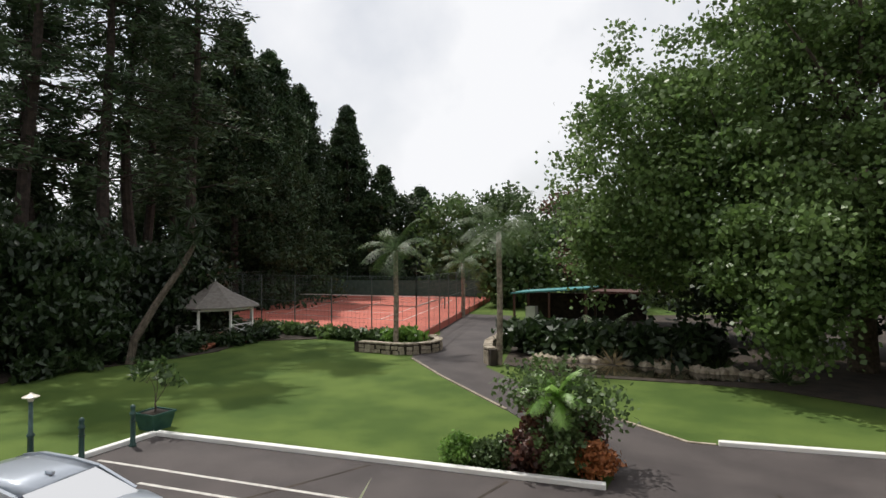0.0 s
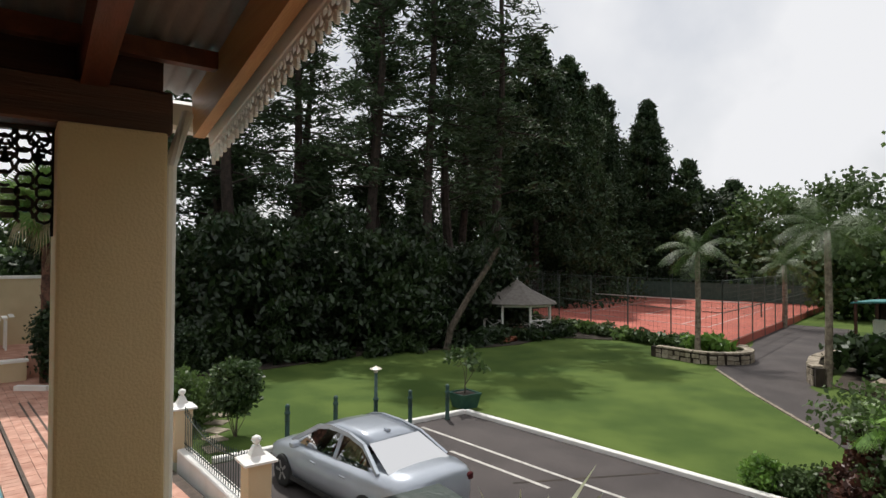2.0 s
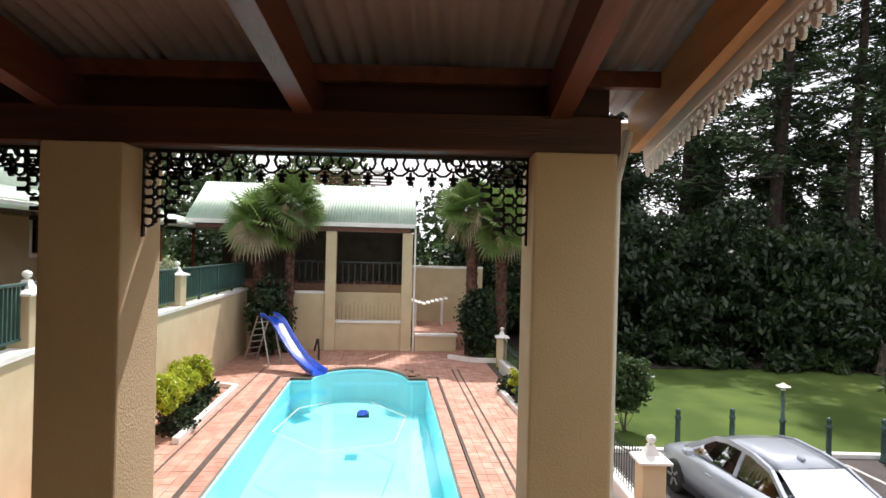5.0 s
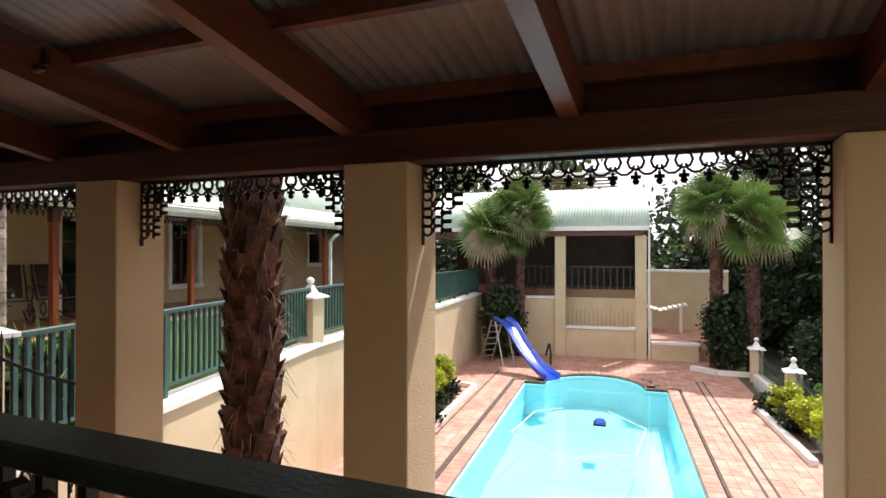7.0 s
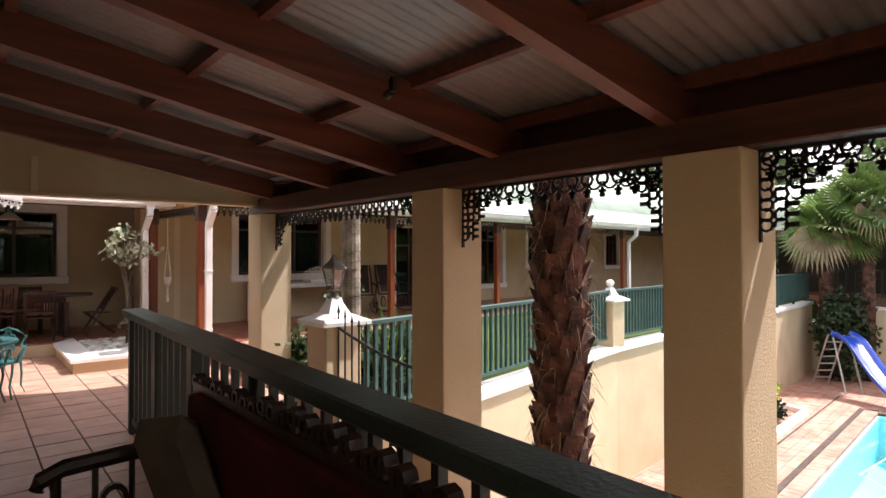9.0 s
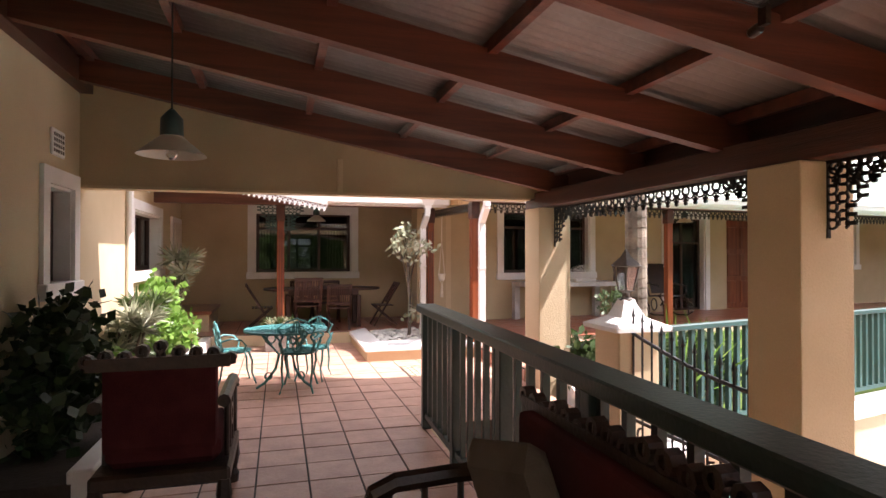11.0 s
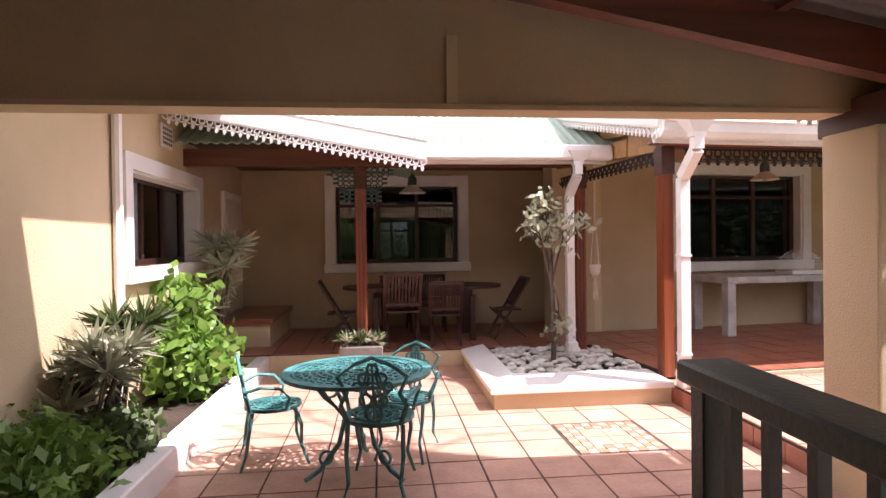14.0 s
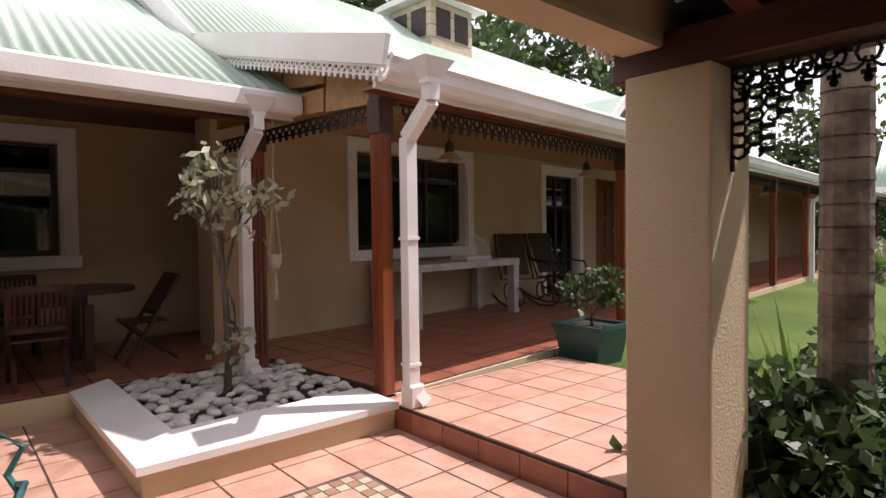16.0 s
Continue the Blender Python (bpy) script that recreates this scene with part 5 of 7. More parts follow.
# pool-side fence towards the garden: capped pillars, white plinth, iron bars
FEN = [(-7.2, 2.45), (-11.2, 2.25), (-15.8, 1.85), (-19.5, 1.4)]
for p in FEN:
    capped_pillar(*p, DECK, -1.75)
for a, b in zip(FEN, FEN[1:]):
    a, b = Vector(a), Vector(b)
    d = (b - a).normalized()
    a2, b2 = a + d * 0.2, b - d * 0.2
    strip("trim_plinth", [tuple(a2), tuple(b2)], 0.28, DECK - 0.4, DECK + 0.28, "white", "white plinth of the pool fence", "plinth", bev=0.02)
    t = thing("iron_fence", pose(a2.x, a2.y, DECK + 0.28, 0, 0, math.degrees(math.atan2(d.y, d.x))), "green iron pool fence with dipping top", "fence", "iron pool fences")
    ln = (b2 - a2).length
    for k in range(int(ln / 0.12)):
        x = 0.06 + 0.12 * k
        h = 0.80 - 0.22 * math.sin(math.pi * x / ln)
        bm = bmesh.new()
        tube(bm, [(x, 0, 0), (x, 0, h)], 0.009, 5)
        tube(bm, [(x, 0, h), (x, 0, h + 0.07)], 0.016, 5, 0.001)
        part("bar", bm, "darkgreen", t)
    bm = bmesh.new()
    tube(bm, [(ln * k / 12, 0, 0.72 - 0.22 * math.sin(math.pi * k / 12)) for k in range(13)], 0.014, 5)
    tube(bm, [(0, 0, 0.1), (ln, 0, 0.1)], 0.014, 5)
    part("rail", bm, "darkgreen", t)


# ---- trees ----
def pine(h, seed, spread=4.2):
    """A tall forest pine: bare lower trunk, drooping limbs with needle tufts."""
    rr = np.random.default_rng(seed)
    t = thing("pine_tree", pose(0, 0, 0), "tall dark forest pine with bare lower trunk", "tree", "forest pines")
    bm = bmesh.new()
    pts = [(0.3 * math.sin(k * 0.9 + seed), 0.3 * math.cos(k * 0.7 + seed), h * k / 9) for k in range(10)]
    tube(bm, pts, 0.42, 8, 0.06)
    cs, ds = [], []
    for k in range(70):
        f = rr.uniform(0.22, 1.0) ** 0.8
        a = rr.uniform(0, 6.283)
        ln = spread * (1.15 - f) * rr.uniform(0.6, 1.25) + 0.6
        p = Vector((0, 0, h * f))
        q = p + Vector((math.cos(a) * ln, math.sin(a) * ln, rr.uniform(-0.25, 0.2) * ln))
        if rr.uniform() < 0.8:
            tube(bm, [p, p.lerp(q, 0.5) + Vector((0, 0, 0.15)), q], 0.07, 5, 0.02)
        for j in range(5):
            c = p.lerp(q, rr.uniform(0.35, 1.05))
            m = 18
            cs.append(np.array(c) + rr.normal(size=(m, 3)) * np.array([0.42, 0.42, 0.22]))
            ds.append(rr.normal(size=(m, 3)) * np.array([1, 1, 0.5]) + np.array([math.cos(a), math.sin(a), 0.1]))
    part("trunk", bm, "pinebark", t)
    quads("crown", leaf_quads(np.concatenate(cs), 0.13, 4.0, 0.4, 0, unit(np.concatenate(ds))), "needle", t)
    return t


def conifer(h, r, seed):
    """A dense dark conifer, narrow at the top, with an uneven outline."""
    rr = np.random.default_rng(seed)
    t = thing("conifer_tree", pose(0, 0, 0), "dense dark green conifer with uneven outline", "tree", "dark conifers")
    bm = bmesh.new()
    tube(bm, [(0, 0, 0), (0.1, 0, h * 0.5), (0, 0, h * 0.97)], 0.4, 8, 0.04)
    cs = []
    for k in range(420):
        f = rr.uniform(0.03, 1.0)
        a = rr.uniform(0, 6.283)
        rad = r * (1 - f) ** 0.62 * rr.uniform(0.55, 1.12) * (1 + 0.18 * math.sin(3 * a + seed + 9 * f))
        c = np.array([math.cos(a) * rad, math.sin(a) * rad, h * f])
        cs.append(c + rr.normal(size=(75, 3)) * np.array([0.5, 0.5, 0.38]) * (0.5 + 0.7 * (1 - f)))
    for k in range(30):
        a, f = rr.uniform(0, 6.283), rr.uniform(0.1, 0.9)
        tube(bm, [(0, 0, h * f), (math.cos(a) * r * (1 - f) * 0.8, math.sin(a) * r * (1 - f) * 0.8, h * f + 0.4)], 0.06, 5, 0.02)
    part("trunk", bm, "pinebark", t)
    quads("crown", leaf_quads(np.concatenate(cs), 0.20, 1.9, 0.3, 0.2), "cypress", t)
    return t


def broadleaf(name, label, base, lobes, leaf, size, per, clump, trunk_r=0.3, bark="bark", category="tree", long=1.5, droop=0.2, fork=0.35, shell=0.55, group="", flat=0.5):
    """Trunk, limbs to every lobe and a crown of leaf clumps. lobes: centre, radii and number of clumps."""
    t = thing(name, pose(*base), label, category, group)
    bm = bmesh.new()
    top = max(c[2] for c, r, n in lobes)
    f = Vector((0, 0, max(0.05, top * fork)))
    limb(bm, (0, 0, 0), f, trunk_r, trunk_r * 0.75, 0.03, 9)
    cs = []
    for c, r, n in lobes:
        limb(bm, f, c, trunk_r * 0.5, trunk_r * 0.12, 0.08, 6)
        for k in range(5):
            d = Vector(RNG.normal(size=3)).normalized()
            limb(bm, Vector(f).lerp(Vector(c), 0.6), Vector(c) + Vector([d[i] * r[i] * 0.85 for i in range(3)]), trunk_r * 0.2, trunk_r * 0.04, 0.1, 5)
        pts = clumps(c, r, n, clump, per, shell)
        cs.append(pts[pts[:, 2] > 0.03 - 0 * base[2]])
    part("trunk", bm, bark, t)
    quads("crown", leaf_quads(np.concatenate(cs), size, long, flat, droop), leaf, t)
    return t


p1, p2, p3 = pine(27, 1), pine(24, 2, 3.8), pine(30, 3, 4.8)
spots = [(-31, 24, 0), (-34.5, 20, 120), (-30, 17.5, 40), (-36, 29, 200), (-33, 13.5, 300), (-29, 21, 80), (-39, 17, 10), (-36, 9.5, 150), (-41, 24, 250), (-31, 9.0, 20), (-38, 33, 95), (-43, 12, 330), (-45, 6, 45), (-34, 4.5, 160), (-28.5, 26.5, 70)]
for k, (x, y, a) in enumerate(spots):
    src = (p1, p2, p3)[k % 3]
    m = pose(x, y, GARDEN, 0, 0, a)
    if k < 3:
        src.matrix_basis = m
    else:
        copy_thing(src, m)
c1, c2 = conifer(25, 6.0, 5), conifer(24, 5.0, 8)
c1.matrix_basis, c2.matrix_basis = pose(-38.5, 44.8, GARDEN), pose(-41, 62, GARDEN)
for k, (x, y, s) in enumerate(((-41, 37, 40), (-45, 48, 160), (-49, 42, 80), (-52, 52, 10), (-47, 60, 200), (-44, 66, 310), (-43, 55, 20), (-48, 57, 140), (-36.5, 38, 75))):
    copy_thing(c1 if k % 2 == 0 else c2, pose(x, y, GARDEN, 0, 0, s))
copy_thing(c2, pose(-37.5, 65, GARDEN - 7.5, 0, 0, 90))
copy_thing(c1, pose(-34, 69, GARDEN - 11.0, 0, 0, 230))
for x, y, a in ((-40, 18, 0), (-42, 24, 80), (-39, 11, 150), (-44, 30, 220), (-45, 5, 300), (-47, 37, 30)):
    copy_thing(c2, pose(x, y, GARDEN - 12.0, 0, 0, a))

# dark shrubs and small trees along the lawn's edge
for k, (x, y, h, r) in enumerate(((-25.5, 8.2, 6.8, 3.4), (-26.5, 12.5, 7.4, 3.2), (-24.5, 15.8, 5.6, 2.6), (-29, 5.5, 6.2, 3.6), (-27, 17.5, 6.6, 2.8), (-26.5, 23.5, 5.5, 2.8), (-33, 27.5, 5.6, 2.6), (-33, 2.5, 6, 3.2))):
    broadleaf("shrub_tree", "large dark glossy-leaved shrub at the lawn edge", (x, y, GARDEN),
              [((0, 0, h * 0.60), (r, r, h * 0.42), 130), ((0.9, -0.8, h * 0.3), (r * 0.9, r * 0.9, h * 0.3), 80), ((-0.6, 0.9, h * 0.25), (r, r, h * 0.27), 60)], "shrub", 0.17, 46, 0.33, 0.16, fork=0.2, long=2.2, droop=0.7, group="lawn edge shrubs")
bm_pts = np.concatenate([clumps((-23.2 + 0.1 * k + RNG.uniform(-0.8, 0.5), 4 + 1.25 * k, GARDEN + 0.35), (0.7, 0.8, 0.5), 16, 0.16, 26, 0.3) for k in range(18)])
tagged(quads("undergrowth", leaf_quads(bm_pts[bm_pts[:, 2] > GARDEN + 0.03], 0.14, 2.6, 0.2, -0.4), "shrub"), "low dark undergrowth below the shrubs", "undergrowth", kind="stuff")
# leaning bare-trunked tree beside the gazebo
lt2 = thing("dragon_tree", pose(-21.6, 16.8, GARDEN), "leaning grey trunk with tufts of strap leaves", "tree")
bm = bmesh.new()
tube(bm, [(0, 0, 0), (-0.1, 0.3, 1.0), (0.1, 1.3, 2.6), (0.6, 2.2, 4.2), (0.9, 2.6, 5.2)], 0.2, 8, 0.12)
part("trunk", bm, "bark", lt2)
cs = np.repeat(np.array([(0.9, 2.6, 5.4), (0.5, 2.0, 4.6), (1.2, 2.9, 6.0), (1.0, 2.4, 6.6), (0.3, 2.2, 5.8)]), 70, axis=0)
dd = unit(RNG.normal(size=cs.shape))
quads("crown", leaf_quads(cs + dd * 0.35, 0.07, 11, 0.2, 0.1, dd), "shrub", lt2)

# the plane tree on the other side of the drive
broadleaf("plane_tree", "large spreading plane tree with bright green leaves", (6.5, 27, GARDEN),
          [((0.5, 0.5, 10.2), (9.0, 6.5, 7.0), 520), ((-6.8, -1.0, 9.2), (5.2, 4.0, 5.4), 270), ((-9.0, -0.5, 5.0), (3.2, 3.0, 2.6), 90), ((-3.0, -5.2, 4.2), (2.6, 2.2, 3.6), 190),
           ((2.5, -5.0, 6.4), (4.5, 2.8, 4.6), 240), ((5.0, -3.6, 4.0), (5.0, 3.0, 4.0), 230), ((-4.0, -2.5, 6.8), (4.0, 3.0, 3.6), 170), ((-1.0, -3.0, 14.0), (5.5, 4.0, 4.6), 190)],
          "plane", 0.175, 78, 0.40, 0.55, fork=0.2, long=1.15, droop=0.35, shell=0.35)
broadleaf("dark_tree", "dark shaded tree behind the plane tree", (11, 33, GARDEN), [((0, 0, 6), (9, 4, 5.5), 260), ((-9, 2, 4.0), (5, 3, 3.4), 130), ((8, -6, 3.5), (5, 4, 3.6), 120)], "shrub", 0.26, 50, 0.6, 0.4)
broadleaf("dark_tree", "dark shaded tree beyond the drive", (20, 26, GARDEN), [((0, 0, 8), (6, 6, 8), 260), ((-4, -4, 4), (4, 3, 4), 120)], "shrub", 0.26, 50, 0.6, 0.4)
# middle distance and far woods
for k, (x, y, h, r, leaf) in enumerate(((-27, 63, 9.0, 4.5, "mid"), (-22, 68, 9.8, 4.2, "mid"), (-17, 62, 6.0, 3.5, "mid"), (-12, 66, 8.4, 4.8, "mid"), (-7, 60, 8.0, 4.5, "mid"), (-15, 74, 9.5, 5, "purple"), (-2, 64, 8, 5, "mid"), (-9.5, 52, 5.5, 2.6, "mid"), (-36, 66, 10, 5, "shrub"), (-16.5, 52, 5.0, 2.2, "mid"))):
    broadleaf("garden_tree", "leafy tree beyond the tennis court", (x, y, GARDEN), [((0, 0, h * 0.85), (r, r, h * 0.55), 130), ((r * 0.4, -r * 0.4, h * 0.45), (r * 0.9, r * 0.9, h * 0.4), 70)], leaf, 0.36, 30, 0.65, 0.25, group="far garden trees")
far = np.concatenate([clumps((150 * math.sin(a), 150 * math.cos(a), GARDEN + 3.5), (9, 9, 6 + 3 * math.sin(7 * a)), 26, 1.8, 14, 0.3) for a in np.linspace(-3.1, 3.1, 95)])
tagged(quads("backdrop_woods", leaf_quads(far, 1.3, 1.3, 0.3, 0), "mid"), "far belt of woods round the garden", "woods", kind="stuff")
ht = np.concatenate([clumps((-34 + RNG.uniform(-3, 3), -16 + 2.3 * k, GARDEN + 3.5 + RNG.uniform(0, 2)), (3, 2, 4.0), 34, 0.55, 34, 0.4) for k in range(10)])
tagged(quads("backdrop_trees", leaf_quads(ht, 0.26, 1.6, 0.3, 0.2), "shrub"), "dark trees behind the pool house", "woods", kind="stuff")
ht = np.concatenate([clumps((-30 + 4.5 * k, -24 - 2 * math.sin(k), 6.0 + RNG.uniform(0, 2.5)), (3.5, 3, 6.0), 60, 0.6, 34, 0.4) for k in range(8)])
tagged(quads("backdrop_trees", leaf_quads(ht, 0.30, 1.6, 0.3, 0.2), "mid"), "garden trees behind the house wing", "woods", kind="stuff")
ht = np.concatenate([clumps((-44 - 3 * (k % 2), -30 + 3.4 * k, 4.0 + RNG.uniform(0, 2.5)), (3.5, 3, 6.5), 60, 0.6, 34, 0.4) for k in range(7)])
tagged(quads("backdrop_trees", leaf_quads(ht, 0.32, 1.6, 0.3, 0.2), "mid"), "garden trees beyond the end of the wing", "woods", kind="stuff")
# bare purple-brown branches left of the plane tree
bt = thing("bare_tree", pose(-8.5, 50, GARDEN), "half-bare reddish tree with thin twigs", "tree")
bm = bmesh.new()
for k in range(26):
    a = RNG.uniform(0, 6.28)
    q = Vector((math.cos(a) * 2.6, math.sin(a) * 2.6, RNG.uniform(6, 9.4)))
    pp = limb(bm, (0, 0, RNG.uniform(1.5, 4)), q, 0.07, 0.015, 0.08, 5)
    for j in range(3):
        limb(bm, pp[3], pp[3] + Vector(RNG.normal(size=3)) * 0.9 + Vector((0, 0, 0.5)), 0.03, 0.008, 0.1, 4)
tube(bm, [(0, 0, 0), (0, 0, 4)], 0.22, 8, 0.12)
part("branches", bm, "bark", bt)
cs = clumps((0.5, -0.5, 4.6), (2.8, 2.5, 2.4), 60, 0.5, 26)
quads("leaves", leaf_quads(cs, 0.22, 1.4), "purple", bt)


def fan(bm, p, d, r, n=22, arc=4.4, droop=0.25):
    """One palm fan at p facing along d: pleated blades from a hub."""
    p, d = Vector(p), Vector(d).normalized()
    s = d.cross(Vector((0, 0, 1)))
    s = s.normalized() if s.length > 0.1 else Vector((1, 0, 0))
    u = s.cross(d)
    turn = random.uniform(-1.1, 1.1)
    s, u = s * math.cos(turn) + u * math.sin(turn), u * math.cos(turn) - s * math.sin(turn)
    for k in range(n):
        a = -arc / 2 + arc * k / (n - 1)
        e = (d * math.cos(a) + s * math.sin(a)).normalized()
        w = (s * math.cos(a) - d * math.sin(a)) * r * 0.05
        ln = r * (1 - 0.12 * abs(a) / 2.2)
        mid = p + e * ln * 0.62 + u * 0.03
        tip = p + e * ln - Vector((0, 0, droop * r * (0.6 + 0.5 * random.random())))
        v = [bm.verts.new(c) for c in (p, mid + w, tip, mid - w)]
        bm.faces.new(v)


def fan_palm(x, y, z, h, trunk_r, fans, r, label, name="fan_palm", scars=0, lean=(0, 0), dry=10):
    t = thing(name, pose(x, y, z), label, "palm", "fan palms")
    bm = bmesh.new()
    tube(bm, [(0, 0, 0), (lean[0] * 0.5, lean[1] * 0.5, h * 0.5), (lean[0], lean[1], h)], trunk_r * 1.1, 12, trunk_r)
    part("trunk", bm, "palmbark", t)
    if scars:
        bm = bmesh.new()
        for k in range(scars):
            f = (k + 0.5) / scars
            a = k * 2.399
            c = Vector((lean[0] * f + math.cos(a) * trunk_r * 1.0, lean[1] * f + math.sin(a) * trunk_r * 1.0, h * f))
            o = Vector((math.cos(a), math.sin(a), 0))
            s = Vector((-math.sin(a), math.cos(a), 0))
            k1, k2 = random.uniform(0.8, 1.25), random.uniform(0.03, 0.075)
            w = (0.062 if h > 6 else 0.085) * k1
            v = [bm.verts.new(p) for p in (c - s * w - Vector((0, 0, 0.05)), c + s * w - Vector((0, 0, 0.05)), c + s * w * 0.75 + o * k2 + Vector((0, 0, 0.10 * k1)), c - s * w * 0.75 + o * k2 + Vector((0, 0, 0.10 * k1)),
                                           c - s * w * 0.7 + Vector((0, 0, 0.06)), c + s * w * 0.7 + Vector((0, 0, 0.06)))]
            for fc in ((0, 1, 2, 3), (3, 2, 5, 4), (0, 3, 4), (1, 5, 2)):
                bm.faces.new([v[i] for i in fc])
        part("leaf_bases", bm, "palmbark", t, "broken brown leaf bases")["kind"] = "stuff"
        bm = bmesh.new()
        for k in range(scars * 2):
            a, f = random.uniform(0, 6.28), random.uniform(0.02, 1)
            c = Vector((math.cos(a) * trunk_r, math.sin(a) * trunk_r, h * f))
            q = c + Vector((math.cos(a) * random.uniform(0.05, 0.16), math.sin(a) * random.uniform(0.05, 0.16), random.uniform(-0.22, 0.06)))
            tube(bm, [c, c.lerp(q, 0.5) + Vector((0, 0, 0.03)), q], 0.003, 3, 0.001)
        part("fibres", bm, "drypalm", t, "loose pale fibres")["kind"] = "stuff"
    top = Vector((lean[0], lean[1], h))
    st, gr, dr = bmesh.new(), bmesh.new(), bmesh.new()
    for k in range(fans + dry):
        a = k * 2.399 + random.uniform(-0.3, 0.3)
        old = k >= fans
        el = random.uniform(-0.9, -0.3) if old else 1.35 - 2.0 * k / fans
        ln = r * random.uniform(0.75, 1.05)
        d = Vector((math.cos(a) * math.cos(el), math.sin(a) * math.cos(el), math.sin(el)))
        q = top + d * ln * 0.72 - Vector((0, 0, 0.12 * ln))
        tube(st, [top, top.lerp(q, 0.5) + Vector((0, 0, 0.06)), q], 0.016, 4, 0.009)
        fan(dr if old else gr, q, d - Vector((0, 0, 0.08 if not old else 0.9)), ln * 0.72, 24, 4.6, 0.12 if not old else 0.55)
    part("stalks", st, "palm", t)
    part("fronds", gr, "palm", t, "green pleated fan fronds")
    if dry:
        part("dry_fronds", dr, "drypalm", t, "hanging dry fronds")
    return t


fan_palm(-1.62, -3.80, DECK, 6.9, 0.175, 20, 1.35, "tall palm with rough brown leaf-base trunk", scars=330, dry=0)
fan_palm(-20.9, -8.0, DECK, 5.2, 0.20, 42, 1.3, "fan palm with ivy-wrapped trunk beside the slide", scars=60, dry=6)
fan_palm(-21.3, -6.9, DECK, 5.9, 0.18, 40, 1.25, "taller fan palm behind the slide", scars=50, dry=5)
fan_palm(-21.7, 0.35, DECK, 5.9, 0.21, 42, 1.3, "fan palm beside the garden steps", scars=60, dry=6)
fan_palm(-21.3, 1.5, DECK, 5.3, 0.21, 40, 1.3, "second fan palm beside the garden steps", scars=60, dry=7)


def bush(name, label, c, r, leaf, size, n=40, per=30, clump=0.1, long=1.6, group="", category="shrub", z0=None, droop=0.1, flat=0.4):
    """A shrub of leaves with short stems, standing on z0."""
    t = thing(name, pose(c[0], c[1], z0 if z0 is not None else c[2] - r[2]), label, category, group)
    dz = c[2] - t.location.z
    bm = bmesh.new()
    for k in range(7):
        d = RNG.normal(size=3)
        d /= np.linalg.norm(d)
        limb(bm, (d[0] * 0.04, d[1] * 0.04, 0), (d[0] * r[0] * 0.7, d[1] * r[1] * 0.7, dz + abs(d[2]) * r[2] * 0.7), 0.012, 0.004, 0.08, 4)
    part("stems", bm, "bark", t)["kind"] = "stuff"
    pts = clumps((0, 0, dz), r, n, clump, per, 0.35)
    quads("leaves", leaf_quads(pts[pts[:, 2] > 0.01], size, long, flat, droop), leaf, t)
    return t


# pool court shrubs
for x, y in ((-10.8, -6.75), (-11.9, -6.9), (-13.1, -7.1)):
    bush("golden_shrub", "rounded golden-green clipped shrub by the pool wall", (x, y, DECK + 0.95), (0.42, 0.42, 0.45), "lime", 0.045, 110, 50, 0.05, group="golden shrubs", z0=DECK)
for x, y in ((-12.4, 2.0), (-13.4, 1.75), (-14.7, 1.55)):
    bush("golden_shrub", "rounded golden-green shrub in the pool bed", (x, y, DECK + 0.6), (0.40, 0.40, 0.40), "lime", 0.045, 100, 50, 0.05, group="golden shrubs", z0=DECK)
for x, y in ((-11.2, -6.7), (-12.6, -6.95), (-14.0, -7.2), (-13.9, 1.55), (-15.4, 1.35)):
    bush("low_shrub", "low dark shrub between golden shrubs", (x, y, DECK + 0.25), (0.5, 0.4, 0.28), "shrub", 0.07, 40, 30, 0.08, group="pool bed shrubs", z0=DECK)
strip("kerb_bed", [(-11.5, 1.5), (-15.8, 0.95), (-16.4, 1.55)], 0.15, DECK, DECK + 0.13, "white", "white edging of the pool bed", "edging")
strip("kerb_bed", [(-10.4, -6.3), (-15.2, -6.75), (-15.5, -7.6)], 0.15, DECK, DECK + 0.13, "white", "white edging of the wall bed", "edging")
strip("kerb_bed", [(-20.8, -0.5), (-20.2, 0.3), (-20.2, 1.3)], 0.2, DECK, DECK + 0.15, "white", "white edging of the palm bed", "edging")
bush("ivy", "dark ivy climbing the palm trunk", (-20.5, -7.4, DECK + 1.5), (0.8, 0.7, 1.5), "shrub", 0.10, 150, 36, 0.14, category="climber", z0=DECK)
bush("ivy", "dark ivy around the palms by the steps", (-21.4, 0.7, DECK + 1.3), (0.7, 0.9, 1.4), "shrub", 0.10, 150, 36, 0.14, category="climber", z0=DECK)
bush("round_bush", "large rounded dark bush beyond the pool fence", (-19.5, 3.6, DECK + 1.0), (1.6, 1.3, 1.3), "shrub", 0.08, 220, 46, 0.16, z0=GARDEN)
bush("round_bush", "bright bush beyond the pool fence", (-15.5, 3.2, DECK + 0.3), (1.2, 0.9, 0.8), "plane", 0.08, 120, 40, 0.14, z0=GARDEN)
topi = bush("topiary_tree", "clipped round-topped shrub by the lawn path", (-13.4, 4.0, GARDEN + 1.25), (0.62, 0.62, 0.72), "mid", 0.075, 150, 46, 0.10, z0=GARDEN)
for k in range(9):
    tagged(one_box("stepping_stone", -0.28, 0.28, -0.22, 0.22, 0.0, 0.03, "stone", None, "", 0.01), "tan stepping stone in the lawn", "paving stone", "stepping stones").matrix_basis = pose(-12.7 - 0.75 * k, 3.3 + 0.22 * k, GARDEN, 0, 0, 15 * k)

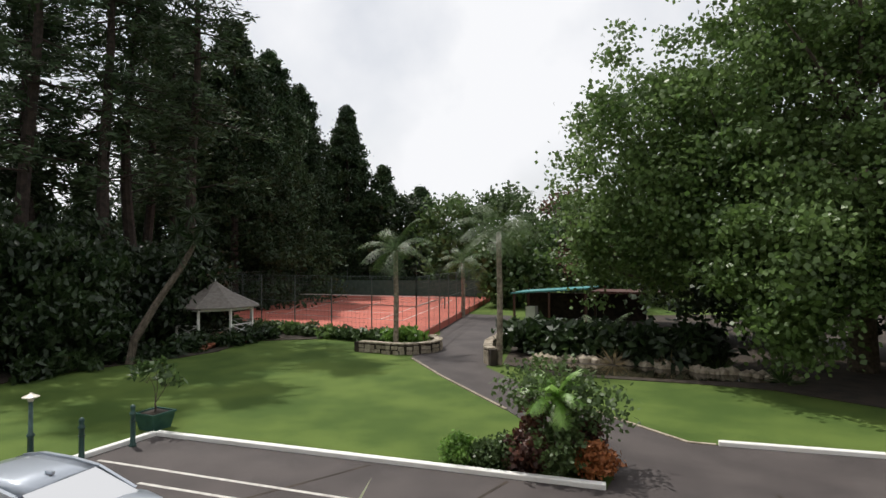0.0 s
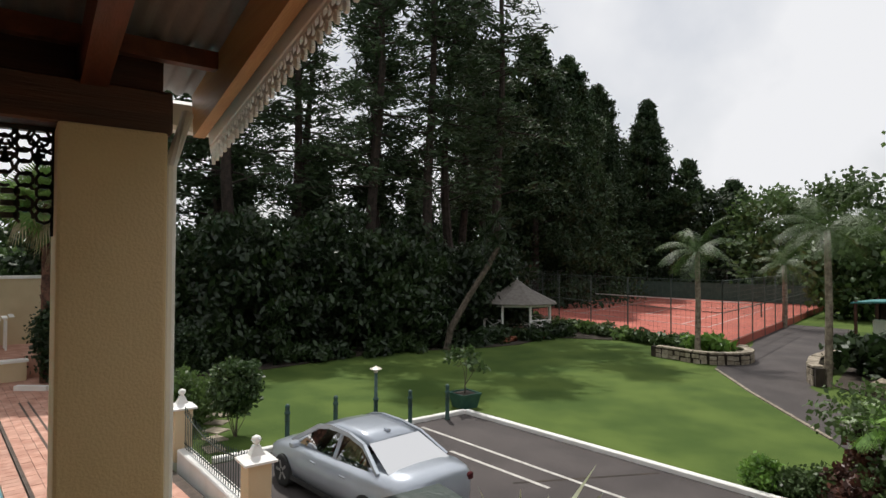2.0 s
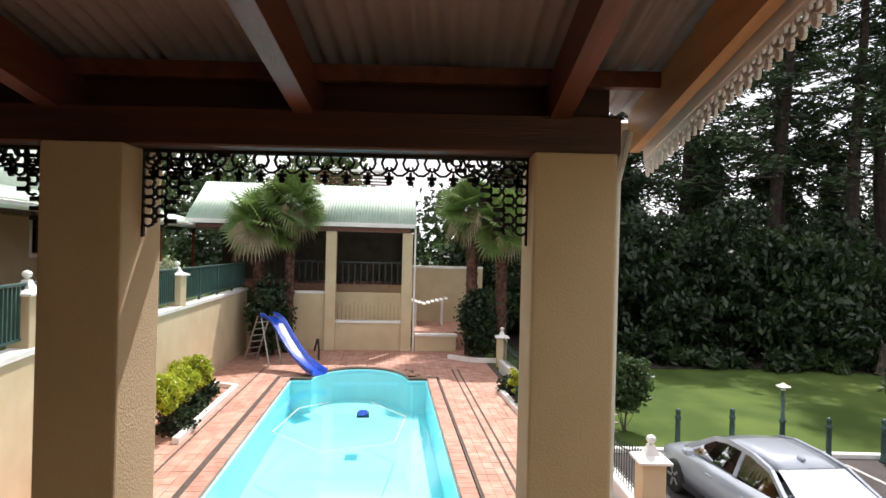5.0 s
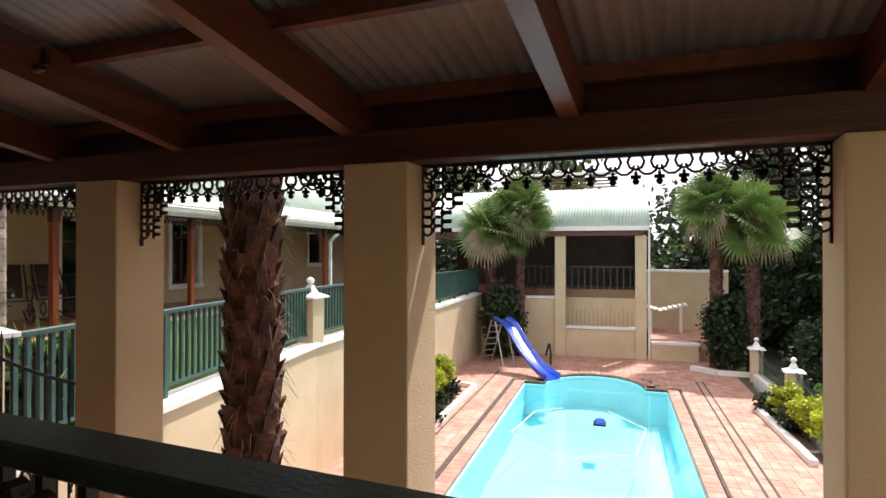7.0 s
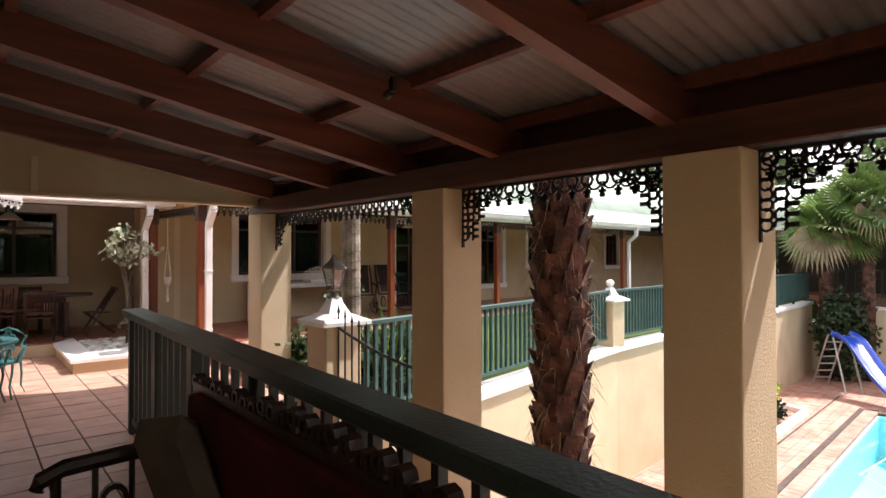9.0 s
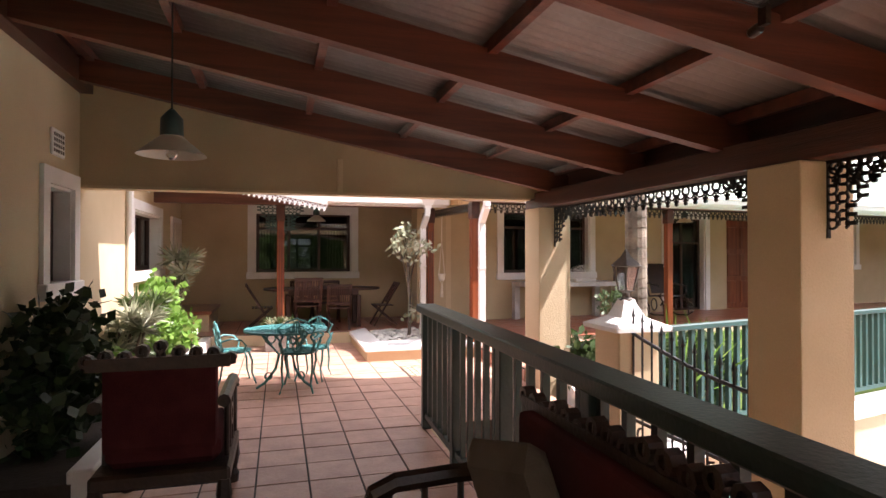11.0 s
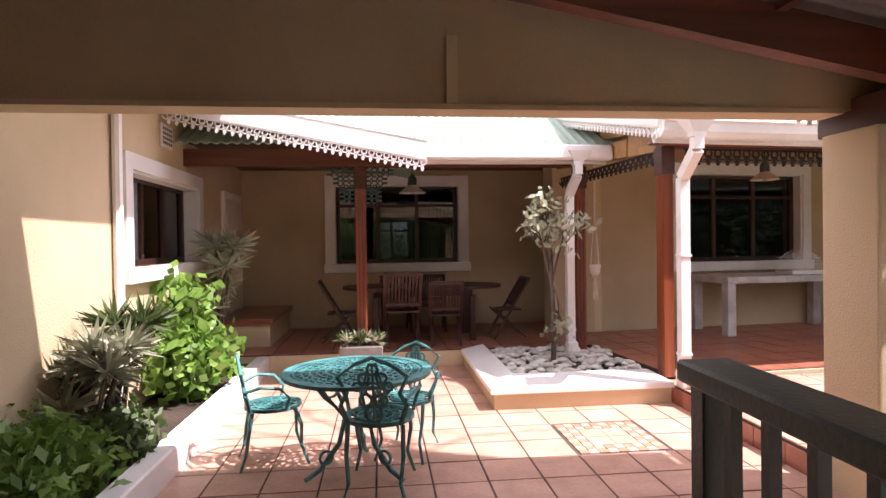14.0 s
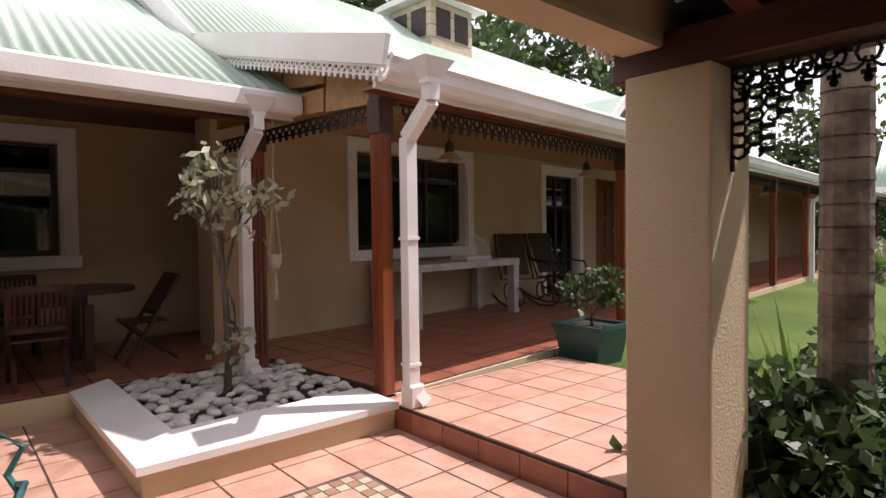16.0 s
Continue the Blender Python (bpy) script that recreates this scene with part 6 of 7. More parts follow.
# parking island shrubs
for k, (x, y, r, leaf, sz) in enumerate(((-3.9, 11.35, 0.34, "bright", 0.06), (-3.3, 11.45, 0.30, "mid", 0.06), (-2.85, 11.5, 0.38, "mid", 0.06), (-1.75, 11.6, 0.62, "mid", 0.07), (-1.0, 11.7, 0.42, "rust", 0.06), (-1.5, 12.3, 0.6, "purple", 0.08), (-2.4, 11.5, 0.45, "purple", 0.08))):
    bush("island_shrub", "clipped green shrub beside the parking kerb" if leaf in ("bright", "mid") else "reddish-brown shrub beside the parking kerb", (x, y, GARDEN + r * 0.95), (r, r, r * 0.9), leaf, sz, 70, 36, 0.09, group="island shrubs", z0=GARDEN)
broadleaf("island_tree", "open multi-stemmed shrub with pale leaves", (-1.95, 12.2, GARDEN), [((-0.2, 0.2, 1.6), (1.1, 1.0, 0.7), 60), ((0.6, 0.0, 1.3), (1.0, 0.8, 0.6), 36)], "mid", 0.085, 20, 0.17, 0.05, fork=0.15, category="shrub")
tr = thing("tree_stump", pose(-2.35, 11.9, GARDEN), "dead brown tree stump wound with creeper", "stump")
bm = bmesh.new()
tube(bm, [(0, 0, 0), (0.03, 0.02, 0.6), (-0.06, 0.03, 1.2), (-0.12, 0.02, 1.55)], 0.2, 9, 0.06)
part("trunk", bm, "pinebark", tr)
quads("leaves", leaf_quads(clumps((0, 0, 0.7), (0.26, 0.26, 0.7), 50, 0.07, 20), 0.07), "purple", tr)


def feather_palm(x, y, z, h, r, n, trunk, label, leaf="palm", size=1.0):
    t = thing("feather_palm", pose(x, y, z), label, "palm", "feather palms")
    bm = bmesh.new()
    tube(bm, [(0, 0, 0), (0.04, 0.02, h * 0.5), (0, 0, h)], trunk * 1.2, 10, trunk)
    part("trunk", bm, "ringbark", t)
    bm = bmesh.new()
    for k in range(n):
        a, el = k * 2.399, 1.25 - 1.35 * k / n
        prev = Vector((0, 0, h))
        d = Vector((math.cos(a) * math.cos(el), math.sin(a) * math.cos(el), math.sin(el)))
        side = Vector((-math.sin(a), math.cos(a), 0))
        for j in range(16):
            q = prev + d * r / 16
            d = (d - Vector((0, 0, 0.10))).normalized()
            for s in (-1, 1):
                for i in range(2):
                    b = prev.lerp(q, i / 2)
                    ln = r * 0.34 * math.sin(math.pi * (j + 2) / 19) + 0.03
                    tip = b + (side * s + d * 0.7).normalized() * ln - Vector((0, 0, ln * 0.45))
                    w = d * 0.018 * size
                    bm.faces.new([bm.verts.new(c) for c in (b - w, b + w, tip)])
            prev = q
    part("fronds", bm, leaf, t)
    return t


feather_palm(-12.9, 24.6, GARDEN, 4.9, 2.2, 11, 0.11, "slim feather palm with pale trunk by the driveway", "mid")
feather_palm(-7.0, 23.0, GARDEN, 5.6, 2.4, 13, 0.11, "slim feather palm beside the curved wall", "mid")
feather_palm(-1.9, 11.95, GARDEN, 1.5, 0.9, 12, 0.07, "young feather palm in the parking island", "bright")
feather_palm(-16.2, 41, GARDEN, 4.2, 2.2, 12, 0.14, "feather palm near the court corner", "mid")
for x, y in ((-5.2, 26.0), (-3.6, 27.0), (-1.8, 25.6), (-6.6, 26.6), (0.4, 25.4)):
    bush("pond_shrub", "broad-leaved dark shrub behind the pond", (x, y, GARDEN + 0.8), (1.4, 1.0, 0.85), "shrub", 0.22, 60, 26, 0.25, 2.2, group="pond shrubs", z0=GARDEN)
feather_palm(-3.4, 27.4, GARDEN, 0.6, 2.0, 12, 0.12, "tree fern with arching pale fronds", "plane")
for x, y in ((-2.6, 24.9), (-0.4, 24.9), (1.4, 24.9), (3.4, 23.4)):
    t = thing("strap_plant", pose(x, y, GARDEN), "clump of strap leaves by the pond", "plant", "pond strap plants")
    dd = unit(np.abs(RNG.normal(size=(90, 3))) * np.array([1, 1, 0.9]) * np.sign(RNG.normal(size=(90, 3)) + np.array([0, 0, 9])))
    quads("leaves", leaf_quads(dd * 0.42, 0.05, 17, 0.1, 0.0, dd), "drypalm" if x < 0 else "mid", t)
stones = bmesh.new()
for k in range(60):
    a = k / 60
    bmesh.ops.create_icosphere(stones, subdivisions=1, radius=RNG.uniform(0.12, 0.3), matrix=pose(-6 + 10 * a, 24.4 + 0.5 * math.sin(5 * a) + RNG.uniform(-0.2, 0.4), GARDEN + 0.08))
tagged(part("pond_stones", stones, "stone"), "rough tan stones round the pond", "stones", kind="stuff")
for x in np.arange(-30, -14, 1.4):
    bush("border_plant", "leafy border plant below the court wall", (x, 28.2 - (x + 14) * 0.14 - 1.7, GARDEN + 0.35), (0.8, 0.5, 0.4), "mid" if int(x) % 3 else "plane", 0.16, 24, 22, 0.14, group="court border plants", z0=GARDEN)
bush("border_plant", "yellow-green plant inside the curved wall", (-12.9, 25.6, GARDEN + 0.5), (1.0, 1.0, 0.5), "bright", 0.2, 40, 24, 0.16, 2.6, group="court border plants", z0=GARDEN)

# carport and gazebo
cp = thing("carport", pose(-9.5, 41, GARDEN), "open carport with green roof and dark posts", "carport")
bm = bmesh.new()
bar(bm, (-2.2, 0, 2.05), (3.2, 0, 2.45), 4.0, 0.1)
part("roof", bm, "verdigris", cp, "blue-green sheet roof")
for x, y in ((-2, -1.8), (3, -1.8), (-2, 1.8), (3, 1.8), (0.5, -1.8)):
    one_box("post", x - 0.07, x + 0.07, y - 0.07, y + 0.07, 0, 2.2, "beam", cp)
one_box("back_wall", -2.2, 6.5, 1.9, 2.1, 0, 1.9, "pinebark", cp)
one_box("white_box", -1.6, -0.9, -0.4, 0.4, 0, 1.0, "white", cp, "white cabinet under the carport")
one_box("long_roof", 3.2, 9.5, -1.4, 2.2, 2.1, 2.25, "beam", cp, "dark lean-to roof")
gz = thing("gazebo", pose(-23.7, 23.6, GARDEN), "white octagonal gazebo with grey-green roof", "gazebo")
n, R, EH = 8, 2.05, 2.0
oc = [(R * math.cos(2 * math.pi * (k + 0.5) / n), R * math.sin(2 * math.pi * (k + 0.5) / n)) for k in range(n)]
bm = bmesh.new()
slab(bm, [(x * 1.05, y * 1.05) for x, y in oc], 0, 0.3)
part("base", bm, "redtile", gz, "red tiled base")
bm = bmesh.new()
apex, mids = bm.verts.new((0, 0, EH + 1.35)), [bm.verts.new((x * 0.45, y * 0.45, EH + 0.72)) for x, y in oc]
eav = [bm.verts.new((x * 1.2, y * 1.2, EH)) for x, y in oc]
low = [bm.verts.new((x * 1.2, y * 1.2, EH - 0.06)) for x, y in oc]
for k in range(n):
    j = (k + 1) % n
    bm.faces.new((mids[k], mids[j], apex))
    bm.faces.new((eav[k], eav[j], mids[j], mids[k]))
    bm.faces.new((low[k], low[j], eav[j], eav[k]))
bm.faces.new(low[::-1])
part("roof", bm, "planter_grey", gz, "grey-green sheet roof")
bm = bmesh.new()
tube(bm, [(0, 0, EH + 1.3), (0, 0, EH + 1.75)], 0.03, 6, 0.005)
part("finial", bm, "white", gz)
for k in range(n):
    (x, y), (x2, y2) = oc[k], oc[(k + 1) % n]
    one_box("post", x - 0.05, x + 0.05, y - 0.05, y + 0.05, 0.3, EH, "white", gz)
    bm = bmesh.new()
    bar(bm, (x, y, EH - 0.12), (x2, y2, EH - 0.12), 0.04, 0.16)
    if k != 6:
        bar(bm, (x, y, 1.05), (x2, y2, 1.05), 0.05, 0.06)
        bar(bm, (x, y, 0.45), (x2, y2, 0.45), 0.05, 0.05)
        bar(bm, (x, y, 0.45), (x2, y2, 1.05), 0.03, 0.04)
        bar(bm, (x, y, 1.05), (x2, y2, 0.45), 0.03, 0.04)
    part("panel", bm, "white", gz)
for k in range(3):
    one_box("step", 0.6, 2.0, -2.75 + 0.28 * k, -1.9, 0, 0.1 * (k + 1), "redtile", gz, "", 0.01)

# bollards, lamp, potted frangipani
bol = thing("bollard", pose(-11.5, 9.3, GARDEN), "green iron bollard with ball top", "bollard", "parking bollards")
bm = bmesh.new()
lathe(bm, [(0.085, 0), (0.085, 0.05), (0.06, 0.09), (0.055, 0.75), (0.075, 0.77), (0.075, 0.80), (0.055, 0.83), (0.05, 0.90), (0.062, 0.93), (0.05, 0.98), (0.01, 1.01)], n=12)
part("shaft", bm, "fencegreen", bol, "", True)
bm = bmesh.new()
lathe(bm, [(0.072, 0), (0.072, 0.02)], (0, 0, 0.60), 12)
part("collar", bm, "darkgreen", bol)
for x, y in ((-11.5, 8.05), (-12.1, 6.15), (-11.95, 4.8)):
    copy_thing(bol, pose(x, y, GARDEN))
lmp = thing("garden_lamp", pose(-11.55, 7.02, GARDEN), "green garden lamp post with round flat hood", "lamp")
bm = bmesh.new()
lathe(bm, [(0.09, 0), (0.09, 0.06), (0.06, 0.1), (0.055, 0.85), (0.075, 0.87), (0.075, 0.91), (0.045, 0.94), (0.04, 1.58)], n=12)
part("post", bm, "fencegreen", lmp, "", True)
bm = bmesh.new()
lathe(bm, [(0.05, 1.58), (0.06, 1.64), (0.15, 1.66), (0.16, 1.68), (0.05, 1.73), (0.01, 1.76)], n=16)
part("hood", bm, "enamel", lmp)


def square_pot(name, x, y, z, w, h, material, label, rim=True, m=None, category="planter"):
    t = thing(name, m or pose(x, y, z), label, category)
    bm = bmesh.new()
    v = []
    for r, zz in ((w * 0.36, 0), (w * 0.47, h * 0.9), (w * 0.5, h * 0.9), (w * 0.5, h), (w * 0.43, h), (w * 0.42, h * 0.9)):
        v.append([bm.verts.new((a * r, b * r, zz)) for a, b in ((-1, -1), (1, -1), (1, 1), (-1, 1))])
    bm.faces.new(v[0][::-1])
    bm.faces.new(v[-1])
    for a, b in zip(v, v[1:]):
        for j in range(4):
            bm.faces.new((a[j], a[(j + 1) % 4], b[(j + 1) % 4], b[j]))
    part("pot", bm, material, t)
    one_box("soil", -w * 0.41, w * 0.41, -w * 0.41, w * 0.41, h * 0.85, h * 0.93, "earth", t)
    return t


square_pot("plant_pot", -12.35, 10.6, GARDEN, 0.75, 0.45, "planter_green", "dark green square garden pot")
broadleaf("potted_frangipani", "sparse young frangipani growing in a pot", (-12.35, 10.6, GARDEN + 0.4), [((-0.5, 0, 1.1), (0.35, 0.4, 0.25), 12), ((0.45, 0.1, 1.0), (0.4, 0.4, 0.25), 12), ((0.1, -0.1, 1.3), (0.4, 0.4, 0.2), 10)], "mid", 0.11, 5, 0.09, 0.03, fork=0.2, category="shrub", long=2.4)

# striped dracaena below the veranda rail
dr = thing("striped_dracaena", pose(-0.25, 1.3, GARDEN), "tall cane plant with cream-striped strap leaves", "plant")
bm = bmesh.new()
tube(bm, [(0, 0, 0), (0.05, 0, 1.5), (0, 0, 3.05)], 0.06, 8, 0.04)
part("cane", bm, "bark", dr)
dd = unit(RNG.normal(size=(30, 3)) * np.array([1, 1, 0.5]) + np.array([0, 0, 0.55]))
quads("leaves", leaf_quads(np.array([0, 0, 3.1]) + dd * 0.3, 0.06, 10, 0.1, 0.0, dd), "grey_leaf", dr)


# ---- car ----
car = thing("parked_car", pose(-8.3, 4.85, GARDEN + 0.015, 0, 0, 187), "silver-blue four-door saloon parked by the bollards", "car")


def loft(rings, closed=True):
    bm = bmesh.new()
    rows = [[bm.verts.new(p) for p in r] for r in rings]
    n = len(rows[0])
    for a, b in zip(rows, rows[1:]):
        for j in range(n if closed else n - 1):
            bm.faces.new((a[j], a[(j + 1) % n], b[(j + 1) % n], b[j]))
    if closed:
        bm.faces.new(rows[0][::-1])
        bm.faces.new(rows[-1])
    bmesh.ops.recalc_face_normals(bm, faces=list(bm.faces))
    return bm


# stations from tail (-2.25) to nose (2.25): x, half width, sill z, shoulder z, top z
ST = [(-2.25, 0.66, 0.42, 0.70, 0.86), (-2.15, 0.80, 0.28, 0.80, 0.97), (-1.8, 0.88, 0.22, 0.84, 1.01), (-1.2, 0.905, 0.20, 0.86, 0.98), (-0.4, 0.91, 0.20, 0.85, 0.95), (0.5, 0.91, 0.20, 0.83, 0.93), (1.1, 0.90, 0.20, 0.80, 0.91), (1.6, 0.88, 0.22, 0.74, 0.84), (2.0, 0.82, 0.26, 0.66, 0.75), (2.2, 0.70, 0.34, 0.58, 0.65), (2.27, 0.55, 0.40, 0.54, 0.58)]
body = part("body", loft([[(x, -w * 0.94, a), (x, -w, (a + b) / 2), (x, -w * 0.985, b), (x, -w * 0.86, t - 0.02), (x, -w * 0.5, t + 0.015), (x, 0, t + 0.025), (x, w * 0.5, t + 0.015), (x, w * 0.86, t - 0.02), (x, w * 0.985, b), (x, w, (a + b) / 2), (x, w * 0.94, a)] for x, w, a, b, t in ST]), "carpaint", car, "", True)
CB = [(-1.75, 0.76, 0.70, 0.99), (-1.0, 0.78, 0.60, 1.33), (-0.55, 0.79, 0.585, 1.41), (0.1, 0.79, 0.59, 1.43), (0.5, 0.785, 0.60, 1.36), (1.22, 0.77, 0.68, 0.93)]
part("roof", loft([[(x, -w1, t - 0.03), (x, -w1 * 0.6, t), (x, 0, t + 0.015), (x, w1 * 0.6, t), (x, w1, t - 0.03), (x, w1 * 0.9, t - 0.06), (x, -w1 * 0.9, t - 0.06)] for x, w0, w1, t in CB[1:5]]), "carpaint", car, "", True)
for s in (-1, 1):
    bm = bmesh.new()
    for a, b in (((-1.55, 0.97), (-0.98, 1.29)), ((-0.98, 1.29), (-0.5, 1.37)), ((-0.5, 1.37), (0.1, 1.39)), ((0.1, 1.39), (0.5, 1.32)), ((0.5, 1.32), (1.2, 0.93))):
        bar(bm, (a[0], s * (0.79 - 0.42 * (a[1] - 0.93)), a[1]), (b[0], s * (0.79 - 0.42 * (b[1] - 0.93)), b[1]), 0.06, 0.08)
    bar(bm, (-0.28, s * 0.78, 0.94), (-0.28, s * 0.605, 1.37), 0.02, 0.09, (1, 0, 0))
    part("pillar", bm, "carpaint", car)
    for x0, x1, z0, z1 in ((-1.30, -0.33, 1.12, 1.36), (-0.23, 0.95, 1.37, 1.02)):
        bm = bmesh.new()
        q = [(x0, 0.95), (x1, 0.93), (min(x1, 0.48), min(1.33, 1.38)), (max(x0, -0.92), 1.33)]
        bm.faces.new([bm.verts.new((x, s * (0.785 - 0.42 * (z - 0.93)), z)) for x, z in q])
        part("side_window", bm, "car_glass", car)
    one_box("sill_trim", -1.2, 1.2, s * 0.895 - 0.02, s * 0.895 + 0.02, 0.22, 0.30, "tyre", car)
    for x in (-0.25, 0.72):
        one_box("door_handle", x - 0.55, x - 0.37, s * 0.912 - 0.015, s * 0.912 + 0.015, 0.74, 0.77, "carpaint", car, "", 0.006)
    one_box("mirror", 0.72, 0.88, s * 0.98 - 0.09, s * 0.98 + 0.09, 0.93, 1.05, "carpaint", car, "", 0.03)
    one_box("tail_light", -2.24, -2.12, s * 0.62 - 0.16, s * 0.62 + 0.16, 0.72, 0.84, "red_cloth", car, "", 0.02)
    one_box("headlight", 2.02, 2.16, s * 0.6 - 0.14, s * 0.6 + 0.14, 0.56, 0.66, "lamp_glass", car, "", 0.02)
for (x0, t0, w0), (x1, t1, w1), nm in (((-1.72, 1.0, 0.68), (-1.02, 1.32, 0.56), "rear_window"), ((1.20, 0.94, 0.72), (0.52, 1.345, 0.57), "windscreen")):
    bm = bmesh.new()
    bm.faces.new([bm.verts.new(p) for p in ((x0, -w0, t0), (x0, w0, t0), (x1, w1, t1), (x1, -w1, t1))])
    part(nm, bm, "car_glass", car)
one_box("cabin", -1.5, 1.0, -0.66, 0.66, 0.5, 0.98, "interior", car)
for x, y in ((0.25, -0.36), (0.25, 0.36)):
    one_box("seat", x - 0.7, x - 0.5, y - 0.24, y + 0.24, 0.5, 1.15, "tyre", car, "", 0.05)
one_box("aerial", -0.88, -0.72, -0.025, 0.025, 1.38, 1.44, "carpaint", car, "", 0.012)
wheel = None
for x in (-1.36, 1.40):
    for s in (-1, 1):
        bm = bmesh.new()
        lathe(bm, [(0.20, -0.10), (0.29, -0.11), (0.315, -0.08), (0.315, 0.08), (0.29, 0.11), (0.20, 0.10)], n=24)
        w = part("wheel", bm, "tyre", car, "", True)
        w.matrix_basis = pose(x, s * 0.83, 0.315, 90)
        bm = bmesh.new()
        lathe(bm, [(0.02, -0.06), (0.205, -0.085), (0.21, 0.085), (0.02, 0.06)], n=20)
        r = part("rim", bm, "steel", w)
        for k in range(5):
            a = k * 1.2566
            bm = bmesh.new()
            bar(bm, (0.04 * math.cos(a), 0.04 * math.sin(a), s * -0.088), (0.2 * math.cos(a), 0.2 * math.sin(a), s * -0.098), 0.05, 0.03)
            part("spoke", bm, "steel", w)


# ---- courtyard furniture ----
def garden_chair():
    """A cast garden chair: pierced seat, lyre back of scrolls, curved legs."""
    t = thing("garden_chair", pose(0, 0, 0), "verdigris cast-metal garden chair with scrolled back", "chair", "chairs round the garden table")
    bm = bmesh.new()
    ring(bm, (0, 0, 0.43), 0.20, 0.03, (1, 0, 0), (0, 1, 0), 0.025, 18)
    for k in range(1, 5):
        ring(bm, (0, 0, 0.43), 0.045 * k, 0.012, (1, 0, 0), (0, 1, 0), 0.014, 14)
    for k in range(14):
        a = k * 6.283 / 14
        bar(bm, (0, 0, 0.43), (0.2 * math.cos(a), 0.2 * math.sin(a), 0.43), 0.012, 0.012)
        ring(bm, (0.115 * math.cos(a), 0.115 * math.sin(a), 0.43), 0.022, 0.009, (1, 0, 0), (0, 1, 0), 0.012, 7)
    part("seat", bm, "verdigris", t)
    for sx in (-1, 1):
        bm = bmesh.new()
        tube(bm, [(sx * 0.17, 0.15, 0.42), (sx * 0.175, 0.19, 0.30), (sx * 0.15, 0.19, 0.15), (sx * 0.19, 0.24, 0.0)], 0.016, 6, 0.011)
        part("leg", bm, "verdigris", t)
        bm = bmesh.new()
        tube(bm, [(sx * 0.16, -0.16, 0.42), (sx * 0.165, -0.19, 0.25), (sx * 0.15, -0.21, 0.1), (sx * 0.18, -0.25, 0.0)], 0.016, 6, 0.011)
        part("leg", bm, "verdigris", t)
        bm = bmesh.new()
        tube(bm, [(sx * 0.15, -0.18, 0.43), (sx * 0.19, -0.21, 0.55), (sx * 0.15, -0.22, 0.62), (sx * 0.20, -0.24, 0.72), (sx * 0.10, -0.25, 0.79), (0, -0.26, 0.83)], 0.016, 6, 0.012)
        part("back_frame", bm, "verdigris", t)
        bm = bmesh.new()
        tube(bm, [(sx * 0.185, -0.215, 0.58), (sx * 0.24, -0.10, 0.62), (sx * 0.25, 0.03, 0.60), (sx * 0.22, 0.10, 0.52), (sx * 0.20, 0.08, 0.44)], 0.013, 6)
        part("armrest", bm, "verdigris", t)
    bm = bmesh.new()
    z, n = Vector((0, -0.1, 1)).normalized(), Vector((1, 0, 0))
    for dx, dz, r in ((0, 0.50, 0.05), (-0.045, 0.58, 0.035), (0.045, 0.58, 0.035), (0, 0.64, 0.045), (-0.05, 0.71, 0.03), (0.05, 0.71, 0.03), (0, 0.76, 0.03), (-0.09, 0.66, 0.025), (0.09, 0.66, 0.025)):
        ring(bm, (dx, -0.19 - 0.07 * (dz - 0.45) / 0.4, dz), r, 0.016, n, z, 0.014, 9)
    for dx in (-0.03, 0, 0.03):
        tube(bm, [(dx, -0.19, 0.44), (dx * 2.2, -0.22, 0.62), (dx * 0.6, -0.25, 0.80)], 0.009, 5)
    part("back_splat", bm, "verdigris", t)
    return t


gc = garden_chair()
gc.matrix_basis = pose(1.60, -7.66, 0, 0, 0, 172) @ Matrix.Diagonal((0.87, 0.87, 0.87, 1))
copy_thing(gc, pose(2.23, -8.12, 0, 0, 0, 105) @ Matrix.Diagonal((0.89, 0.89, 0.89, 1)))
copy_thing(gc, pose(1.43, -8.14, 0, 0, 0, -20) @ Matrix.Diagonal((0.89, 0.89, 0.89, 1)))
tb = thing("garden_table", pose(1.72, -7.86, 0) @ Matrix.Diagonal((0.93, 0.93, 0.9, 1)), "round verdigris cast-metal table with pierced top", "table")
bm = bmesh.new()
ring(bm, (0, 0, 0.63), 0.42, 0.05, (1, 0, 0), (0, 1, 0), 0.022, 40)
for k in range(1, 9):
    ring(bm, (0, 0, 0.63), 0.047 * k, 0.013, (1, 0, 0), (0, 1, 0), 0.016, 32)
for r, m, q in ((0.10, 10, 0.018), (0.19, 20, 0.02), (0.285, 30, 0.021), (0.36, 36, 0.021)):
    for k in range(m):
        a = k * 6.283 / m
        ring(bm, (r * math.cos(a), r * math.sin(a), 0.63), q, 0.011, (1, 0, 0), (0, 1, 0), 0.014, 7)
        bar(bm, ((r - 0.04) * math.cos(a), (r - 0.04) * math.sin(a), 0.63), ((r + 0.045) * math.cos(a + 0.06), (r + 0.045) * math.sin(a + 0.06), 0.63), 0.011, 0.012)
part("tabletop", bm, "verdigris", tb, "pierced blue-green top")
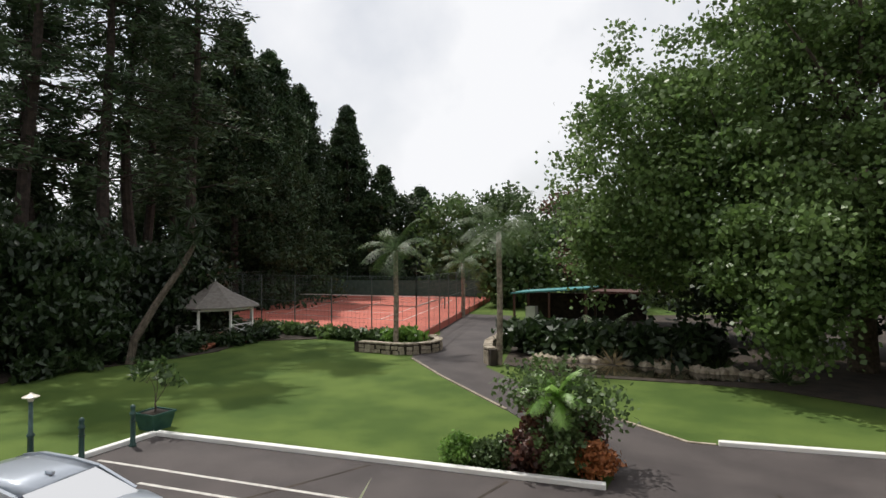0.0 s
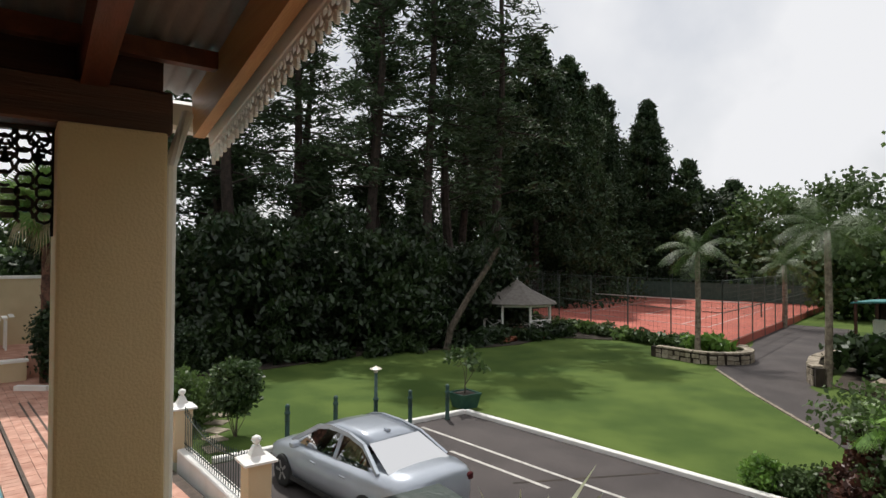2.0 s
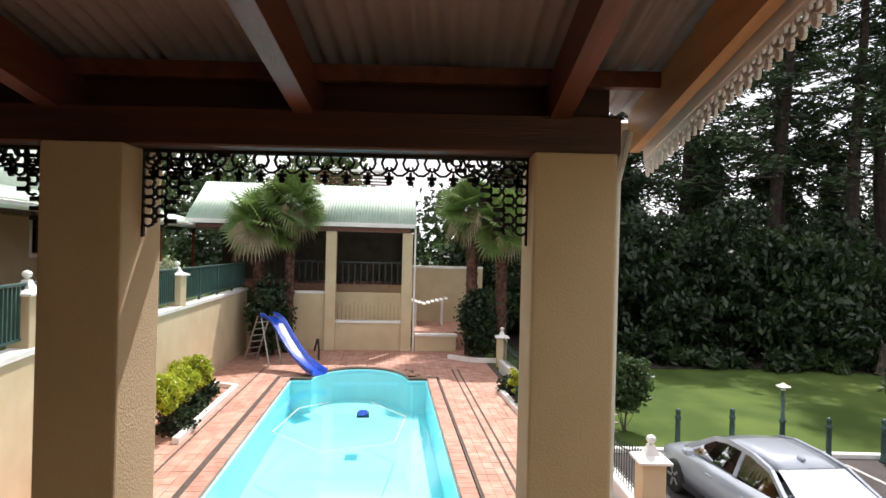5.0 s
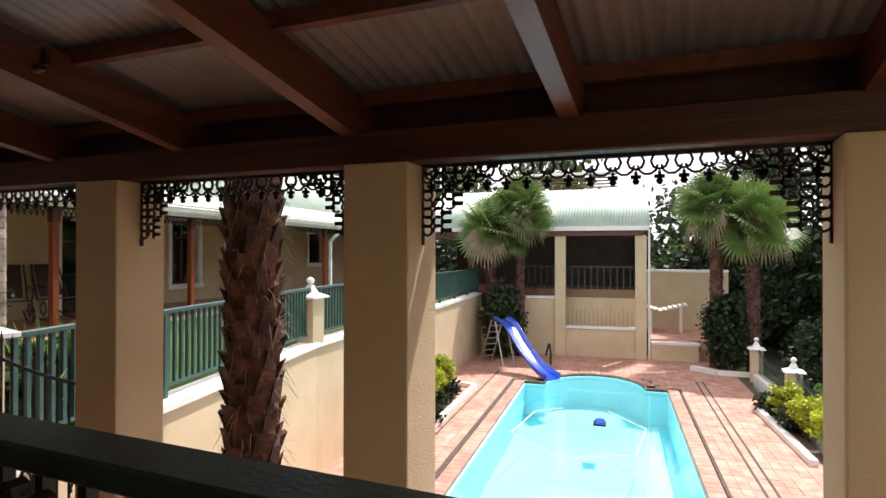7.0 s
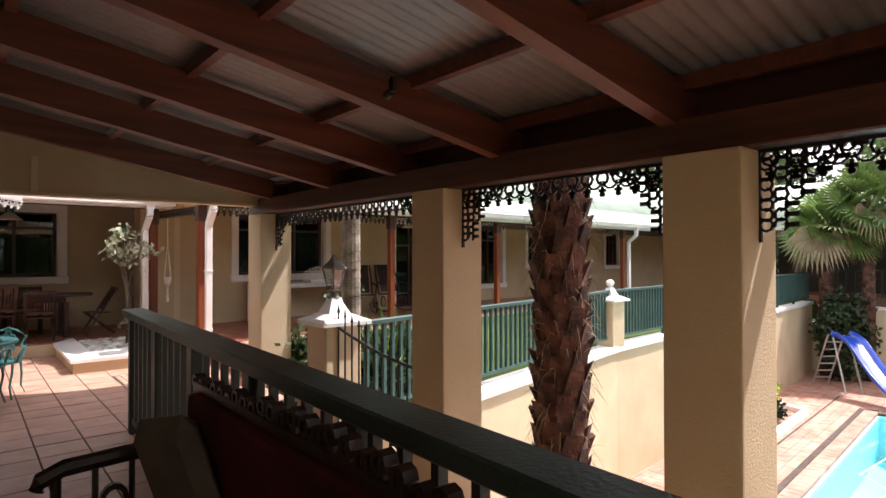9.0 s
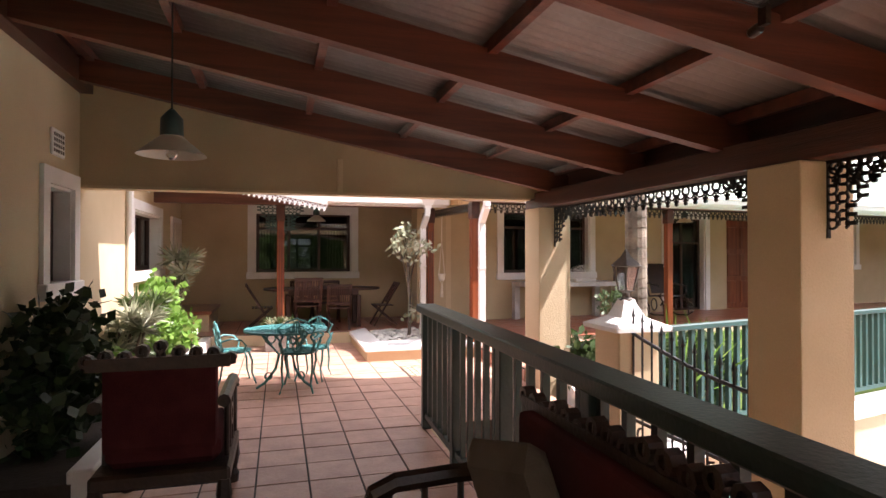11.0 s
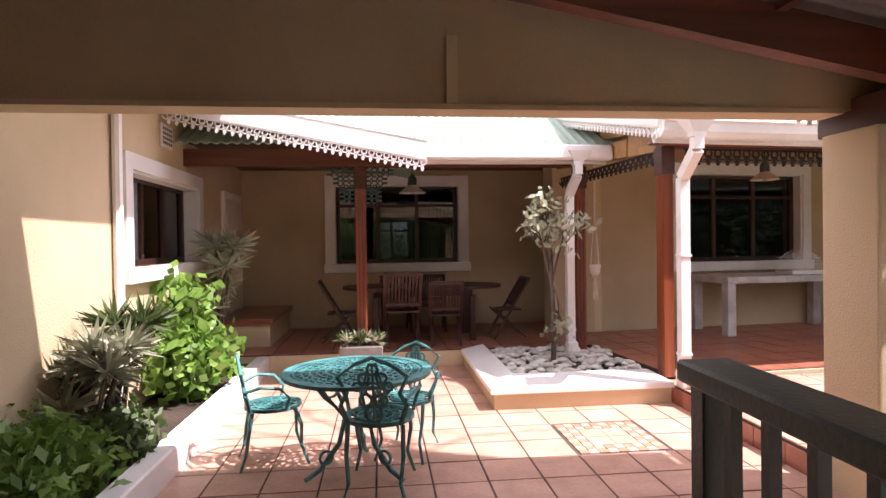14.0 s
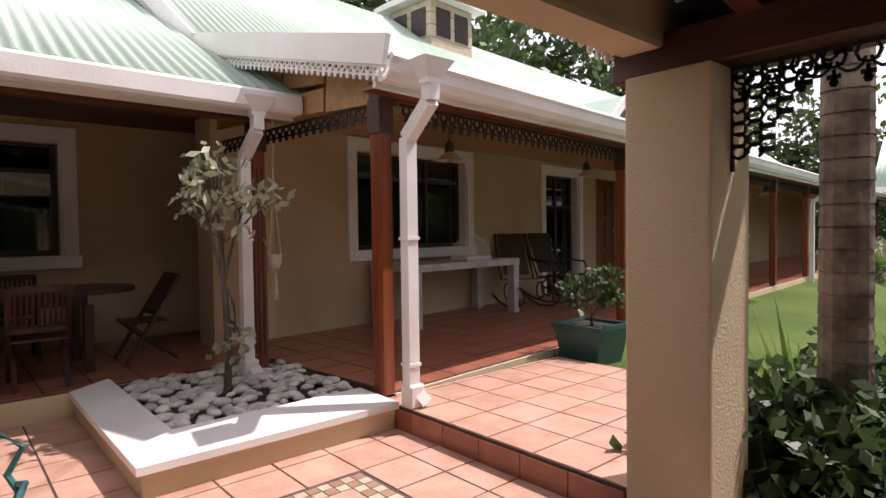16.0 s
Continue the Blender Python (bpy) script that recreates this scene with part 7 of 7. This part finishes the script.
for k in range(3):
    a = k * 2.094 + 0.4
    e = Vector((math.cos(a), math.sin(a), 0))
    bm = bmesh.new()
    tube(bm, [e * 0.28 + Vector((0, 0, 0.62)), e * 0.20 + Vector((0, 0, 0.50)), e * 0.08 + Vector((0, 0, 0.36)), e * 0.12 + Vector((0, 0, 0.20)), e * 0.24 + Vector((0, 0, 0.06)), e * 0.33 + Vector((0, 0, 0.015))], 0.02, 7, 0.014)
    ring(bm, e * 0.17 + Vector((0, 0, 0.54)), 0.05, 0.014, e, (0, 0, 1), 0.014, 9)
    ring(bm, e * 0.2 + Vector((0, 0, 0.13)), 0.04, 0.014, e, (0, 0, 1), 0.014, 9)
    part("leg", bm, "verdigris", tb)


def folding_chair():
    t = thing("folding_chair", pose(0, 0, 0), "dark teak slatted folding chair", "chair", "chairs round the dining table")
    for k in range(7):
        one_box("seat_slat", -0.20, 0.20, -0.18 + 0.055 * k, -0.135 + 0.055 * k, 0.42, 0.44, "furniture", t)
    for s in (-0.21, 0.21):
        bm = bmesh.new()
        bar(bm, (s, 0.22, 0), (s, -0.30, 0.92), 0.03, 0.045, (1, 0, 0))
        part("back_leg", bm, "furniture", t)
        bm = bmesh.new()
        bar(bm, (s * 0.88, -0.26, 0), (s * 0.88, 0.20, 0.44), 0.03, 0.04, (1, 0, 0))
        part("front_leg", bm, "furniture", t)
    for z, y in ((0.90, -0.29), (0.52, -0.075)):
        bm = bmesh.new()
        bar(bm, (-0.21, y, z), (0.21, y, z), 0.025, 0.06)
        part("back_rail", bm, "furniture", t)
    for k in range(9):
        x = -0.165 + 0.041 * k
        bm = bmesh.new()
        bar(bm, (x, -0.075, 0.52), (x, -0.29, 0.90), 0.014, 0.024, (1, 0, 0))
        part("back_slat", bm, "furniture", t)
    return t


fc = folding_chair()
fc.matrix_basis = pose(1.36, -10.98, TZ, 0, 0, 182) @ Matrix.Diagonal((0.9, 0.9, 0.87, 1))
for x, y, a in ((0.88, -10.98, 177), (2.05, -11.35, 92), (0.12, -11.35, -88), (1.40, -11.98, 4), (0.95, -11.98, -3)):
    copy_thing(fc, pose(x, y, TZ, 0, 0, a) @ Matrix.Diagonal((0.9, 0.9, 0.87, 1)))
dt = thing("dining_table", pose(1.1, -11.42, TZ), "long oval dark teak dining table", "table")
bm = bmesh.new()
slab(bm, [((0.55 + 0.38 * math.cos(a)) * (1 if math.cos(a) > 0 else 1) if math.cos(a) > 0 else -0.55 + 0.38 * math.cos(a), 0.42 * math.sin(a)) for a in np.linspace(0, 2 * math.pi, 28, endpoint=False)], 0.59, 0.62)
part("tabletop", bm, "furniture", dt)
one_box("apron", -0.55, 0.55, -0.28, 0.28, 0.51, 0.588, "furniture", dt)
for x in (-0.55, 0.55):
    for y in (-0.28, 0.28):
        one_box("leg", x - 0.035, x + 0.035, y - 0.035, y + 0.035, 0, 0.51, "furniture", dt, "", 0.006)

wt = thing("white_table", WING @ pose(2.60, 1.90, TZ), "long white-washed square-legged wooden table", "table")
one_box("tabletop", -0.92, 0.92, -0.36, 0.36, 0.60, 0.68, "greywood", wt, "", 0.006)
for x in (-0.86, 0.86):
    for y in (-0.30, 0.30):
        one_box("leg", x - 0.055, x + 0.055, y - 0.055, y + 0.055, 0, 0.60, "greywood", wt, "", 0.006)
cg = thing("bird_cage", WING @ pose(2.85, 1.78, TZ + 0.68), "white wire birdcage on the table", "birdcage")
one_box("tray", -0.22, 0.22, -0.14, 0.14, 0, 0.05, "white", cg, "", 0.01)
for k in range(17):
    x = -0.2 + 0.025 * k
    h = 0.30 - 0.10 * (abs(x) / 0.2) ** 2
    for y in (-0.12, 0.12):
        bm = bmesh.new()
        tube(bm, [(x, y, 0.05), (x, y * 1.05, h * 0.75), (x, y * 0.5, h)], 0.003, 4)
        part("wire", bm, "white", cg)
bm = bmesh.new()
for z in (0.12, 0.20):
    for y in (-0.125, 0.125):
        tube(bm, [(-0.2, y, z), (0.2, y, z)], 0.003, 4)
tube(bm, [(-0.2, -0.06, 0.22), (0, -0.06, 0.30), (0.2, -0.06, 0.22)], 0.004, 4)
part("hoop", bm, "white", cg)


def rocker():
    t = thing("rocking_chair", pose(0, 0, 0), "dark bentwood rocking chair with cane back", "rocking chair", "rocking chairs on the terrace")
    for s in (-0.24, 0.24):
        bm = bmesh.new()
        tube(bm, [(s, -0.60, 0.16), (s, -0.3, 0.05), (s, 0.0, 0.02), (s, 0.35, 0.05), (s, 0.55, 0.14), (s, 0.50, 0.26), (s, 0.36, 0.30), (s, 0.26, 0.22)], 0.016, 6)
        part("runner", bm, "darkwood", t)
        bm = bmesh.new()
        tube(bm, [(s, 0.38, 0.08), (s, 0.34, 0.30), (s, 0.20, 0.40), (s, -0.20, 0.36), (s, -0.38, 0.70), (s * 0.9, -0.50, 0.98)], 0.016, 6)
        tube(bm, [(s, -0.34, 0.62), (s * 1.1, -0.05, 0.60), (s * 1.1, 0.22, 0.58), (s, 0.30, 0.46), (s, 0.18, 0.38)], 0.014, 6)
        ring(bm, (s, 0.0, 0.22), 0.11, 0.02, (0, 1, 0), (0, 0, 1), 0.016, 14)
        part("side_frame", bm, "darkwood", t)
    bm = bmesh.new()
    bar(bm, (0, 0.22, 0.40), (0, -0.20, 0.36), 0.42, 0.02)
    part("seat", bm, "darkwood", t, "dark woven cane seat")
    bm = bmesh.new()
    bar(bm, (0, -0.22, 0.42), (0, -0.49, 0.98), 0.36, 0.02, (0, 1, 0))
    part("backrest", bm, "darkwood", t, "dark woven cane backrest")
    return t


rk = rocker()
rk.matrix_basis = WING @ pose(3.90, 1.75, TZ, 0, 0, 150)
copy_thing(rk, WING @ pose(4.68, 1.68, TZ, 0, 0, 165))


# ---- veranda seating ----
def carved_seat(name, m, w, label, category, cushions):
    """A dark carved seat: scrolled crest, turned arms, red upholstery. It faces local +y."""
    t = thing(name, m, label, category)
    one_box("seat_cushion", -w / 2 + 0.05, w / 2 - 0.05, -0.28, 0.30, 0.30, 0.44, "red_cloth", t, "", 0.04)
    bm = bmesh.new()
    box(bm, -w / 2 + 0.06, w / 2 - 0.06, -0.36, -0.26, 0.40, 0.82)
    bevelled(bm, 0.03, 2)
    part("back_cushion", bm, "red_cloth", t)
    one_box("seat_rail", -w / 2, w / 2, -0.34, 0.32, 0.22, 0.30, "darkwood", t, "", 0.015)
    bm = bmesh.new()
    n = max(8, round(w / 0.075))
    for k in range(n + 1):
        x = -w / 2 + w * k / n
        h = 0.85 + 0.05 * math.exp(-(x / (w * 0.3)) ** 2) + 0.012 * math.sin(k * 2.1)
        tube(bm, [(x, -0.345, 0.80), (x, -0.345, h)], 0.028, 8, 0.016)
        ring(bm, (x, -0.345, h - 0.015), 0.024, 0.014, (1, 0, 0), (0, 0, 1), 0.05, 8)
    bar(bm, (-w / 2, -0.345, 0.82), (w / 2, -0.345, 0.82), 0.06, 0.06)
    part("crest", bm, "darkwood", t, "scroll-carved dark crest")
    for s in (-1, 1):
        x = s * (w / 2 - 0.03)
        bm = bmesh.new()
        tube(bm, [(x, -0.34, 0.62), (x, 0.0, 0.62), (x, 0.24, 0.61), (x, 0.33, 0.58), (x, 0.34, 0.55)], 0.032, 8)
        part("arm", bm, "darkwood", t)
        for y in (0.27, 0.12, -0.03, -0.16):
            bm = bmesh.new()
            tube(bm, [(x, y, 0.30), (x, y, 0.45), (x, y, 0.60)], 0.022 if y > 0.2 else 0.014, 8)
            part("spindle", bm, "darkwood", t)
        bm = bmesh.new()
        ring(bm, (x, 0.045, 0.46), 0.05, 0.022, (0, 1, 0), (0, 0, 1), 0.025, 12)
        part("roundel", bm, "darkwood", t)
        for y in (0.28, -0.32):
            bm = bmesh.new()
            lathe(bm, [(0.03, 0), (0.035, 0.05), (0.022, 0.08), (0.038, 0.16), (0.03, 0.24)], (x, y, 0), 10)
            part("leg", bm, "darkwood", t)
    for x in cushions:
        c = one_box("cushion", -0.19, 0.19, -0.06, 0.06, -0.19, 0.19, "pillow", t, "grey-brown scatter cushion", 0.055)
        c.matrix_basis = pose(x, -0.14, 0.62, -18, 12, 20)
    return t


carved_seat("settee", pose(1.25, -2.52, 0, 0, 0, -90) @ Matrix.Diagonal((1, 0.8, 1, 1)), 2.1, "carved dark settee with red upholstery along the railing", "settee", (0.75, -0.35))
carved_seat("armchair", pose(2.33, -5.08, 0, 0, 0, 180), 0.62, "carved dark armchair with red upholstered back", "armchair", ())


def pendant(m, drop, r=0.17, label="hanging enamel lamp with dark cap and cream shade"):
    t = thing("pendant_lamp", m, label, "lamp", "enamel pendant lamps")
    bm = bmesh.new()
    k = r / 0.17
    prof = [(0.045, 0.20), (0.055, 0.10), (0.07, 0.085), (0.13, 0.035), (0.17, 0.0)]
    rings = [[bm.verts.new((q * k * math.cos(a), q * k * math.sin(a), z * k)) for a in np.arange(24) * math.pi / 12] for q, z in prof]
    for a, b in zip(rings, rings[1:]):
        for j in range(24):
            bm.faces.new((a[j], a[(j + 1) % 24], b[(j + 1) % 24], b[j]))
    part("shade", bm, "enamel", t, "cream enamel shade", True)
    bm = bmesh.new()
    lathe(bm, [(0.048 * k, 0.085 * k), (0.058 * k, 0.10 * k), (0.055 * k, 0.19 * k), (0.03 * k, 0.22 * k), (0.012, 0.24 * k)], n=16)
    part("cap", bm, "darkgreen", t, "dark green cap", True)
    bm = bmesh.new()
    lathe(bm, [(0.008, 0.06 * k), (0.025 * k, 0.03 * k), (0.03 * k, 0.0), (0.012, -0.022 * k)], n=12)
    part("bulb", bm, "lamp_glass", t, "", True)
    bm = bmesh.new()
    tube(bm, [(0, 0, 0.22 * k), (0, 0, drop)], 0.005, 5)
    part("cord", bm, "tyre", t)


pendant(pose(2.33, -5.0, 1.84), under(2.33) + 0.16 - 1.84)
pendant(WING @ pose(1.97, 1.3, 1.93), 0.36, 0.15)
pendant(WING @ pose(4.77, 1.3, 1.93), 0.36, 0.15)
pendant(pose(1.2, -11.5, 1.88), 0.40, 0.16)
pendant(WING @ pose(12.4, 1.0, 1.93), 0.36, 0.15)


def vent(m):
    t = thing("air_vent", m, "pale gridded air vent on the wall", "vent", "wall vents")
    one_box("frame", -0.13, 0.13, -0.02, 0, -0.10, 0.10, "white", t, "", 0.008)
    bm = bmesh.new()
    for k in range(5):
        for j in range(4):
            box(bm, -0.105 + 0.045 * k, -0.078 + 0.045 * k, -0.022, -0.0195, -0.075 + 0.04 * j, -0.05 + 0.04 * j)
    part("holes", bm, "grout", t, "dark vent holes")


vent(pose(3.399, -6.69, 2.16, 0, 0, -90))
vent(pose(3.399, -9.77, 2.22, 0, 0, -90))
vent(WING @ pose(2.5, 2.319, 2.40))
vent(WING @ pose(5.78, 2.319, 2.42))

# camera and cables on a rafter
cd = thing("security_camera", pose(0.12, -3.40, 2.14) @ Matrix.Diagonal((0.6, 0.6, 0.6, 1)), "small dark security camera with loose cables", "camera")
bm = bmesh.new()
lathe(bm, [(0.03, 0), (0.035, 0.01), (0.035, 0.07), (0.02, 0.09)], n=12)
part("body", bm, "darkwood", cd).matrix_basis = pose(0, -0.06, 0.02, 100)
one_box("bracket", -0.02, 0.02, -0.06, 0.0, 0.02, 0.14, "darkwood", cd)
bm = bmesh.new()
for k in range(5):
    tube(bm, [(0.02 * k, 0.02, 0.16), (0.1 + 0.03 * k, 0.05, 0.08 + 0.02 * k), (0.28, 0.03 + 0.01 * k, 0.11 + 0.012 * k), (0.6, 0.02, 0.22)], 0.004, 4)
part("cables", bm, "tyre", cd)

# ---- plants of the courtyard ----
tt = broadleaf("planter_tree", "small tree with pale clustered leaves in pebbles", (0.02, -9.8, 0.08), [((0.0, 0.0, 1.25), (0.24, 0.24, 0.14), 7), ((0.16, 0.1, 1.40), (0.18, 0.18, 0.14), 7), ((-0.16, 0.08, 1.40), (0.18, 0.18, 0.14), 8), ((0.05, -0.05, 1.60), (0.14, 0.14, 0.10), 7), ((-0.05, 0.02, 0.42), (0.08, 0.08, 0.08), 4)], "grey_leaf", 0.040, 9, 0.06, 0.026, fork=0.5, category="tree", long=2.2, droop=-0.3)


def rosette(name, label, base, h, n, ln, w, leaf, heads=1, spread=0.2, z=0.35, category="plant"):
    t = thing(name, pose(*base), label, category)
    bm = bmesh.new()
    cs, ds = [], []
    for k in range(heads):
        a = k * 2.4
        top = Vector((math.cos(a) * spread * (k > 0), math.sin(a) * spread * (k > 0), h * (1 - 0.16 * (k % 4))))
        tube(bm, [(0.02 * math.cos(a), 0.02 * math.sin(a), 0), top * 0.5 + Vector((0.02, 0, 0)), top], 0.018, 6, 0.012)
        d = unit(RNG.normal(size=(n, 3)) * np.array([1, 1, 0.6]) + np.array([0, 0, z]))
        cs.append(np.array(top) + d * ln * 0.5)
        ds.append(d)
    part("stems", bm, "bark", t)["kind"] = "stuff"
    quads("leaves", leaf_quads(np.concatenate(cs), w, ln / w, 0.3, 0.0, np.concatenate(ds)), leaf, t)
    return t


rosette("dracaena", "variegated dracaena with cream-edged leaf heads", (3.14, -10.30, 0.09), 1.18, 75, 0.26, 0.032, "grey_leaf", 5, 0.16)
bush("bright_plant", "bright green broad-leaved plant in the flower bed", (3.10, -9.44, 0.40), (0.24, 0.42, 0.34), "bright", 0.062, 110, 26, 0.08, 1.5, z0=0.09)
bush("bright_plant", "trailing heart-leaved creeper in the flower bed", (3.18, -9.53, 0.70), (0.18, 0.25, 0.45), "bright", 0.08, 26, 16, 0.08, 1.4, z0=0.09)
rosette("cane_plant", "grey-green cane plant with narrow leaves", (3.17, -7.98, 0.09), 0.62, 80, 0.20, 0.028, "grey_leaf", 6, 0.16)
rosette("cane_plant", "dark cane plant with narrow leaves", (3.19, -8.28, 0.09), 0.72, 80, 0.20, 0.028, "mid", 5, 0.16)
bush("fern", "feathery low green fern in the flower bed", (3.16, -7.3, 0.25), (0.22, 0.75, 0.22), "bright", 0.035, 120, 40, 0.07, 2.6, z0=0.09)
bush("bright_plant", "low bright plant in the flower bed", (3.12, -7.9, 0.2), (0.2, 0.4, 0.18), "mid", 0.036, 90, 50, 0.06, 2.2, z0=0.09)
bush("house_plant", "dark heart-leaved plant against the veranda wall", (3.15, -6.0, 0.55), (0.20, 0.42, 0.52), "shrub", 0.07, 90, 26, 0.09, 1.3, z0=0.09)
gp = thing("trough_planter", pose(1.775, -10.10, 0.0), "grey cement trough with low succulents", "planter")
one_box("trough", -0.20, 0.20, -0.11, 0.11, 0, 0.33, "planter_grey", gp, "", 0.01)
one_box("soil", -0.18, 0.18, -0.09, 0.09, 0.331, 0.335, "earth", gp)
for k in range(9):
    rosette("succulent", "small reddish-green succulent rosette", (1.615 + 0.04 * k, -10.10 + 0.05 * math.sin(k * 2), 0.33), 0.04, 26, 0.12, 0.022, "grey_leaf" if k % 2 else "mid", 1, 0, 0.8)
hp = thing("hanging_planter", pose(-0.68, -10.55, 0), "small white pot in a cream macrame hanger", "hanging planter")
bm = bmesh.new()
lathe(bm, [(0.035, 0.92), (0.05, 0.95), (0.06, 1.03), (0.055, 1.03), (0.05, 0.97)], n=14)
part("pot", bm, "enamel", hp)
bm = bmesh.new()
for k in range(4):
    a = k * 1.5708 + 0.4
    tube(bm, [(0, 0, 1.55), (0.055 * math.cos(a), 0.055 * math.sin(a), 1.10), (0.06 * math.cos(a), 0.06 * math.sin(a), 1.02), (0.03 * math.cos(a), 0.03 * math.sin(a), 0.91), (0, 0, 0.86)], 0.006, 5)
tube(bm, [(0, 0, 2.2), (0, 0, 1.55)], 0.009, 6)
tube(bm, [(0, 0, 0.87), (0, 0, 0.82), (0, 0, 0.66)], 0.012, 7, 0.028)
part("hanger", bm, "cream_cloth", hp)

# lawn bed and pot by the terrace
square_pot("green_planter", -2.80, -8.97, 0.045, 0.48, 0.36, "planter_green", "large glazed dark green square planter on the lawn")
broadleaf("potted_shrub", "thin dry-leaved shrub growing in the planter", (-2.80, -8.97, 0.37), [((0.05, 0, 0.28), (0.25, 0.25, 0.16), 20), ((-0.1, 0.1, 0.42), (0.18, 0.18, 0.12), 11)], "mid", 0.04, 12, 0.05, 0.015, fork=0.2, category="shrub")
tp = thing("tall_palm", pose(-1.68, -6.85, -0.3), "tall palm with smooth grey ringed trunk", "palm")
bm = bmesh.new()
pts = []
for k in range(60):
    tube(bm, [(0, 0, 0.1 * k), (0, 0, 0.1 * k + 0.09), (0, 0, 0.1 * k + 0.1)], 0.115 - 0.0004 * k, 14, 0.107 - 0.0004 * k, cap=False)
part("trunk", bm, "ringbark", tp)
bm = bmesh.new()
for k in range(12):
    a = k * 2.4
    tube(bm, [(0, 0, 5.9), (math.cos(a) * 0.8, math.sin(a) * 0.8, 6.6), (math.cos(a) * 1.9, math.sin(a) * 1.9, 6.3)], 0.02, 4, 0.005)
part("fronds", bm, "palm", tp)
for x, y, r in ((-1.35, -6.75, 0.36), (-1.75, -6.6, 0.38), (-1.3, -7.15, 0.3), (-2.2, -6.8, 0.36), (-1.9, -7.2, 0.32), (-2.5, -7.0, 0.3)):
    bush("bed_shrub", "leafy green shrub in the bed by the pillar", (x, y, 0.12), (r, r, 0.34), "mid", 0.055, 70, 40, 0.10, 2.0, group="bed shrubs", z0=-0.25)
for x, y in ((-1.9, -6.5), (-2.4, -7.25), (-2.7, -6.9)):
    rosette("strap_plant", "upright strap-leaved plant in the bed", (x, y, -0.25), 0.2, 26, 0.75, 0.04, "bright", 1, 0, 1.6)
for u in (13.2, 14.4, 16.0):
    rosette("agapanthus", "leafy shrub in the far lawn bed", tuple((WING @ Vector((u, -0.9, -0.05)))), 0.35, 60, 0.5, 0.04, "bright", 3, 0.3, 0.8)
    bush("bed_shrub", "pale leafy shrub beside the terrace", tuple((WING @ Vector((u + 0.6, -0.7, 0.35)))), (0.5, 0.4, 0.4), "grey_leaf", 0.055, 70, 40, 0.1, 2.0, group="bed shrubs", z0=-0.1)

# roof ornaments on the wing
vt = thing("roof_cupola", WING @ pose(5.4, 4.9, 3.9), "cream boarded roof cupola with dark louvres", "cupola", kind="structure")
for k in range(9):
    one_box("board", -0.55, 0.55, -0.55, 0.55, -0.6 + 0.22 * k, -0.39 + 0.22 * k, "cream_in", vt, "", 0.01)
for k in range(2):
    one_box("louvre", -0.42 + 0.48 * k, -0.06 + 0.48 * k, -0.565, -0.545, 0.75, 1.25, "darkwood", vt)
    one_box("louvre", -0.565, -0.545, -0.42 + 0.48 * k, -0.06 + 0.48 * k, 0.75, 1.25, "darkwood", vt)
one_box("eave", -0.75, 0.75, -0.75, 0.75, 1.38, 1.46, "white", vt)
bm = bmesh.new()
v = [bm.verts.new(p) for p in ((-0.75, -0.75, 1.46), (0.75, -0.75, 1.46), (0.75, 0.75, 1.46), (-0.75, 0.75, 1.46))]
ap = bm.verts.new((0, 0, 2.0))
for k in range(4):
    bm.faces.new((v[k], v[(k + 1) % 4], ap))
part("roof", bm, "greenroof", vt)
gd = thing("roof_dormer", WING @ pose(8.6, 2.6, 2.9), "small white gabled roof dormer with louvres", "dormer", kind="structure")
bm = bmesh.new()
for s in (-1, 1):
    bar(bm, (s * 1.0, 1.0, 0.15), (0, 1.0, 0.95), 2.2, 0.05, (0, 0, 1))
part("roof", bm, "greenroof", gd)
bm = bmesh.new()
for s in (-1, 1):
    bar(bm, (s * 1.05, -0.1, 0.12), (0, -0.1, 0.97), 0.05, 0.16)
part("barge_board", bm, "white", gd)
bm = bmesh.new()
bm.faces.new([bm.verts.new(p) for p in ((-0.85, -0.02, 0.2), (0.85, -0.02, 0.2), (0, -0.02, 0.85))])
part("louvre", bm, "darkwood", gd)

# grass blades on the courtyard lawn's near edge and a fringe at the terrace
n = 9000
gx = RNG.uniform(-8, -2.55, n)
gv = RNG.uniform(0.0, 1.0, n) ** 1.3
edge = -9.24 + 0.0945 * (gx + 2.5)
gy = edge + gv * (1.8 + 0.1 * gx * -0.05)
gz = 0.09 - 0.43 * np.clip((gy - edge) / 1.9, 0, 1) - 0.02
blade = np.stack([gx, gy, gz + 0.03], axis=1)
dd = unit(RNG.normal(size=(n, 3)) * np.array([0.5, 0.5, 0.1]) + np.array([0, 0, 1]))
tagged(quads("grass", leaf_quads(blade, 0.012, 7, 0, 0, dd), "blade"), "short grass blades on the courtyard lawn", "grass", kind="stuff")
